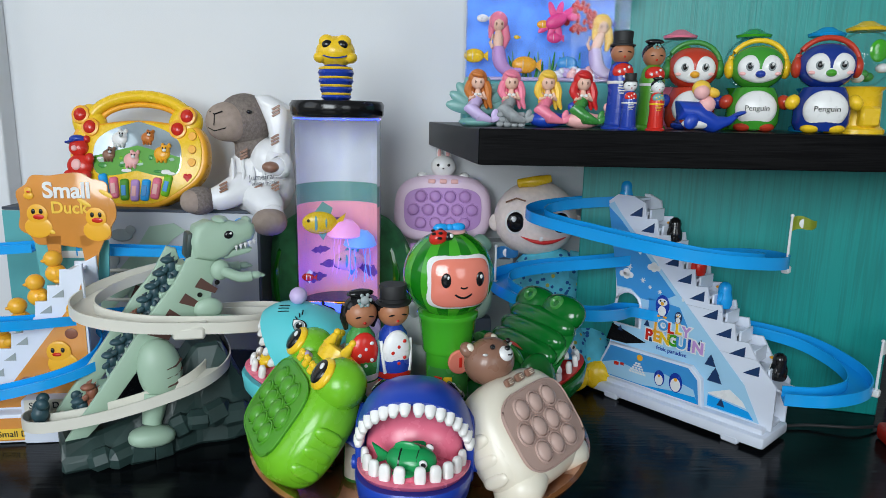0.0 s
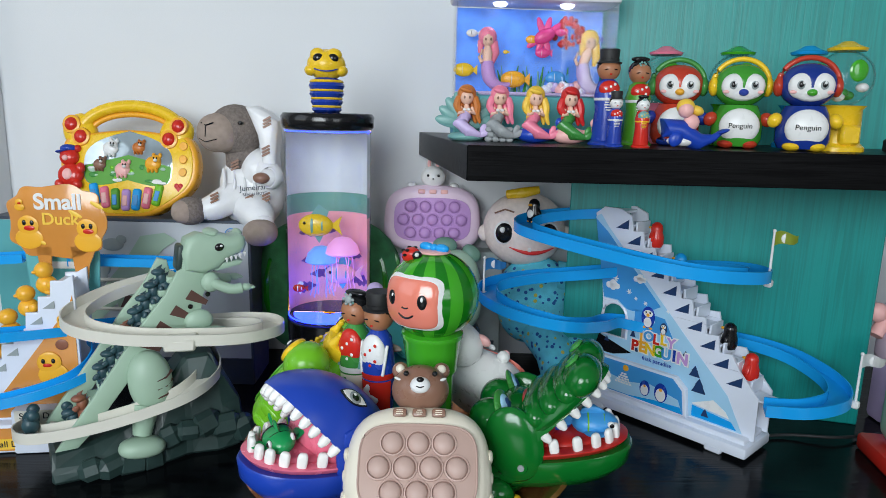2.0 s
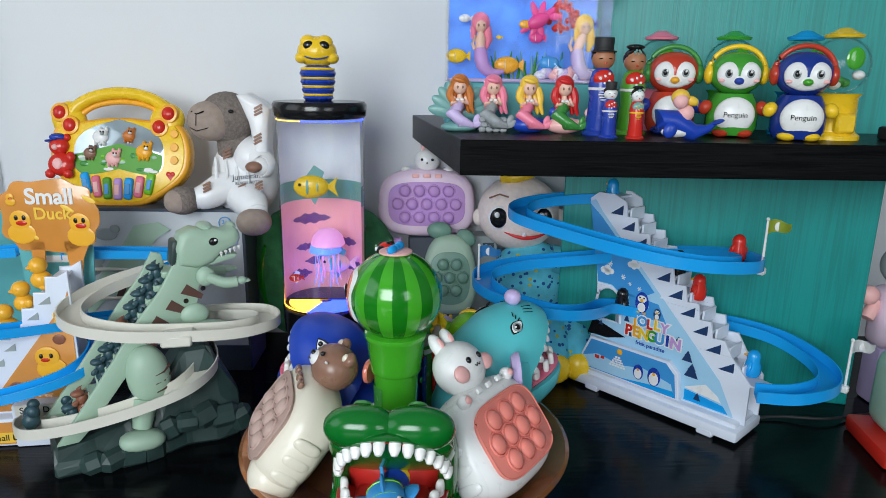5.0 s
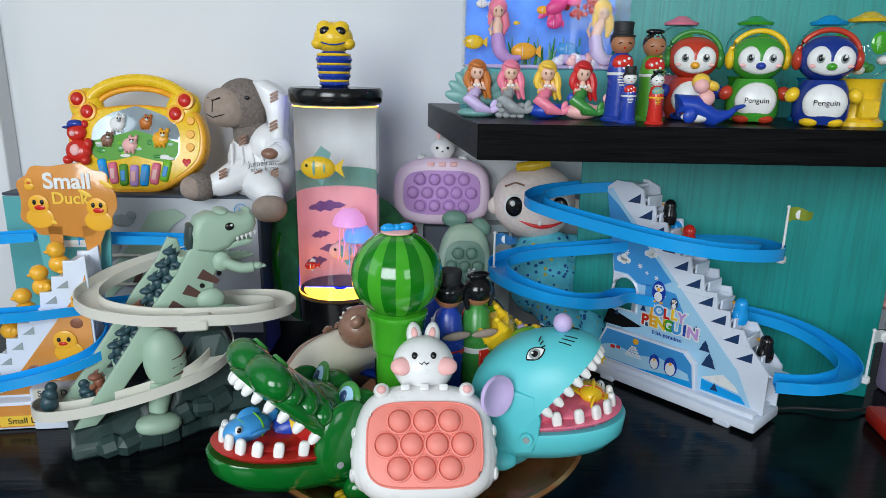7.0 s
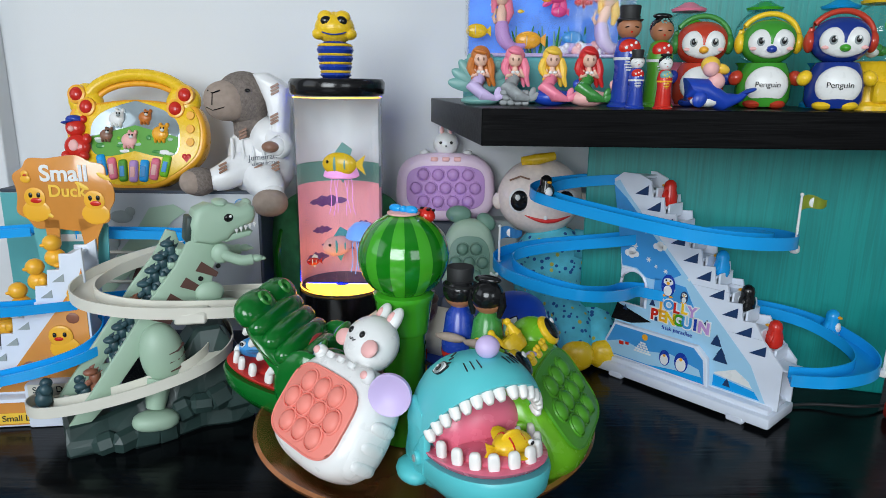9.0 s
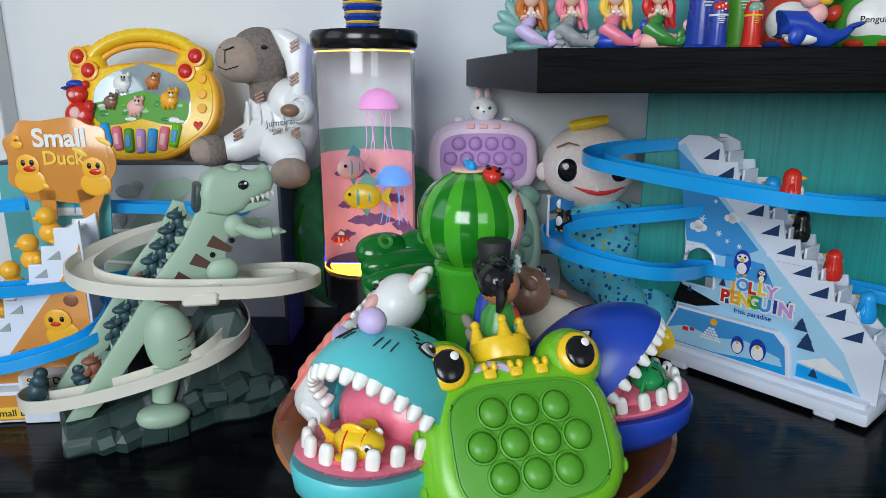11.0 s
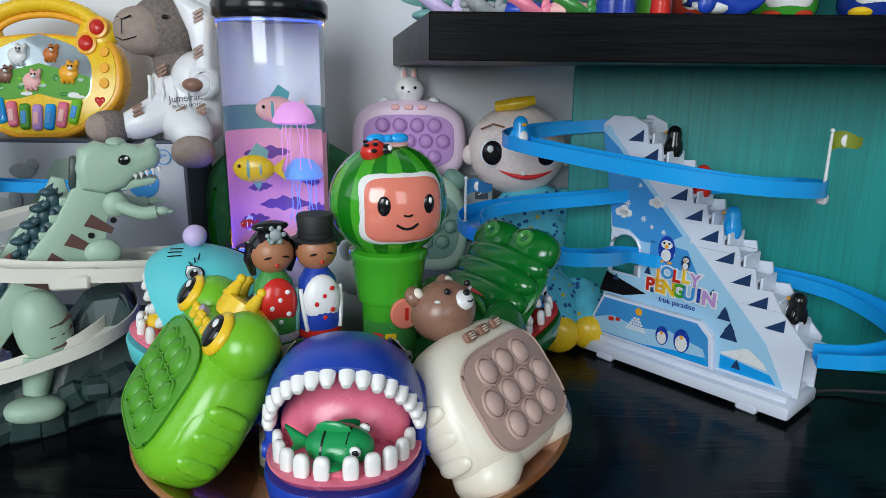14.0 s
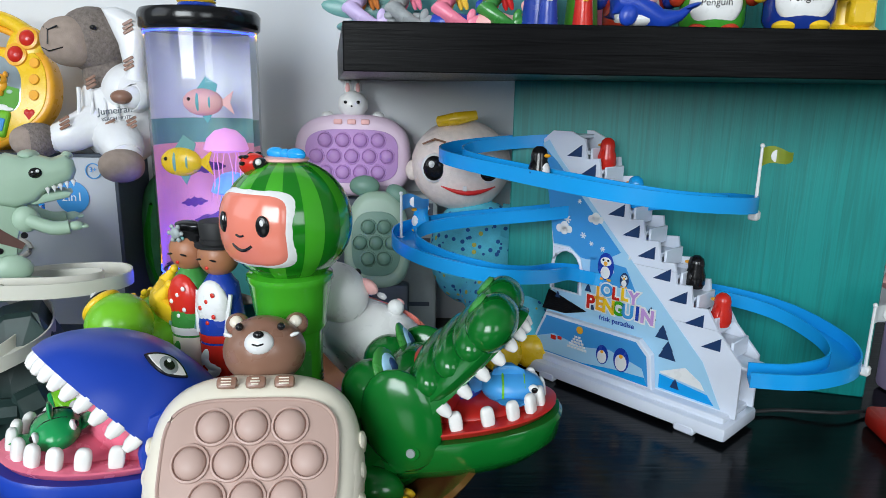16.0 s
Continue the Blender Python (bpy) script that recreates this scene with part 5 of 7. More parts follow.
for pts3 in ([(-0.62, 1.12, 0.285), (-0.55, 1.16, 0.277), (-0.46, 1.18, 0.27), (-0.42, 1.16, 0.262), (-0.46, 1.10, 0.256)],
             [(-0.85, 0.99, 0.20), (-0.74, 0.965, 0.20), (-0.66, 0.985, 0.196), (-0.58, 1.04, 0.19), (-0.50, 1.10, 0.182), (-0.44, 1.12, 0.175)],
             [(-0.60, 1.12, 0.165), (-0.55, 1.08, 0.15), (-0.538, 1.03, 0.135), (-0.57, 0.985, 0.118), (-0.65, 0.955, 0.10), (-0.76, 0.955, 0.08), (-0.85, 1.0, 0.07)],
             [(-0.9, 1.1, 0.275), (-0.8, 1.12, 0.28), (-0.70, 1.14, 0.285)]):
    part("track", gutter(smooth_path([DKI @ Vector(p) for p in pts3], 6), 0.034, 0.013), "track", dk, "bright blue plastic track")
sg_o = []
for i in range(72):
    t = 2 * math.pi * i / 72
    c, s = math.cos(t), math.sin(t)
    r = 1 + 0.045 * math.cos(9 * t)
    sg_o.append((0.076 * math.copysign(abs(c) ** 0.7, c) * r, 0.372 + 0.060 * math.copysign(abs(s) ** 0.7, s) * r))
SGN = DKI @ T(-0.612, 1.088, -0.010, 0, 0, 4)
part("sign", joined(prism(sg_o, 0.003, 0.0008, SGN), prism([(-0.032, 0.268), (-0.036, 0.33), (-0.012, 0.33), (-0.016, 0.285), (-0.024, 0.268)], 0.003, 0, SGN), prism([(0.026, 0.258), (0.018, 0.33), (0.062, 0.335), (0.046, 0.30), (0.040, 0.258)], 0.003, 0, SGN)), "duckcard", dk, "glossy orange scalloped sign")
text_part("Small", 0.036, SGN @ T(0.004, -0.0012, 0.404), "white", dk, bold=0.001)
text_part("Duck", 0.027, SGN @ T(0.006, -0.0012, 0.376), "hairyl", dk, bold=0.0006)
for x, z, s in [(-0.045, 0.355, 0.022), (0.047, 0.350, 0.022), (-0.056, 0.40, 0.008)]:
    f = part("duck_print", joined(ball(s, 0.0012, s * 0.8, SGN @ T(x, -0.0008, z - s * 0.5), 18, 8), ball(s * 0.75, 0.0012, s * 0.75, SGN @ T(x, -0.0012, z + s * 0.5), 18, 8)), "ducky", dk)
    part("beak_print", ball(s * 0.4, 0.001, s * 0.2, SGN @ T(x + s * 0.1, -0.0026, z + s * 0.3), 10, 6), "red", f)
    if s > 0.01:
        part("eye_print", joined(ball(s * 0.14, 0.001, s * 0.2, SGN @ T(x - s * 0.25, -0.0026, z + s * 0.7), 8, 6), ball(s * 0.14, 0.001, s * 0.2, SGN @ T(x + s * 0.3, -0.0026, z + s * 0.7), 8, 6)), "black", f)

card = part("blue_card", prism([(-0.06, 0.24), (-0.065, 0.315)] + [(-0.005 - 0.06 * math.cos(math.pi * i / 8), 0.315 + 0.03 * math.sin(math.pi * i / 8)) for i in range(1, 8)] + [(0.055, 0.315), (0.05, 0.24)], 0.003, 0, SGN @ T(0, 0.02, 0)), "melonpad", dk, "cyan printed card behind the sign")
for w, z in ((0.06, 0.318), (0.075, 0.295)):
    part("print_bar", rbox(w, 0.001, 0.012, 0.0003, 1, SGN @ T(0, 0.0188, z)), "white", card)
for x, z in ((-0.030, 0.255), (0.03, 0.385), (-0.03, 0.34), (0.065, 0.40)):
    part("gloss_print", ball(0.012, 0.0008, 0.004, SGN @ T(x, -0.0006, z, 0, 30), 10, 6), "hairyl", dk)


def duckling(x, z, parent):
    z += 0.006
    d = part("duckling", joined(ball(0.016, 0.014, 0.015, T(x, 0.003, z + 0.013), 14, 10), ball(0.0140, 0.0135, 0.0135, T(x - 0.002, 0.001, z + 0.037), 14, 10), ball(0.005, 0.010, 0.004, T(x + 0.009, 0.003, z + 0.012), 8, 6), ball(0.008, 0.006, 0.004, T(x + 0.006, -0.005, z + 0.002), 8, 6)), "ducky", parent)
    part("wing", ball(0.007, 0.004, 0.008, T(x + 0.012, -0.012, z + 0.016, 0, 30), 10, 6), "ducky", d)
    part("bill", ball(0.006, 0.005, 0.003, T(x - 0.012, -0.006, z + 0.035), 8, 6), "orange", d)


for k in (2.3, 3.7, 5.2, 6.7):
    duckling(-0.110 + 0.02 * k, 0.076 + 0.0255 * k, dk)


# ---- things on the shelf ----
def on_shelf(x, y, rz=0, rx=0):
    return T(x, y, SHELF_Z, rx, 0, rz)


aq = thing("toy_aquarium", "lit toy aquarium lamp with printed sea backdrop and figures", "aquarium lamp", m=on_shelf(0.172, 1.165, 2))
part("base", rbox(0.275, 0.09, 0.075, 0.008, 2, T(0, 0.045, 0.0375)), "melonpad", aq, "teal plastic base")
part("backdrop", rbox(0.262, 0.004, 0.150, 0.0, 1, T(0, 0.080, 0.1505)), "aqua", aq, "printed blue sea picture with LED light put in as glow")
part("tank_floor", rbox(0.264, 0.08, 0.006, 0.002, 1, T(0, 0.045, 0.078)), "lilac", aq)
part("front_pane", rbox(0.272, 0.002, 0.153, 0, 1, T(0, 0.002, 0.1525)), "clear", aq)
part("side_pane", rbox(0.002, 0.084, 0.153, 0, 1, T(-0.135, 0.045, 0.1525)), "clear", aq)
part("side_pane", rbox(0.002, 0.084, 0.153, 0, 1, T(0.135, 0.045, 0.1525)), "clear", aq)
part("hood", rbox(0.285, 0.094, 0.035, 0.008, 2, T(0, 0.045, 0.2455)), "aquawhite", aq, "white lamp hood")
for x in (-0.06, 0.055):
    part("led", ball(0.012, 0.012, 0.005, T(x, 0.03, 0.2265), 14, 8), "aqualed", aq)
rnd = random.Random(12)
for x, z, c, s in [(-0.118, 0.118, "yellow", 0.018), (-0.030, 0.104, "orange", 0.022), (0.045, 0.108, "skyblue", 0.018), (0.0, 0.172, "orange", 0.011), (-0.105, 0.180, "white", 0.010), (0.108, 0.175, "dress", 0.014), (-0.045, 0.150, "yellow", 0.005), (-0.09, 0.16, "white", 0.006), (0.02, 0.15, "coralpk", 0.013), (0.05, 0.185, "coralpk", 0.010)]:
    ff = part("fish_figure", joined(ball(s, s * 0.35, s * 0.66, T(x, 0.05, z), 16, 10), prism([(x + s * 0.8, z), (x + s * 1.35, z + s * 0.5), (x + s * 1.35, z - s * 0.5)], 0.002, 0, T(0, 0.05, 0))), c, aq)
    part("stripe", ball(s * 0.13, s * 0.38, s * 0.6, T(x - s * 0.15, 0.05, z), 8, 8), "white" if c != "white" else "black", ff)
for k in range(54):
    a, q = rnd.uniform(0, 6.28), rnd.uniform(0.0, 1.0) ** 0.5
    x, z = 0.066 + 0.030 * q * math.cos(a), 0.186 + 0.026 * q * math.sin(a)
    part("coral", ball(rnd.uniform(0.003, 0.006), 0.005, rnd.uniform(0.003, 0.006), T(x, 0.066, z), 8, 6), ("redgum", "red", "hairrd")[k % 3], aq)
bt = part("betta_figure", ball(0.020, 0.007, 0.012, T(0.022, 0.048, 0.178, 0, -25), 18, 10), "coralpk", aq, "hot pink fighting fish")
part("veil_fin", joined(*[ball(0.017, 0.002, 0.006, T(0.022 + 0.020 * math.cos(radians(t)), 0.05, 0.178 + 0.017 * math.sin(radians(t)), 0, -t), 10, 6) for t in (40, 75, 110, 215, 250, 285)]), "coralpk", bt)
for k in range(18):
    x = -0.06 + 0.0075 * k
    part("sea_plant", tube([(x, 0.07, 0.08), (x + 0.004 * math.sin(k * 2), 0.07, 0.098), (x - 0.004 * math.sin(k), 0.07, 0.112 + 0.008 * (k % 3))], [0.003, 0.003, 0.001], 6), ("seagreen", "croc_lite")[k % 2], aq)
for k in range(10):
    part("shell", joined(ball(0.012, 0.008, 0.008, T(0.03 + 0.010 * k, 0.045 - 0.002 * (k % 3), 0.088 + 0.004 * (k % 2), 0, 20 * k), 12, 8), ball(0.006, 0.006, 0.006, T(0.034 + 0.010 * k, 0.04, 0.094), 8, 6)), ("aquawhite", "lilac", "pinklight")[k % 3], aq)
for x, hair, tail, lean in [(-0.080, "hairpk", "violet", 0.0), (0.085, "hairyl", "lilac", 0.012)]:
    mm = part("mermaid_figure", joined(ball(0.011, 0.011, 0.0125, T(x + lean, 0.024, 0.168), 14, 10), tube([(x + lean, 0.024, 0.158), (x + lean * 0.6, 0.024, 0.146), (x, 0.024, 0.128)], [0.0045, 0.009, 0.008], 10), tube([(x - 0.008, 0.022, 0.150), (x - 0.014, 0.018, 0.138), (x - 0.010, 0.014, 0.128)], 0.003, 8)), "skin", aq)
    part("eye", joined(ball(0.0016, 0.001, 0.0026, T(x + lean - 0.0045, 0.0132, 0.167), 8, 5), ball(0.0016, 0.001, 0.0026, T(x + lean + 0.0045, 0.0132, 0.167), 8, 5)), "brown", mm)
    part("hair", joined(ball(0.016, 0.013, 0.017, T(x + lean, 0.0275, 0.172), 14, 10), tube([(x + lean + 0.010, 0.03, 0.165), (x + lean + 0.014, 0.03, 0.145), (x + lean + 0.010, 0.03, 0.128)], [0.008, 0.008, 0.003], 10), tube([(x + lean - 0.010, 0.03, 0.165), (x + lean - 0.013, 0.03, 0.145)], [0.007, 0.003], 10)), hair, mm)
    part("fish_tail", tube(smooth_path([(x, 0.02, 0.130), (x + 0.004, 0.016, 0.104), (x + 0.020, 0.016, 0.090), (x + 0.040, 0.016, 0.094)], 3), [0.010, 0.0115, 0.012, 0.012, 0.011, 0.010, 0.009, 0.007, 0.005, 0.003], 10), tail, mm)


def mermaid(x, y, hair, tail, base, kind, label):
    ob = thing("mermaid_figure", label, "figurine", "mermaid figurines", on_shelf(x, y) @ Matrix.Diagonal((0.82, 0.82, 0.82, 1)))
    if kind == "shell":
        part("shell_base", joined(ball(0.036, 0.026, 0.010, T(0, 0, 0.008)), *[ball(0.0125, 0.004, 0.034, T(0.028 * math.sin(a), 0.020, 0.030 + 0.034 * math.cos(a), 0, math.degrees(a)), 10, 8) for a in [radians(-80 + 20 * k) for k in range(9)]]), base, ob)
    elif kind == "stone":
        part("stone_base", joined(*[rbox(0.014, 0.03, 0.010, 0.003, 1, T(-0.020 + 0.0135 * i + 0.004 * (j % 2), 0.0, 0.005 + 0.009 * j)) for j in range(3) for i in range(4)]), base, ob)
    else:
        part("tail_base", joined(ball(0.034, 0.022, 0.016, T(0, 0, 0.015)), tube([(0.02, 0, 0.015), (0.042, -0.004, 0.018), (0.050, -0.004, 0.034)], [0.013, 0.009, 0.004], 10), ball(0.012, 0.004, 0.010, T(0.050, -0.004, 0.038, 0, 30), 10, 6)), base, ob)
    z0 = 0.022
    part("fish_tail", tube([(0.0, 0, z0 + 0.028), (-0.012, -0.010, z0 + 0.012), (0.004, -0.02, z0 - 0.004), (0.026, -0.018, z0 - 0.010)], [0.012, 0.015, 0.012, 0.005], 12), tail, ob)
    part("tail_fin", joined(ball(0.012, 0.003, 0.007, T(0.034, -0.018, z0 - 0.006, 0, -30), 10, 6), ball(0.010, 0.003, 0.006, T(0.032, -0.018, z0 + 0.002, 0, -70), 10, 6)), tail, ob)
    part("torso", joined(tube([(0, 0, z0 + 0.022), (0, 0, z0 + 0.036), (0, 0, z0 + 0.048)], [0.009, 0.0075, 0.004], 12), tube([(-0.010, 0, z0 + 0.042), (-0.015, -0.006, z0 + 0.03), (-0.006, -0.012, z0 + 0.034)], 0.003, 8), tube([(0.010, 0, z0 + 0.042), (0.015, -0.006, z0 + 0.03), (0.006, -0.012, z0 + 0.034)], 0.003, 8), ball(0.0135, 0.013, 0.015, T(0, 0, z0 + 0.062), 16, 12)), "skin", ob)
    part("hair", joined(ball(0.0185, 0.016, 0.019, T(0, 0.006, z0 + 0.067), 16, 12), ball(0.013, 0.006, 0.005, T(-0.002, -0.011, z0 + 0.074, 0, 15), 12, 8), *[tube(smooth_path([(a, 0.004 + b, z0 + 0.062), (a * 1.35, 0.002 + b, z0 + 0.045), (a * 1.1 + 0.004, 0.0 + b, z0 + 0.030), (a * 1.6 + 0.003, b, z0 + 0.012)], 3), [0.0065, 0.0072, 0.0076, 0.0076, 0.0072, 0.007, 0.006, 0.005, 0.004, 0.002], 8) for a, b in ((-0.014, 0.0), (0.015, 0.0), (-0.010, 0.008), (0.010, 0.009), (0.0, 0.011))]), hair, ob)
    part("eye", joined(ball(0.0018, 0.0015, 0.003, T(-0.005, -0.0125, z0 + 0.061), 8, 6), ball(0.0018, 0.0015, 0.003, T(0.005, -0.0125, z0 + 0.061), 8, 6)), "brown", ob)
    part("bikini", joined(ball(0.004, 0.003, 0.003, T(-0.004, -0.008, z0 + 0.038), 8, 6), ball(0.004, 0.003, 0.003, T(0.004, -0.008, z0 + 0.038), 8, 6)), "white", ob)
    return ob


mermaid(0.054, 1.085, "hairor", "lilac", "seagreen", "shell", "ginger-haired mermaid figurine sitting in a green shell")
mermaid(0.106, 1.078, "hairpk", "stone", "stone", "stone", "pink-haired mermaid figurine in a grey stone well")
mermaid(0.162, 1.072, "hairyl", "hairpk", "blue", "tail", "blond mermaid figurine on a blue fish base")
mermaid(0.216, 1.066, "hairrd", "croc_lite", "pinklight", "tail", "red-haired mermaid figurine with a green tail")


def kokeshi(ob, h, robe, skin, hat, apron, belly, low=None, w=None, neck=0.66):
    """A turned wooden doll, one plain mesh per painted zone."""
    w = w or h
    hz = h * neck + w * 0.09
    part("body", lathe([(0, 0), (w * 0.135, 0), (w * 0.14, h * 0.02), (w * 0.115, h * neck * 0.53), (w * 0.13, h * neck * 0.75), (w * 0.10, h * neck * 0.94), (w * 0.05, h * neck), (0, h * neck)], 24), robe, ob)
    part("face", ball(w * 0.115, w * 0.112, w * 0.115, T(0, 0, hz), 20, 14), skin, ob)
    part("hair", joined(ball(w * 0.119, w * 0.108, w * 0.112, T(0, w * 0.016, hz + w * 0.022), 20, 14)), "black", ob)
    if hat == "top":
        part("top_hat", lathe([(0, hz + w * 0.055), (w * 0.124, hz + w * 0.055), (w * 0.126, hz + w * 0.068), (w * 0.095, hz + w * 0.075), (w * 0.098, hz + w * 0.10), (w * 0.093, hz + w * 0.102), (w * 0.100, hz + w * 0.185), (w * 0.094, hz + w * 0.196), (0, hz + w * 0.196)], 24), "blackmat", ob)
    else:
        part("bun", ball(w * 0.10, w * 0.05, w * 0.03, T(0, w * 0.01, hz + w * 0.14), 16, 8), "black", ob)
        part("hair_ornament", joined(*[ball(w * 0.012, w * 0.008, w * 0.012, T(w * 0.03 * math.cos(k), -w * 0.085, hz + w * 0.085 + w * 0.02 * math.sin(k)), 8, 6) for k in range(6)]), "seagreen", ob)
    part("eye_print", joined(*[ball(w * 0.024, w * 0.01, w * 0.006, T(s * w * 0.045, -w * 0.103, hz - w * 0.005, 0, s * 10), 8, 6) for s in (-1, 1)]), "black", ob)
    part("mouth_print", ball(w * 0.012, w * 0.008, w * 0.010, T(0, -w * 0.102, hz - w * 0.05), 8, 6), "red", ob)
    part("apron_print", ball(w * 0.105, w * 0.055, h * neck * 0.125, T(0, -w * 0.074, h * neck * 0.845), 18, 12), apron, ob)
    if low:
        part("skirt_print", lathe([(w * 0.1425, h * 0.02), (w * 0.1405, h * 0.08), (w * 0.1205, h * neck * 0.50), (w * 0.1275, h * neck * 0.66)], 20, None, radians(190), radians(350)), low, ob)
    for k in range(5):
        part("flower_print", ball(w * 0.014, w * 0.006, w * 0.014, T(w * 0.05 * math.sin(k * 2.1), -w * 0.124, h * neck * (0.77 + 0.035 * k)), 8, 6), belly, ob)
    part("sash_print", lathe([(w * 0.1265, h * neck * 0.67), (w * 0.1305, h * neck * 0.685), (w * 0.1315, h * neck * 0.71)], 24), belly, ob)


for x, y, h, robe, skin, hat, apron, belly, lab in [(0.268, 1.05, 0.152, "dress", "skindark", "top", "red", "white", "tall blue lacquer wooden doll with black top hat"), (0.322, 1.07, 0.148, "frogpop", "skindark", "bun", "red", "white", "tall wooden doll with black bun and green robe"),
                                                  (0.270, 1.0, 0.085, "dress", "white", "top", "red", "white", "small white-faced wooden doll in blue with hat"), (0.307, 0.99, 0.082, "red", "white", "bun", "seagreen", "yellow", "small white-faced wooden doll in red and green")]:
    ob = thing("wooden_doll", lab, "wooden doll", "wooden dolls on the shelf", on_shelf(x, y))
    kokeshi(ob, h, robe, skin, hat, apron, belly)
    part("foot_flare", lathe([(0, 0), (h * 0.165, 0), (h * 0.168, h * 0.02), (h * 0.135, h * 0.05), (0, h * 0.06)], 24), robe, ob)
    part("seal_print", joined(*[rbox(h * 0.11 - abs(k) * h * 0.02, 0.002, h * 0.012, 0.0004, 1, T(0, -h * 0.128, h * (0.40 + 0.025 * k))) for k in (-2, -1, 0, 1, 2)]), belly, ob)

dph = thing("dolphin_figure", "blond girl figurine riding a blue dolphin", "figurine", m=on_shelf(0.370, 0.985))
part("dolphin", joined(tube([(-0.035, 0, 0.012), (-0.03, 0, 0.03), (-0.01, 0, 0.026), (0.02, 0, 0.010), (0.042, 0, 0.016), (0.054, 0, 0.026)], [0.006, 0.015, 0.017, 0.013, 0.006, 0.003], 14), ball(0.010, 0.012, 0.003, T(0.055, 0, 0.026, 0, -20), 10, 6), ball(0.010, 0.005, 0.012, T(-0.018, -0.014, 0.014, 0, 30), 10, 6)), "blue", dph)
part("dolphin_belly", ball(0.022, 0.012, 0.008, T(-0.006, -0.003, 0.011), 12, 8), "white", dph)
part("girl", joined(ball(0.011, 0.011, 0.011, T(-0.004, -0.006, 0.055), 14, 10), ball(0.012, 0.010, 0.012, T(0.006, -0.004, 0.038), 12, 8)), "pinklight", dph)
part("hair", joined(ball(0.013, 0.012, 0.012, T(-0.003, -0.001, 0.060), 14, 10), ball(0.011, 0.008, 0.007, T(0.014, 0, 0.055, 0, 20), 10, 8)), "hairyl", dph)


def gumball(x, y, c, label):
    ob = thing("gumball_machine", label, "gumball machine", "gumball machines", on_shelf(x, y))
    part("base", joined(lathe([(0, 0), (0.040, 0), (0.040, 0.006), (0.033, 0.012), (0.031, 0.062), (0.036, 0.068), (0, 0.068)], 24), rbox(0.03, 0.02, 0.03, 0.004, 1, T(0, -0.03, 0.025))), c, ob)
    part("lid", lathe([(0, 0.148), (0.026, 0.148), (0.028, 0.152), (0.016, 0.157), (0.008, 0.162), (0, 0.163)], 24), c, ob)
    part("globe", ball(0.042, 0.042, 0.042, T(0, 0, 0.108), 24, 16), "clear", ob)
    r = random.Random(int(x * 1000))
    for k in range(9):
        part("sweet", ball(0.009, 0.009, 0.007, T(r.uniform(-0.022, 0.022), r.uniform(-0.022, 0.012), 0.080 + r.uniform(0, 0.022)), 10, 8), r.choice(["mel_l", "red", "white", "yellow", "croc_lite"]), ob)
    part("sticker", ball(0.014, 0.003, 0.016, T(0, -0.036, 0.118), 12, 8), "mel_l", ob)


gumball(0.395, 1.175, "hairpk", "pink gumball machine with clear globe")
gumball(0.505, 1.145, "mel_l", "green gumball machine with clear globe")
gumball(0.605, 1.11, "track", "blue gumball machine with clear globe")
gumball(0.622, 1.035, "yellow", "yellow gumball machine with clear globe and sweets")


def penguin_bank(x, y, c, ears, phones, feet, beak, label, s=1.0, rz=0):
    ob = thing("penguin_figure", label, "penguin figure", "penguins with headphones", on_shelf(x, y, rz) @ Matrix.Scale(0.88, 4))
    part("body", lathe([(0, 0.004), (0.036, 0.004), (0.0425, 0.016), (0.0425, 0.040), (0.037, 0.062), (0.031, 0.074), (0, 0.080)], 32), c, ob)
    part("belly", ball(0.033, 0.014, 0.031, T(0, -0.0315, 0.038), 24, 14), "white", ob)
    text_part("Penguin", 0.0125, T(0, -0.0462, 0.039), "black", ob)
    hd = part("head", ball(0.043, 0.038, 0.036, T(0, 0, 0.108), 28, 18, 0.9), c, ob)
    part("face", joined(ball(0.020, 0.012, 0.021, T(-0.015, -0.029, 0.106), 18, 12), ball(0.020, 0.012, 0.021, T(0.015, -0.029, 0.106), 18, 12), ball(0.026, 0.012, 0.014, T(0, -0.028, 0.095), 18, 12)), "white", hd)
    for k in (-1, 1):
        iris = part("eye", ball(0.0062, 0.0024, 0.0072, T(k * 0.017, -0.0402, 0.107), 14, 8), "boxgrey", hd)
        part("pupil", ball(0.0040, 0.0020, 0.0050, T(k * 0.017, -0.0416, 0.1078), 12, 8), "black", iris)
        part("eye_glint", ball(0.002, 0.002, 0.0026, T(k * 0.016 + 0.002, -0.0432, 0.1105), 8, 6), "white", hd)
        part("cheek", ball(0.0055, 0.002, 0.003, T(k * 0.027, -0.0375, 0.096), 10, 6), "pinklight", hd)
        part("ear_cup", ball(0.009, 0.016, 0.017, T(k * 0.044, 0, 0.106), 16, 10), ears, hd)
        part("flipper", ball(0.011, 0.012, 0.013, T(k * 0.046, -0.012, 0.050, 0, -k * 28), 12, 8), feet, ob)
        part("foot", ball(0.015, 0.018, 0.008, T(k * 0.018, -0.024, 0.008), 14, 8), feet, ob)
    part("beak", ball(0.008, 0.008, 0.006, T(0, -0.042, 0.095), 12, 8), beak, hd)
    part("headband", tube([(0.046 * math.cos(t), 0, 0.110 + 0.043 * math.sin(t)) for t in [math.pi * i / 16 for i in range(17)]], 0.0045, 10), phones, hd)
    return ob


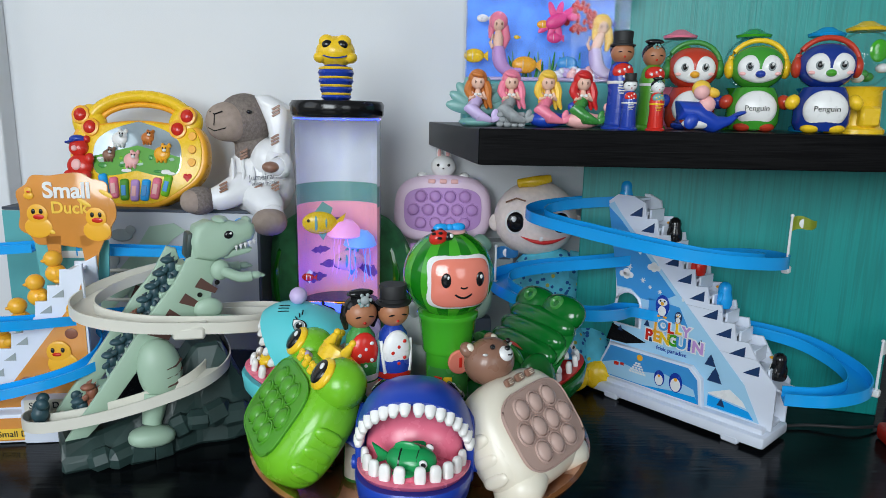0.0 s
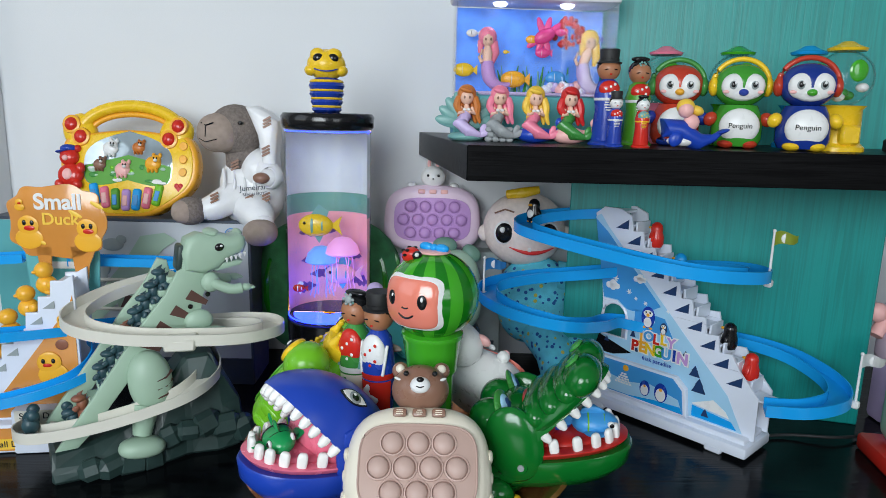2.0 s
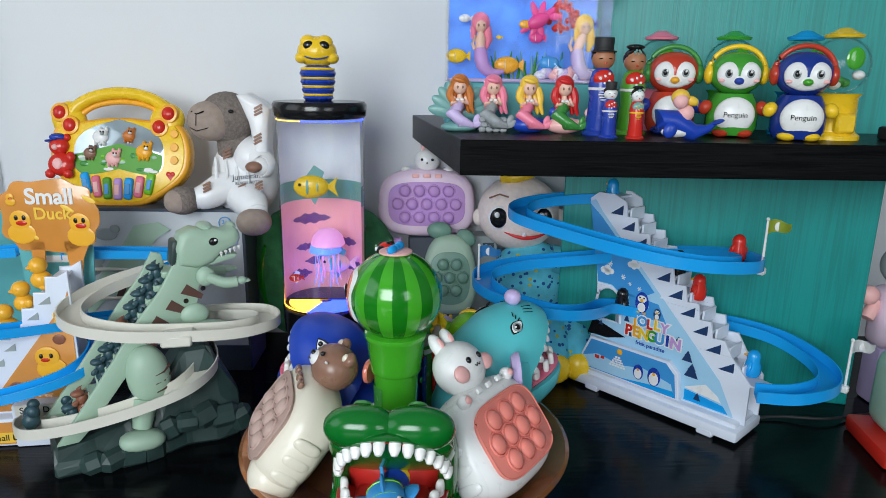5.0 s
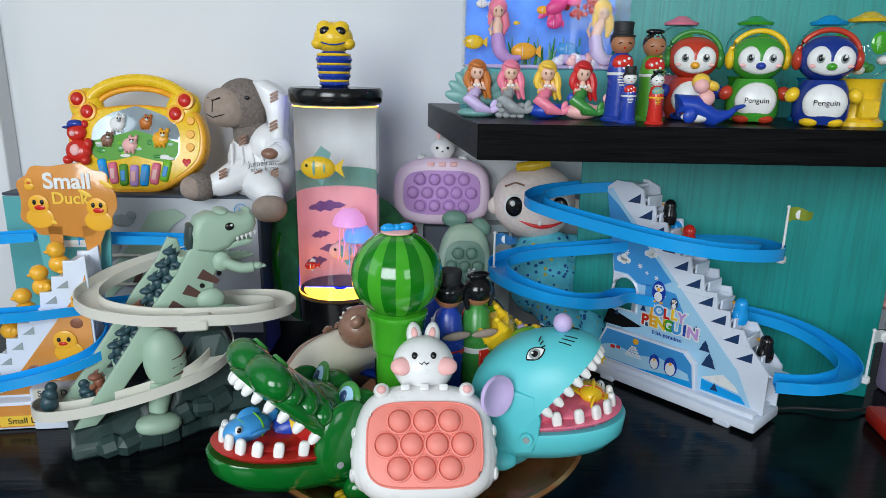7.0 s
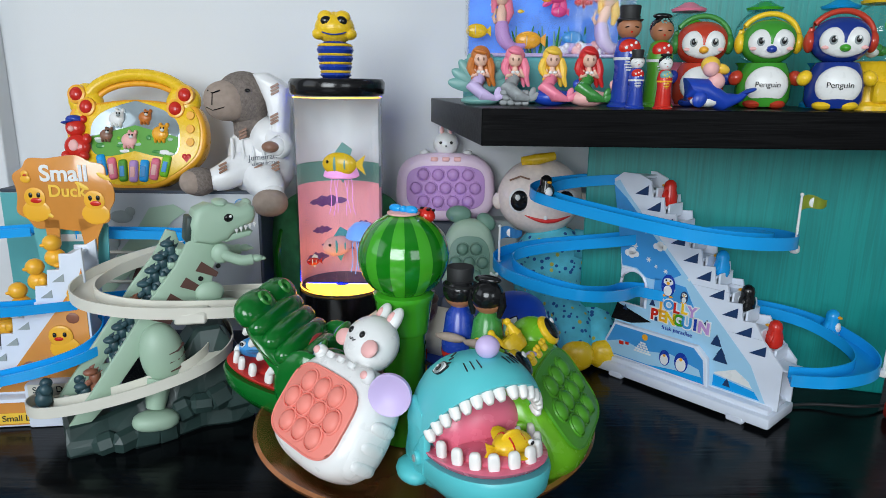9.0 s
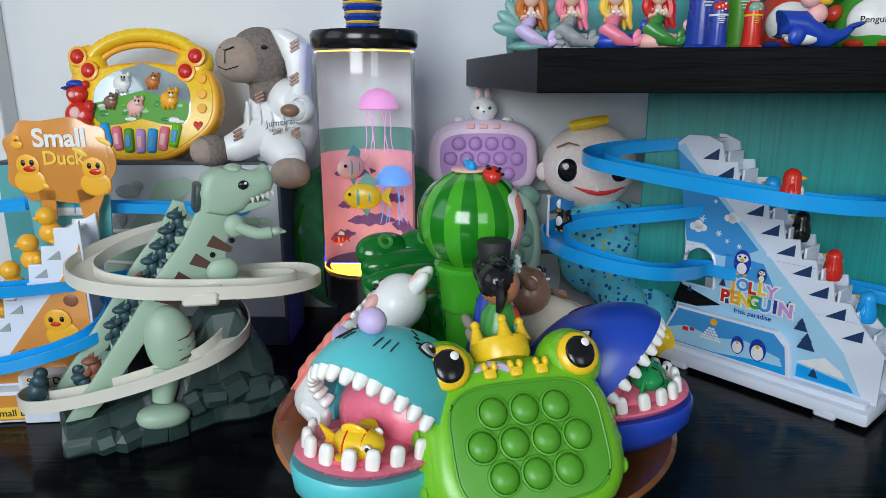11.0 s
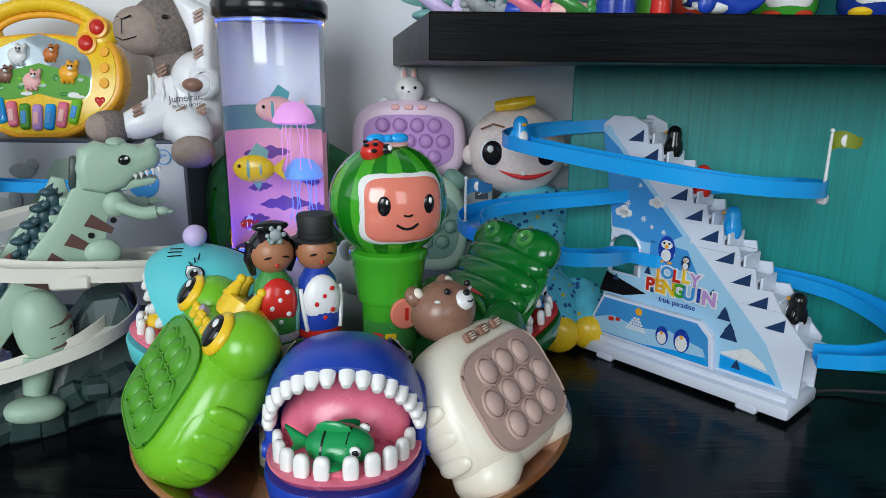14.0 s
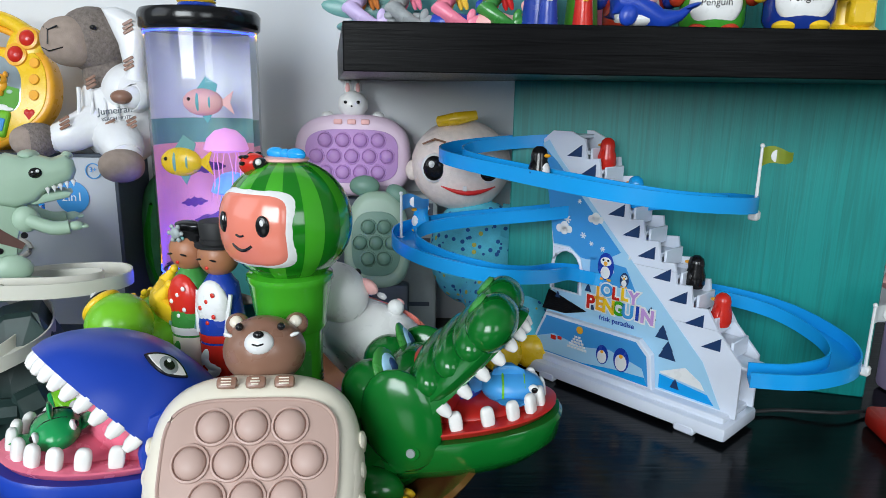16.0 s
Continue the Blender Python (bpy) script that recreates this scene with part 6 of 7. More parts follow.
penguin_bank(0.392, 1.095, "peng_r", "croc_lite", "croc_lite", "dress", "orange", "red penguin figure with green headphones", rz=-14)
penguin_bank(0.474, 1.052, "peng_g", "yellow", "yellow", "peng_r", "dress", "green penguin figure with yellow headphones", rz=-16)
penguin_bank(0.550, 1.00, "peng_b", "peng_r", "peng_r", "yellow", "mel_l", "blue penguin figure with orange headphones", rz=-18)
cbl = thing("white_cable", "white charging cable lying on the shelf", "cable")
part("lead", tube(smooth_path([(0.70, 0.985, 0.513), (0.735, 0.97, 0.514), (0.765, 0.955, 0.512), (0.775, 0.94, 0.50), (0.777, 0.933, 0.44), (0.775, 0.935, 0.36)], 6), 0.0025, 8), "white", cbl)
plug = thing("charger_block", "small dark charger block on the shelf", "charger", m=on_shelf(0.72, 1.02))
part("case", rbox(0.05, 0.03, 0.02, 0.004, 2, T(0, 0, 0.01)), "blackmat", plug)

# ---- toys at the end of the table ----
rt = thing("green_sweet_toy", "pale green toy with orange top on a red base", "toy", m=T(0.80, 0.985, 0, 0, 0, -8))
part("base", rbox(0.13, 0.14, 0.03, 0.008, 2, T(0, 0, 0.015)), "red", rt)
part("body", rbox(0.10, 0.10, 0.14, 0.028, 4, T(0.005, 0.01, 0.098)), "glassgreen", rt)
part("top", ball(0.046, 0.046, 0.03, T(0.01, 0.01, 0.172), e=0.8), "orange", rt)
part("window", rbox(0.05, 0.006, 0.04, 0.01, 2, T(0.005, -0.04, 0.10)), "rail", rt)
rp = thing("pink_robot_toy", "pink and grey plastic toy figure behind the board", "toy", m=T(0.88, 1.17, 0))
part("body", rbox(0.08, 0.06, 0.12, 0.02, 3, T(0, 0, 0.17)), "pinklilac", rp)
for s in (-1, 1):
    part("leg", rbox(0.032, 0.05, 0.115, 0.01, 2, T(s * 0.019, 0, 0.0575)), "lilac", rp)
part("head", ball(0.04, 0.035, 0.04, T(0, 0, 0.27)), "boxgrey", rp)
part("arm", joined(tube([(-0.04, 0, 0.2), (-0.06, -0.01, 0.17)], 0.012, 10), ball(0.018, 0.016, 0.018, T(-0.062, -0.01, 0.215), 12, 8)), "pinklight", rp)
pc = thing("black_cable", "thin black power lead on the table", "cable")
part("lead", tube(smooth_path([(0.56, 1.08, 0.004), (0.64, 1.09, 0.006), (0.72, 1.075, 0.01), (0.80, 1.10, 0.004), (0.9, 1.12, 0.004)], 6), 0.0028, 8), "blackmat", pc)


# ---- the turning bowl and its toys ----
BC, SPIN, SPIN0 = (-0.0227, 0.8634), -25.4, 1.6


def spun(t):
    return T(BC[0], BC[1], 0, 0, 0, SPIN0 + SPIN * t)


RIDERS = []


def rider(name, label, category, local, group=""):
    ob = thing(name, label, category, group, spun(0) @ local)
    RIDERS.append((ob, local))
    return ob


bowl = rider("copper_bowl", "wide lacquered copper-brown bowl turning on a black foot", "bowl", T())
part("dish", lathe([(0, 0.050), (0.12, 0.052), (0.17, 0.066), (0.206, 0.092), (0.224, 0.102), (0.229, 0.100), (0.227, 0.095), (0.208, 0.083), (0.172, 0.056), (0.12, 0.042), (0, 0.040)], 72), "copper", bowl)
part("foot", lathe([(0, 0.0), (0.10, 0.0), (0.105, 0.006), (0.09, 0.012), (0.085, 0.041), (0, 0.041)], 40), "black", bowl)


def at(phi, r=0.0, z=0.0, turn=0.0):
    """A place in the bowl: phi degrees round, facing outwards, turned by turn."""
    return T(r * math.cos(radians(phi)), r * math.sin(radians(phi)), z, 0, 0, phi + 90 + turn)


def pop_pad(name, label, local, body, inset, bub, w, h, rows, dx, dz, r, trim, size=1.13, fill=0.377):
    """A leaning hand-held game pad; its face's middle is at the origin."""
    ob = rider(name, label, "game pad", local @ T(0, 0, 0, -38) @ Matrix.Diagonal((size, size, size, 1)), "game pads in the bowl")
    th = 0.062
    pts = superpts(w / 2, h / 2, 0.68, 56, 0.93)
    part("shell", prism(pts, th, 0.024, T(0, 0.004, 0), 5), body, ob)
    part("inset", prism(superpts(w * fill, h * 0.335, 0.50, 44), 0.006, 0.0015, T(0, 0.001, -0.004)), inset, ob)
    bubbles(ob, rows, dx, dz, r, 0.0008, bub, -0.004)
    for s in (-1, 1):
        part("grip", ball(0.020, 0.027, 0.038, T(s * (w / 2 - 0.0205), 0.036, -0.010), 20, 14, 0.8), body, ob)
        for k in range(3):
            part("grip_pad", ball(0.004, 0.017, 0.0075, T(s * (w / 2 - 0.0035), 0.036, 0.012 - 0.021 * k), 12, 8, 0.8), trim, ob)
    part("inset_lip", tube([(x, 0.0015, z - 0.004) for x, z in superpts(w * fill * 1.01, h * 0.340, 0.50, 44)], 0.0012, 6, None, True), inset, ob)
    return ob


BW, BH = 0.154, 0.124
bear = pop_pad("bear_game_pad", "cream game pad with brown bear head and taupe bubbles", at(-36, 0.184, 0.168, -5), "cream", "taupe_deep", "taupe", BW, BH, [3, 4, 3], 0.0258, 0.0235, 0.0106, "cream")
for s in (-1, 1):
    part("grip_leg", ball(0.030, 0.030, 0.022, T(s * 0.042, 0.036, -0.047, 0, s * 22), 18, 12, 0.85), "cream", bear)
bh = part("bear_head", joined(ball(0.031, 0.028, 0.0265, T(0, 0.030, 0.082)), ball(0.0092, 0.007, 0.0092, T(-0.0225, 0.032, 0.1035), 14, 10), ball(0.0092, 0.007, 0.0092, T(0.0225, 0.032, 0.1035), 14, 10)), "brown", bear, "glossy brown bear head")
part("snout", ball(0.011, 0.007, 0.009, T(0, 0.005, 0.080), 14, 10), "white", bh)
part("nose", joined(ball(0.004, 0.003, 0.003, T(0, -0.0015, 0.084), 10, 6), tube([(-0.004, -0.001, 0.077), (0, -0.0018, 0.0755), (0.004, -0.001, 0.077)], 0.0007, 6)), "black", bh)
for s in (-1, 1):
    part("eye", ball(0.003, 0.003, 0.003, T(s * 0.015, 0.004, 0.092), 8, 6), "black", bh)
    part("cheek_mark", ball(0.004, 0.002, 0.0015, T(s * 0.024, 0.011, 0.088, 0, -s * 20), 8, 6), "white", bh)
for s in (-1, 1):
    part("ear_patch", ball(0.005, 0.003, 0.005, T(s * 0.0225, 0.0258, 0.1035), 10, 6), "cream", bh)
for x in (-0.020, 0, 0.020):
    b = part("mode_button", rbox(0.0145, 0.006, 0.009, 0.0028, 2, T(x, 0.003, 0.0505)), "brown", bear)
    part("button_mark", joined(*[rbox(0.007 - 0.002 * abs(k) * (x == 0), 0.0008, 0.0009, 0.0002, 1, T(x, -0.0004, 0.0505 + 0.002 * k)) for k in (-1, 0, 1)]), "cream", b)

rab = pop_pad("rabbit_game_pad", "white game pad with bunny head and coral bubbles", at(89, 0.174, 0.170), "white", "pinkpop", "pinkpop", BW, BH, [3, 4, 3], 0.0258, 0.0232, 0.0112, "white")
bh = part("bunny_head", joined(ball(0.034, 0.028, 0.032, T(0, 0.030, 0.085)), ball(0.009, 0.008, 0.017, T(-0.010, 0.034, 0.118, 0, -6), 12, 10), ball(0.009, 0.008, 0.017, T(0.010, 0.034, 0.118, 0, 6), 12, 10)), "white", rab, "glossy white bunny head")
for s in (-1, 1):
    part("cheek", ball(0.012, 0.006, 0.010, T(s * 0.024, 0.010, 0.078), 14, 8), "pinklight", bh)
for s in (-1, 1):
    part("eye", ball(0.0034, 0.003, 0.004, T(s * 0.010, 0.0035, 0.088), 10, 6), "black", bh)
part("mouth", joined(tube([(-0.005, 0.0025, 0.080), (-0.0025, 0.002, 0.078), (0, 0.0025, 0.081), (0.0025, 0.002, 0.078), (0.005, 0.0025, 0.080)], 0.0007, 6)), "black", bh)
for s in (-1, 1):
    pw = part("paw", ball(0.0085, 0.008, 0.008, T(s * 0.045, 0.009, 0.052, 0, s * 20), 14, 10), "white", rab)
    part("paw_pad", ball(0.005, 0.0025, 0.0045, T(s * 0.045, 0.0018, 0.0518), 10, 6), "pinklight", pw)
    part("ear_clip", ball(0.004, 0.003, 0.008, T(s * 0.010, 0.0275, 0.119, 0, s * 6), 8, 6), "pinklight", bh)
for x in (-0.020, 0, 0.020):
    part("mode_button", rbox(0.010, 0.005, 0.007, 0.002, 2, T(x, 0.003, 0.054)), "white", rab)

frg = pop_pad("frog_game_pad", "lime green frog game pad with yellow crown and eyes", at(202, 0.196, 0.174, 2), "frog", "frogpop", "frogpop", BW + 0.020, BH + 0.012, [3, 4, 3], 0.0262, 0.0245, 0.0112, "frog", 1.13, 0.355)
for s in (-1, 1):
    eb = part("eye_bulge", ball(0.029, 0.028, 0.028, T(s * 0.056, 0.026, 0.060), 20, 14), "frog", frg)
    part("eye_ring", ball(0.0185, 0.007, 0.0185, T(s * 0.056, 0.002, 0.060), 24, 12), "yellow", eb)
    part("eye", ball(0.0128, 0.004, 0.0138, T(s * 0.056, -0.0032, 0.060), 20, 10), "black", eb)
    part("eye_glint", ball(0.0038, 0.0016, 0.0038, T(s * 0.056 + 0.005, -0.0064, 0.067), 10, 6), "white", eb)
crown = part("crown", joined(lathe([(0.0, 0.060), (0.024, 0.060), (0.026, 0.066), (0.0255, 0.078), (0.022, 0.080), (0.0, 0.078)], 24, T(0, 0.034, 0.006)), *[joined(lathe([(0.0075, 0), (0.005, 0.008), (0.0035, 0.014), (0.0, 0.015)], 10, T(0.021 * math.cos(a), 0.034 + 0.021 * math.sin(a), 0.082)), ball(0.0042, 0.0042, 0.0042, T(0.021 * math.cos(a), 0.034 + 0.021 * math.sin(a), 0.099), 10, 8)) for a in [radians(-90 + 72 * k) for k in range(5)]]), "yellow", frg, "yellow plastic crown")
for x in (-0.022, 0, 0.022):
    part("mode_button", joined(rbox(0.011, 0.006, 0.009, 0.003, 2, T(x, 0.003, 0.051)), ball(0.003, 0.003, 0.004, T(x - 0.004, 0.002, 0.057), 8, 6), ball(0.003, 0.003, 0.004, T(x + 0.004, 0.002, 0.057), 8, 6)), "yellow", frg)


def u_ring(a, b, n=28, e=0.85, back=0.0):
    """A U outline from the hinge side round the front (-y)."""
    out = []
    for i in range(n + 1):
        t = math.pi + math.pi * i / n
        c, s = math.cos(t), math.sin(t)
        out.append((a * math.copysign(abs(c) ** e, c), b * math.copysign(abs(s) ** e, s) + back))
    return out


def jaw_low(a, b, h, m, rim_up=0.0):
    """The lower jaw: a U-shaped tub with a flat closed top."""
    bm = bmesh.new()
    rings = []
    for f, z in ((0.55, -h), (0.80, -h * 0.9), (0.95, -h * 0.55), (1.0, -h * 0.1), (0.985, 0.0)):
        ring = u_ring(a * f, b * f)
        ring = [(a * f, 0.02)] and [(-a * f, 0.03)] + ring + [(a * f, 0.03)]
        rings.append([bm.verts.new((x, y, z)) for x, y in ring])
    for p, q in zip(rings, rings[1:]):
        for i in range(len(p)):
            bm.faces.new((p[i], p[(i + 1) % len(p)], q[(i + 1) % len(p)], q[i]))
    bm.faces.new(rings[0]), bm.faces.new(rings[-1])
    return moved(bm, m)


def dome_shell(a, b, h, m, th=0.005, n=30, rows=9, e=0.9, snout=0.0, flat=0.0):
    """A hollow half-dome, open below and behind the hinge line: the upper jaw."""
    bm = bmesh.new()

    def sheet(k):
        grid = []
        for j in range(rows + 1):
            v = (math.pi / 2) * j / rows
            row = []
            for i in range(n + 1):
                t = math.pi * 0.86 + math.pi * 1.28 * i / n
                c, s = math.cos(t), math.sin(t)
                rr = max(0.0, math.cos(v)) ** (0.7)
                x = (a - k) * rr * math.copysign(abs(c) ** e, c)
                y = (b - k) * rr * math.copysign(abs(s) ** e, s)
                z = (h - k) * math.sin(v) * (1 + snout * max(0, -y) / b) - flat * (y / b) ** 2 * h * math.sin(v)
                row.append(bm.verts.new((x, y, z)))
            grid.append(row)
        return grid

    go, gi = sheet(0.0), sheet(th)
    for j in range(rows):
        for i in range(n):
            bm.faces.new((go[j][i], go[j][i + 1], go[j + 1][i + 1], go[j + 1][i]))
            bm.faces.new((gi[j][i + 1], gi[j][i], gi[j + 1][i], gi[j + 1][i + 1]))
    for i in range(n):
        bm.faces.new((go[0][i + 1], go[0][i], gi[0][i], gi[0][i + 1]))
    for j in range(rows):
        bm.faces.new((go[j][0], go[j + 1][0], gi[j + 1][0], gi[j][0]))
        bm.faces.new((go[j + 1][n], go[j][n], gi[j][n], gi[j + 1][n]))
    bmesh.ops.remove_doubles(bm, verts=bm.verts[:], dist=1e-5)
    return moved(bm, m)


def tooth_mesh(w, h):
    return ball(w / 2, w * 0.36, h * 0.62, T(0, 0, h * 0.42), 16, 12, 0.66)


def dome_frame(a, b, h, t, v, flat=0.35, e=0.9):
    """A frame on the upper jaw's skin: x along it, z up it, y inwards."""
    def q(t, v):
        c, s = math.cos(t), math.sin(t)
        rr = max(0.0, math.cos(v)) ** 0.7
        y = b * rr * math.copysign(abs(s) ** e, s)
        return Vector((a * rr * math.copysign(abs(c) ** e, c), y, h * math.sin(v) * (1 - flat * (y / b) ** 2)))

    p = q(t, v)
    x = (q(t + 0.02, v) - q(t - 0.02, v)).normalized()
    z = q(t, v + 0.02) - q(t, v - 0.02)
    z = (z - x * z.dot(x)).normalized()
    y = z.cross(x)
    return Matrix(((x.x, y.x, z.x, p.x), (x.y, y.y, z.y, p.y), (x.z, y.z, z.z, p.z), (0, 0, 0, 1)))


def almond(w, h, tip=0.0, n=12):
    """An eye's outline (x, z), pointed at both ends."""
    up = [(-w + 2 * w * i / n, h * math.sin(math.pi * i / n) ** 0.8 + tip * (i / n - 0.5)) for i in range(n + 1)]
    return up + [(x, -0.72 * h * math.sin(math.pi * i / n) ** 0.9 + tip * (i / n - 0.5)) for i, (x, z) in list(enumerate(up))[n - 1:0:-1]]


def side_eye(dome, m, s, w, h, lashes=0):
    """A printed almond eye on the upper jaw's side."""
    out = part("eye_outline", prism(almond(w * 1.14, h * 1.22, s * 0.004), 0.003, 0.0005, m @ T(0, -0.0016, 0), 1), "black", dome)
    part("eye_white", prism(almond(w, h, s * 0.0035), 0.002, 0.0004, m @ T(0, -0.0022, 0), 1), "white", out)
    part("iris", disc(h * 0.86, 0.0016, m @ T(s * w * 0.05, -0.0012, h * 0.06) @ FRONT, 18), "boxgrey", out)
    part("pupil", disc(h * 0.52, 0.0022, m @ T(s * w * 0.05, -0.0014, h * 0.06) @ FRONT, 14), "black", out)
    part("eye_glint", disc(h * 0.2, 0.0028, m @ T(s * w * 0.05 - h * 0.2, -0.0014, h * 0.36) @ FRONT, 8), "white", out)
    for k in range(lashes):
        part("eyelash", tube([m @ Vector((-s * w * (0.9 + 0.1 * k), -0.0012, h * (0.3 + 0.5 * k))), m @ Vector((-s * w * (1.35 + 0.15 * k), -0.0008, h * (0.2 + 0.8 * k)))], 0.0009, 5), "black", out)


def chomper(name, label, local, c, gum, a, b, open_deg, dome_h, n_low, n_up, hinge_z, palate=None):
    """A biting toy; origin on the bowl's axis, hinge line at y = HY, mouth towards -y."""
    ob = rider(name, label, "biting toy", local, "biting toys in the bowl")
    HY = -0.138
    low = T(0, HY, hinge_z, -10)
    part("lower_jaw", jaw_low(a, b, 0.042, low @ T(0, 0, -0.010)), c, ob)
    part("gum", jaw_low(a * 0.97, b * 0.97, 0.012, low @ T(0, 0, -0.001)), gum, ob)
    part("tongue", ball(a * 0.62, b * 0.56, 0.010, low @ T(0, -b * 0.30, 0.000), 22, 12), gum, ob)
    part("throat", ball(a * 0.84, 0.030, 0.044, low @ T(0, -0.010, 0.016), 22, 14), gum, ob)
    part("nape", ball(a * 0.98, 0.034, 0.052, T(0, HY + 0.020, hinge_z + 0.006, 14), 24, 14, 0.85), c, ob)
    for i in range(n_low):
        f = (i + 0.5) / n_low
        t = math.pi * 1.05 + math.pi * 0.90 * f
        x, y = a * 0.84 * math.copysign(abs(math.cos(t)) ** 0.85, math.cos(t)), -b * 0.87 * abs(math.sin(t)) ** 0.85
        part("tooth", tooth_mesh(0.0128, 0.0168), "teeth", ob).matrix_basis = low @ T(x, y, -0.001, 0, 0, math.degrees(t) + 90)
    up = T(0, HY, hinge_z + 0.004, -open_deg)
    dome = part("upper_jaw", dome_shell(a * 1.03, b * 1.06, dome_h, up, snout=0.0, flat=0.35), c, ob)
    part("palate", dome_shell(a * 0.97, b * 1.0, dome_h * 0.86, up, 0.002, 24, 6, 0.9, 0.0, 0.35), palate or c, dome)
    for i in range(n_up):
        f = (i + 0.5) / n_up
        t = math.pi * 1.05 + math.pi * 0.90 * f
        x, y = a * 0.955 * math.copysign(abs(math.cos(t)) ** 0.9, math.cos(t)), -b * 0.98 * abs(math.sin(t)) ** 0.9
        part("upper_tooth", lathe([(0, -0.0112), (0.0034, -0.0100), (0.0060, -0.0045), (0.0066, 0.003), (0, 0.004)], 12), "teeth", dome).matrix_basis = up @ T(x, y, -0.002, 0, 0, math.degrees(t) + 90)
    for s in (-1, 1):
        part("cheek", joined(prism([(-0.010, -0.030), (-0.016, -0.012), (-0.018, 0.014), (-0.008, 0.044), (0.026, 0.050), (0.040, 0.020), (0.030, -0.022), (0.012, -0.038)], 0.010, 0.004, T(s * (a * 1.03 - 0.006), HY, hinge_z, 0, 0, 90) @ T(0, -0.005, 0), 2)), c, ob)
        bolt = part("hinge_bolt", disc(0.0085, 0.006, T(s * (a * 1.03 - 0.002), HY - 0.002, hinge_z - 0.012, 0, s * 90), 18), c, ob)
        part("screw", disc(0.0045, 0.0075, T(s * (a * 1.03 - 0.002), HY - 0.002, hinge_z - 0.012, 0, s * 90), 12), "boxgrey", bolt)
    part("rump", ball(a * 0.95, 0.056, 0.048, T(0, HY + 0.045, hinge_z - 0.038), e=0.9), c, ob)
    return ob, up, low, dome


# shark
SA, SB, SH = 0.068, 0.108, 0.078
shk, up, low, dome = chomper("shark_biting_toy", "blue shark biting toy with open mouth and green fish", at(-93) @ T(0, 0.004, 0), "blue", "pink", SA, SB, 53, SH, 10, 16, 0.136)
for s in (-1, 1):
    side_eye(dome, up @ dome_frame(SA * 1.03, SB * 1.06, SH, math.pi * (1.5 + s * 0.33), 0.86), s, 0.018, 0.010)
    part("side_fin", ball(0.036, 0.020, 0.007, T(s * 0.085, -0.085, 0.135, 0, -s * 30, s * 30), 14, 8), "blue", shk)
part("tail_fin", joined(ball(0.030, 0.020, 0.008, T(-0.026, -0.045, 0.128, 20, 20, 30), 14, 8), ball(0.030, 0.020, 0.008, T(0.026, -0.045, 0.128, 20, -20, -30), 14, 8)), "blue", shk)


def mouth_fish(name, label, c, mark, chomp_local, m, s=1.0):
    ob = rider(name, label, "toy fish", chomp_local @ m, "small fish in the mouths")
    part("body", ball(0.030 * s, 0.021 * s, 0.016 * s, T(0, 0, 0.014 * s), 20, 12), c, ob)
    part("tail", prism([(0.022 * s, 0.014 * s), (0.046 * s, 0.030 * s), (0.040 * s, 0.012 * s), (0.046 * s, 0.0)], 0.004 * s, 0.001, T(0, -0.002 * s, 0)), c, ob)
    part("fin", joined(ball(0.014 * s, 0.016 * s, 0.003 * s, T(0.002, 0.022 * s, 0.012 * s, 20), 10, 6), ball(0.014 * s, 0.016 * s, 0.003 * s, T(0.002, -0.022 * s, 0.012 * s, -20), 10, 6), ball(0.016 * s, 0.003, 0.010 * s, T(0.004 * s, 0, 0.028 * s), 10, 6)), c, ob)
    part("marking", joined(ball(0.003 * s, 0.0215 * s, 0.0165 * s, T(0.010 * s, 0, 0.014 * s), 10, 10), ball(0.0025 * s, 0.020 * s, 0.0155 * s, T(-0.010 * s, 0, 0.014 * s), 10, 10)), mark, ob)
    for k in (-1, 1):
        ey = part("eye", ball(0.005 * s, 0.003 * s, 0.005 * s, T(-0.018 * s, k * 0.0145 * s, 0.021 * s), 10, 8), "white", ob)
        part("pupil", ball(0.003 * s, 0.002 * s, 0.003 * s, T(-0.019 * s, k * 0.0172 * s, 0.0215 * s), 8, 6), "black", ey)
    return ob


mouth_fish("green_fish", "green rubber fish lying in the shark's mouth", "fishgreen", "black", at(-93), T(0.0, -0.192, 0.148, -10, 0, 168), 0.95)

# mouse
MA, MB, MH = 0.067, 0.116, 0.088
mse, up, low, dome = chomper("mouse_biting_toy", "turquoise mouse biting toy with lilac ears", at(159) @ T(0, -0.022, 0), "turq", "pink", MA, MB, 50, MH, 9, 16, 0.150)
for s in (-1, 1):
    er = part("ear", lathe([(0, -0.004), (0.020, -0.003), (0.026, 0.004), (0.0255, 0.009), (0.023, 0.009), (0.016, 0.003), (0, 0.001)], 28, T(s * 0.086, -0.100, 0.200, 84, 0, s * 34) @ Matrix.Scale(0.98, 4)), "lilac", mse, "round lilac ear")
    side_eye(dome, up @ dome_frame(MA * 1.03, MB * 1.06, MH, math.pi * (1.5 + s * 0.27), 0.74), s, 0.012, 0.0085, 3)
    part("whisker", joined(*[tube([up @ dome_frame(MA * 1.034, MB * 1.064, MH * 1.006, math.pi * (1.5 + s * (0.07 + 0.035 * k)), 0.66 - 0.05 * j).translation for j in range(5)], 0.0007, 5) for k in range(3)]), "black", dome)
    part("paw", ball(0.020, 0.028, 0.014, T(s * 0.060, -0.100, 0.098), 14, 8), "turq", mse)
part("nose", ball(0.0135, 0.0125, 0.0125, up @ T(0, -0.108, 0.052), 16, 10), "lilac", dome, "lilac button nose")
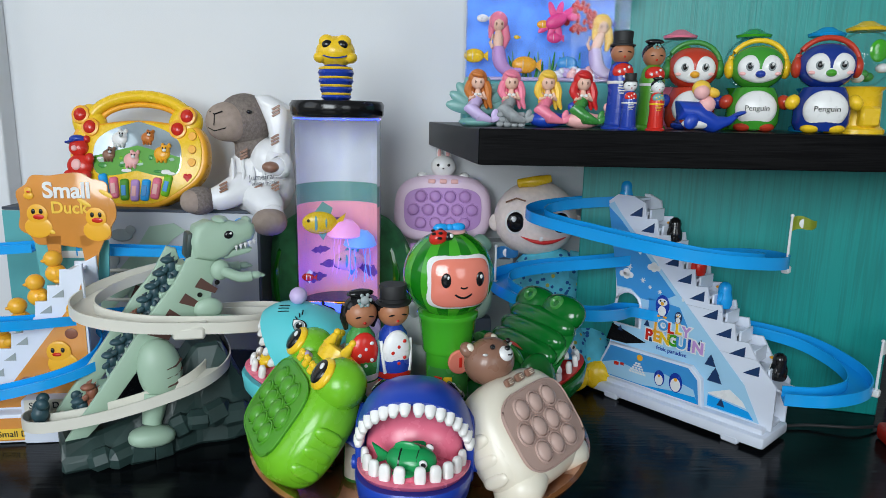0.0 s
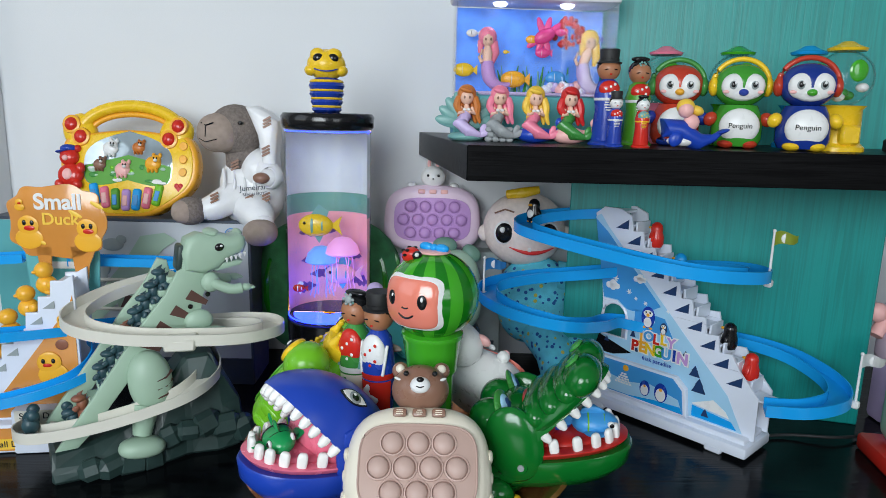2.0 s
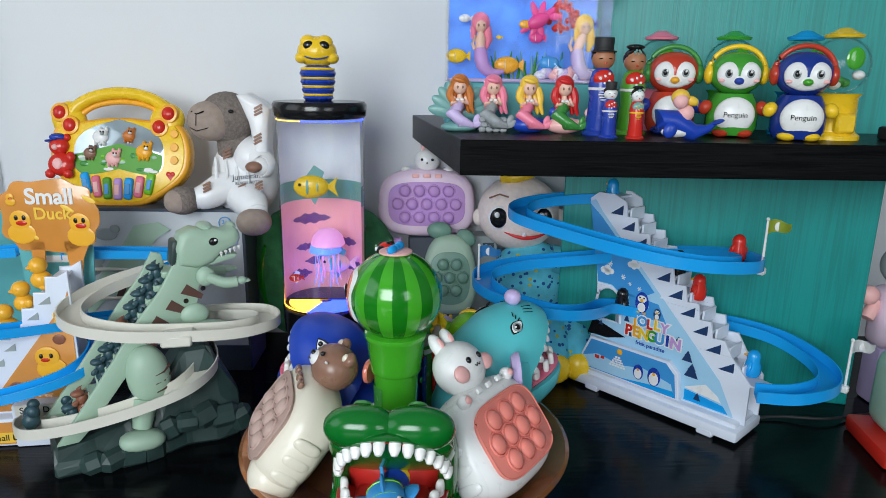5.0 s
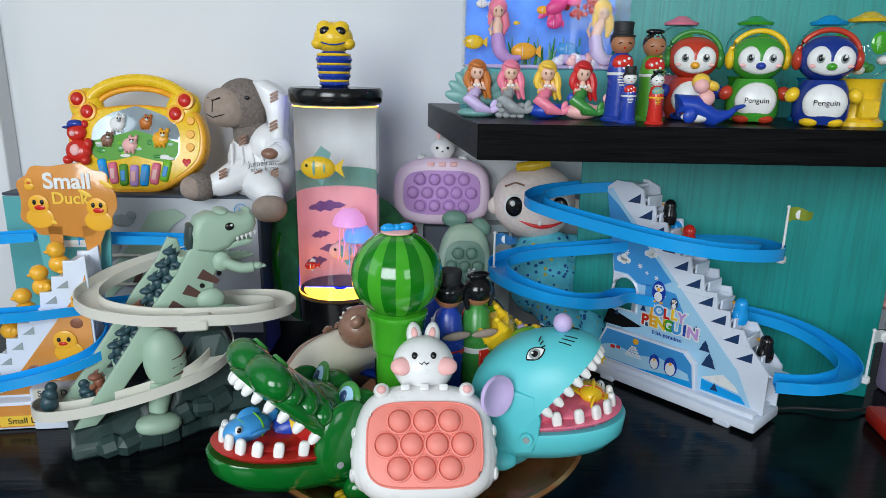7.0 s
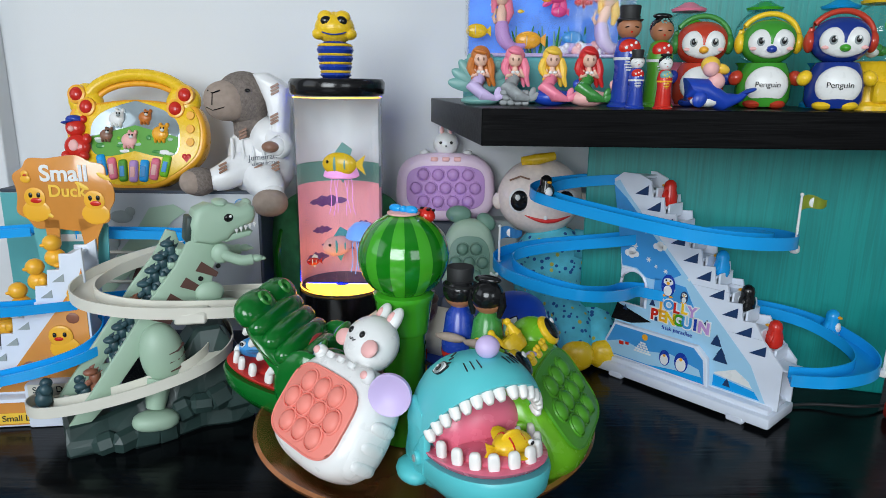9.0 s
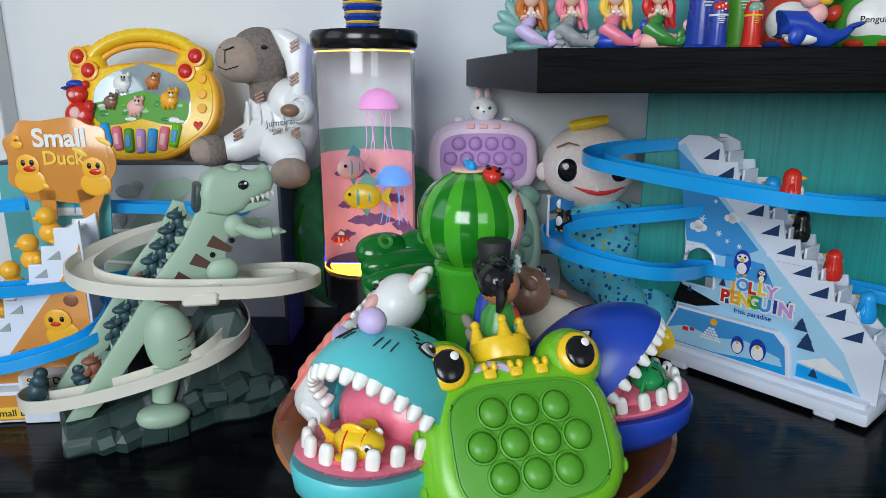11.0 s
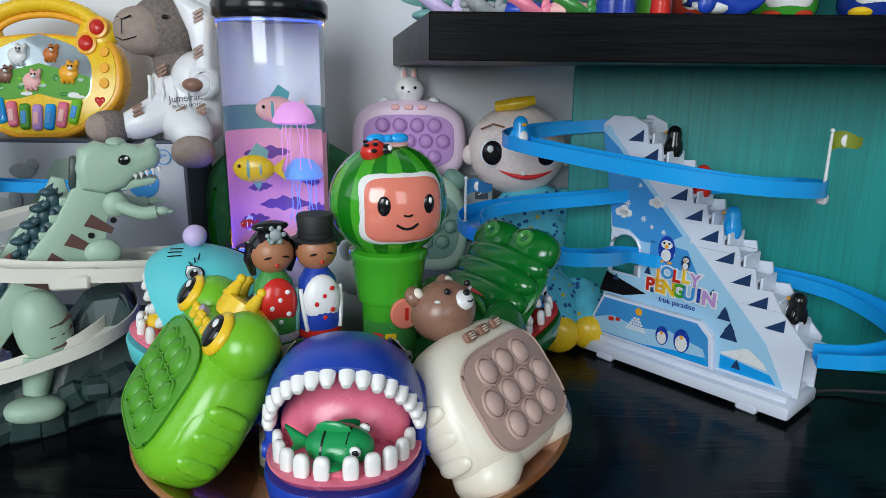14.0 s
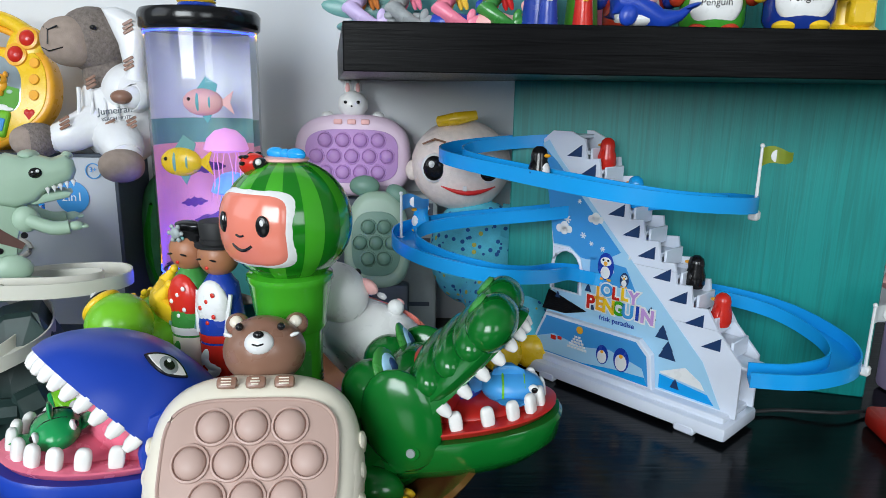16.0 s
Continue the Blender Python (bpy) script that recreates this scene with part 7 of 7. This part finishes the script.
mouth_fish("yellow_fish", "yellow and red rubber fish in the mouse's mouth", "yellow", "red", at(159), T(0.012, -0.228, 0.164, -10, 0, 190), 0.80)

# crocodile
crc, up, low, dome = chomper("crocodile_biting_toy", "glossy green crocodile biting toy with open mouth", at(33) @ T(0, -0.028, -0.008), "croc", "redgum", 0.066, 0.132, 46, 0.040, 10, 14, 0.146, "redgum")
for k in range(4):
    part("snout_ridge", ball(0.070 - 0.001 * k, 0.0205, 0.022, up @ T(0, -0.018 - 0.025 * k, 0.022 - 0.001 * k, -6), 26, 14, 0.85), "croc", dome)
part("snout_side", ball(0.0690, 0.068, 0.016, up @ T(0, -0.062, 0.010), 26, 10, 0.85), "croc", dome)
for s in (-1, 1):
    part("nostril_bump", ball(0.040, 0.026, 0.022, up @ T(s * 0.029, -0.116, 0.020, -10), 22, 14, 0.9), "croc", dome)
    part("nostril", lathe([(0.004, 0), (0.007, 0.003), (0.010, 0.003), (0.012, -0.001)], 16, up @ T(s * 0.029, -0.118, 0.0415, -6)), "croc_lite", dome)
    eb = part("eye_bump", ball(0.031, 0.030, 0.034, up @ T(s * 0.034, 0.014, 0.044), 20, 14), "croc", dome)
    part("eye_ring", ball(0.0215, 0.006, 0.0235, up @ T(s * 0.036, -0.0115, 0.052, 22, 0, s * 10), 20, 10), "croc_lite", eb)
    part("eye", ball(0.0145, 0.006, 0.0175, up @ T(s * 0.036, -0.0140, 0.051, 22, 0, s * 10), 16, 10), "stickpale", eb)
    part("pupil", ball(0.0065, 0.004, 0.0095, up @ T(s * 0.035, -0.0185, 0.051, 22, 0, s * 10), 12, 8), "navy", eb)
    part("jowl", ball(0.014, 0.038, 0.050, T(s * 0.060, -0.128, 0.158, -14), 18, 12), "croc", crc)
    fl = part("front_leg", ball(0.020, 0.034, 0.022, T(s * 0.066, -0.10, 0.090), 14, 10), "croc", crc)
    part("claw", joined(*[ball(0.005, 0.009, 0.005, T(s * 0.066 + 0.011 * k, -0.132, 0.082), 8, 6) for k in (-1, 0, 1)]), "yellow", fl)
mouth_fish("blue_fish", "blue rubber fish with yellow spots in the crocodile's mouth", "skyblue", "frog", at(33), T(0.0, -0.250, 0.154, -10, 0, 100), 1.0)
cap = rider("yellow_capsule_toy", "yellow and blue rubber capsule figure in the crocodile's mouth", "rubber figure", at(33) @ T(0.006, -0.195, 0.158, 0, 80, 70))
part("capsule", ball(0.015, 0.015, 0.026, None, 16, 12, 0.9), "yellow", cap)
part("dungarees", lathe([(0.0, -0.027), (0.012, -0.023), (0.0157, -0.012), (0.0157, -0.004)], 16), "blue", cap)
part("goggle", lathe([(0.0155, 0.006), (0.017, 0.010), (0.0155, 0.014)], 16), "boxgrey", cap)

# lantern
lan = rider("melon_lantern", "green watermelon lantern with smiling pink face panel", "toy lantern", T(0.034, 0.009, -0.0085, 0, 0, 16) @ Matrix.Scale(0.975, 4))
ml = []
for k in range(20):
    a0 = 2 * math.pi * k / 20
    seg = lathe([(0.062 * math.cos(radians(b)) * (1.0 if k % 2 else 0.997), 0.336 + 0.060 * math.sin(radians(b))) for b in range(-66, 73, 6)], 3, None, a0, a0 + 2 * math.pi / 20)
    part("melon_segment", seg, "mel_d" if k % 2 else "mel_l", lan)


def melon_patch(hw, hh, r, e=0.42, n=14):
    """A rounded-square patch lying on the melon's skin."""
    bm = bmesh.new()
    rings = []
    for j in range(n + 1):
        f = j / n
        ring = []
        for x, z in superpts(hw * f, hh * f, e, 40) if j else [(0, 0)]:
            rr = r - (0.0035 if j == n else 0.0)
            ring.append(bm.verts.new((x, -math.sqrt(max(1e-6, rr * rr - x * x - z * z)), 0.336 + z)))
        rings.append(ring)
    for k in range(40):
        bm.faces.new((rings[0][0], rings[1][k], rings[1][(k + 1) % 40]))
    for p, q in zip(rings[1:], rings[2:]):
        for k in range(40):
            bm.faces.new((p[k], q[k], q[(k + 1) % 40], p[(k + 1) % 40]))
    return bm


def on_melon(x, z, r=0.0655):
    return -math.sqrt(r * r - x * x - z * z)


part("face_frame", melon_patch(0.0445, 0.0365, 0.0640), "white", lan)
fp = part("face_panel", melon_patch(0.0415, 0.0338, 0.0652), "face", lan, "salmon pink glossy face panel")
for s in (-1, 1):
    part("eye", ball(0.0064, 0.0022, 0.0098, T(s * 0.023, on_melon(0.023, 0.006), 0.342, 0, 0, s * 20), 14, 8), "black", fp)
    part("eye_glint", ball(0.0022, 0.0015, 0.0032, T(s * 0.022 + 0.0015, on_melon(0.0235, 0.009, 0.0674), 0.3455), 8, 6), "white", fp)
part("mouth", tube([(x, on_melon(x, -0.016, 0.0655), 0.3185 + 40 * x * x) for x in [-0.011 + 0.0022 * i for i in range(11)]], 0.0014, 6), "black", fp)
part("nose", tube([(x, on_melon(x, -0.004, 0.0655), 0.3315 + 60 * x * x) for x in (-0.0045, -0.002, 0.0, 0.002, 0.0045)], 0.0011, 6), "black", fp)
part("neck", lathe([(0, 0.286), (0.034, 0.287), (0.042, 0.284), (0.0425, 0.279), (0.0405, 0.276), (0.0345, 0.236), (0.0352, 0.232), (0.0335, 0.228), (0, 0.228)], 32), "mel_l", lan)
part("handle", lathe([(0, 0.229), (0.0305, 0.229), (0.0285, 0.15), (0.032, 0.068), (0.030, 0.0625), (0, 0.0625)], 28), "mel_l", lan)
part("picture_wrap", lathe([(0.0312, 0.210), (0.0300, 0.15), (0.0322, 0.085)], 20, None, radians(195), radians(345)), "croc_lite", lan, "printed picture round the handle")
for k, (a, z, c) in enumerate([(230, 0.19, "red"), (255, 0.19, "yellow"), (230, 0.165, "orange"), (255, 0.165, "red"), (240, 0.14, "yellow"), (300, 0.15, "white"), (285, 0.12, "mel_l"), (315, 0.13, "white")]):
    part("picture_block", rbox(0.012, 0.002, 0.016, 0.001, 1, T(0.0316 * math.cos(radians(a)), 0.0316 * math.sin(radians(a)), z, 0, 0, a + 90)), c, lan)
part("music_button", disc(0.017, 0.007, T(0.006, -0.034, 0.222) @ FRONT, 24), "face", lan)
bar("button_mark", 0.004, 0.014, T(0.006, -0.0415, 0.222), "red", lan)
part("warning_print", joined(*[rbox(0.012, 0.0006, 0.0014, 0, 1, T(0.0298 * math.cos(radians(20)), 0.0298 * math.sin(radians(20)), 0.18 - 0.004 * k, 0, 0, 110)) for k in range(14)]), "black", lan)
prt = part("printed_child", ball(0.0085, 0.003, 0.0085, T(0.0095, -0.0305, 0.168, 0, 0, 18), 14, 8), "white", lan, "printed white cartoon figure")
part("printed_body", ball(0.007, 0.003, 0.010, T(0.0095, -0.0305, 0.150, 0, 0, 18), 12, 8), "boxgrey", lan)
part("printed_eye", joined(ball(0.0016, 0.0015, 0.002, T(0.0068, -0.0335, 0.169), 8, 5), ball(0.0016, 0.0015, 0.002, T(0.0124, -0.0322, 0.169), 8, 5)), "black", prt)
part("screw", disc(0.004, 0.002, T(-0.012, 0.0315, 0.212, -90), 12), "croc", lan)
part("crown_disc", disc(0.022, 0.004, T(0, 0, 0.393), 24), "pinklight", lan)
part("top_bow", joined(ball(0.011, 0.006, 0.006, T(-0.012, 0, 0.400), 12, 8), ball(0.011, 0.006, 0.006, T(0.012, 0, 0.400), 12, 8), ball(0.006, 0.006, 0.005, T(0, 0, 0.400), 10, 6)), "track", lan)
lady = part("ladybird", ball(0.0135, 0.011, 0.010, T(-0.022, -0.022, 0.391, 0, -20), 16, 10), "red", lan, "red ladybird with black spots")
part("ladybird_head", ball(0.007, 0.007, 0.006, T(-0.010, -0.025, 0.392), 12, 8), "black", lady)
part("ladybird_spot", joined(*[ball(0.0032, 0.0032, 0.002, T(-0.022 + dx, -0.022 + dy, 0.391 + dz), 8, 6) for dx, dy, dz in ((0, -0.008, 0.007), (-0.008, -0.005, 0.006), (0.004, 0.004, 0.0095), (-0.006, 0.005, 0.0085), (-0.002, -0.011, 0.001))]), "black", lady)
part("ladybird_eye", ball(0.003, 0.003, 0.003, T(-0.007, -0.030, 0.394), 8, 6), "white", lady)

# wooden couple
for x, y, h, robe, skin, hat, apron, belly, low_c, lab in [(-0.079, -0.036, 0.262, "croc_lite", "skindark", "bun", "red", "white", "cream", "tall painted wooden woman doll in a red apron"), (-0.038, -0.026, 0.262, "dress", "skindark", "top", "white", "red", "red", "tall painted wooden man doll with black top hat")]:
    ob = rider("kokeshi_doll", lab, "wooden doll", T(x, y, 0.052, 0, 0, 22), "wooden couple in the bowl")
    kokeshi(ob, h, robe, skin, hat, apron, belly, low_c, 0.180, 0.80)
    part("bird_print" if hat == "top" else "stem_print", joined(*[ball(0.0045, 0.0016, 0.0100, T(0.006 * math.sin(k * 1.3), -0.0225, 0.105 + 0.005 * k, 0, 50 * k), 8, 5) for k in range(5)]), "white" if hat == "top" else "croc_lite", ob)
    for sx in (-1, 1):
        part("lapel_print", tube([(sx * 0.020, -0.010, 0.190), (sx * 0.019, -0.014, 0.170), (sx * 0.0165, -0.0165, 0.148)], 0.0022, 6), "seagreen" if hat == "bun" else "white", ob)
    if hat == "bun":
        part("hair_flower", joined(ball(0.006, 0.003, 0.006, T(0, -0.0185, 0.2465), 12, 6), *[ball(0.0024, 0.002, 0.0024, T(0.0075 * math.cos(a), -0.0185, 0.2465 + 0.0075 * math.sin(a)), 8, 5) for a in [1.05 * j for j in range(6)]]), "boxgrey", ob)
        for sx in (-1, 1):
            part("hair_lock", tube([(sx * 0.017, 0.004, 0.236), (sx * 0.0205, 0.004, 0.220), (sx * 0.0175, 0.006, 0.204)], [0.007, 0.006, 0.003], 8), "black", ob)
    part("back_ribbon", rbox(0.016, 0.004, h * 0.52, 0.001, 1, T(0, 0.025, h * 0.3)), "red" if hat == "bun" else "dress", ob)
    part("back_knot", ball(0.022, 0.006, 0.006, T(0, 0.027, h * 0.66), 12, 8), "muzzle", ob)


# ---- all that moves ----
LOOP = 13.45
RELEASE = [1.55, 3.2, 4.9, 6.6, 10.0, 11.38]
TRACKPTS = smooth_path(HELIX, 8)
LEN = [0.0]
for a, b in zip(TRACKPTS, TRACKPTS[1:]):
    LEN.append(LEN[-1] + (b - a).length)


def along(s):
    s = max(0.0, min(LEN[-1] - 1e-6, s))
    i = max(k for k in range(len(LEN) - 1) if LEN[k] <= s)
    f = (s - LEN[i]) / (LEN[i + 1] - LEN[i])
    return TRACKPTS[i].lerp(TRACKPTS[i + 1], f), (TRACKPTS[i + 1] - TRACKPTS[i])


S_T1 = LEN[8 * 8]
S_T3 = LEN[8 * 24]


def slider_pose(ph):
    """Where a penguin stands, ph seconds after it passed the upper bend."""
    ph = ph % LOOP
    if ph > LOOP - 1.55 or ph < 3.2:
        if ph > LOOP - 1.55:
            s = S_T1 * (ph - (LOOP - 1.55)) / 1.55
        elif ph < 2.5:
            s = S_T1 + (S_T3 - S_T1) * ph / 2.5
        else:
            s = S_T3 + (LEN[-1] - S_T3) * (ph - 2.5) / 0.7
        p, d = along(s)
        return p, math.degrees(math.atan2(d.y, d.x))
    f = (ph - 3.2) / (LOOP - 1.55 - 3.2)
    q = ST1.lerp(ST0, f)
    p = SLIDE @ Vector((q.x + 0.020, 0.053, q.y - 0.012 + 0.003 * math.sin(f * 60)))
    if f > 0.97:
        p = p.lerp(TRACKPTS[0], (f - 0.97) / 0.03)
    return p, 132.4


def motions():
    for ob, local in RIDERS:
        walk(ob, [(0.5 * k, spun(0.5 * k) @ local) for k in range(33)])
    for ob, t0 in zip(SLIDERS, RELEASE):
        rows, last = [], None
        for k in range(161):
            t = 0.1 * k
            p, yaw = slider_pose(t - t0)
            if last is not None:
                yaw = last + max(-60, min(60, (yaw - last + 180) % 360 - 180))
            last = yaw
            rows.append((t, T(p.x, p.y, p.z, 0, 0, yaw)))
        walk(ob, rows)
    def tankrows(ob, rows):
        walk(ob, [(t, T(TX + x, TY + y, z, rx, 0, rz)) for t, x, y, z, rx, rz in rows])
    # the added wheel turns to swap the LED colour
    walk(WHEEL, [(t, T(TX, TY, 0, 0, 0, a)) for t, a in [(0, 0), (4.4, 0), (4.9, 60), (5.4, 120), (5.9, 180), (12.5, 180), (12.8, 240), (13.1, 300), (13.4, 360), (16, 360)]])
    tankrows(FISH1, [(0, -0.032, -0.02, 0.328, 0, 10), (1.5, -0.025, -0.03, 0.338, 0, 0), (3.5, -0.005, -0.03, 0.375, 0, 5), (7, -0.032, -0.02, 0.405, 0, 0), (9, 0.005, -0.03, 0.40, 0, -10), (12.5, -0.02, -0.03, 0.225, 0, 5), (14.5, -0.03, -0.03, 0.325, 0, 0), (16, -0.03, -0.03, 0.335, 0, -8)])
    tankrows(FISH2, [(0, 0.015, 0.02, 0.25, 0, 20), (4, 0.018, 0.02, 0.24, 0, 0), (9, -0.01, 0.02, 0.24, 0, 30), (12.5, -0.035, -0.01, 0.395, 0, 60), (14.5, 0.01, -0.01, 0.39, 0, 10), (16, 0.0, -0.01, 0.42, 0, 0)])
    tankrows(JELLY1, [(0, 0.01, 0.0, 0.305, 0, 0), (1.5, 0.03, 0.0, 0.295, 0, 0), (3.5, 0.0, 0.0, 0.285, 0, 0), (7, 0.02, 0.0, 0.30, 0, 0), (9, 0.005, -0.01, 0.38, 0, 0), (12.5, 0.03, -0.01, 0.44, 0, 0), (14.5, 0.03, -0.01, 0.36, 0, 0), (16, 0.03, -0.01, 0.355, 0, 0)])
    tankrows(JELLY2, [(0, 0.038, 0.01, 0.285, 0, 0), (1.5, -0.01, 0.01, 0.275, 0, 0), (3.5, -0.02, 0.01, 0.27, 0, 0), (7, 0.036, 0.01, 0.268, 0, 0), (9, 0.038, 0.01, 0.262, 0, 0), (12.5, 0.04, 0.01, 0.34, 0, 0), (14.5, 0.035, 0.01, 0.28, 0, 0), (16, 0.03, 0.01, 0.29, 0, 0)])
    tankrows(FISH3, [(0, -0.055, -0.02, 0.225, 0, 0), (16, -0.045, -0.02, 0.215, 0, 40)])


motions()
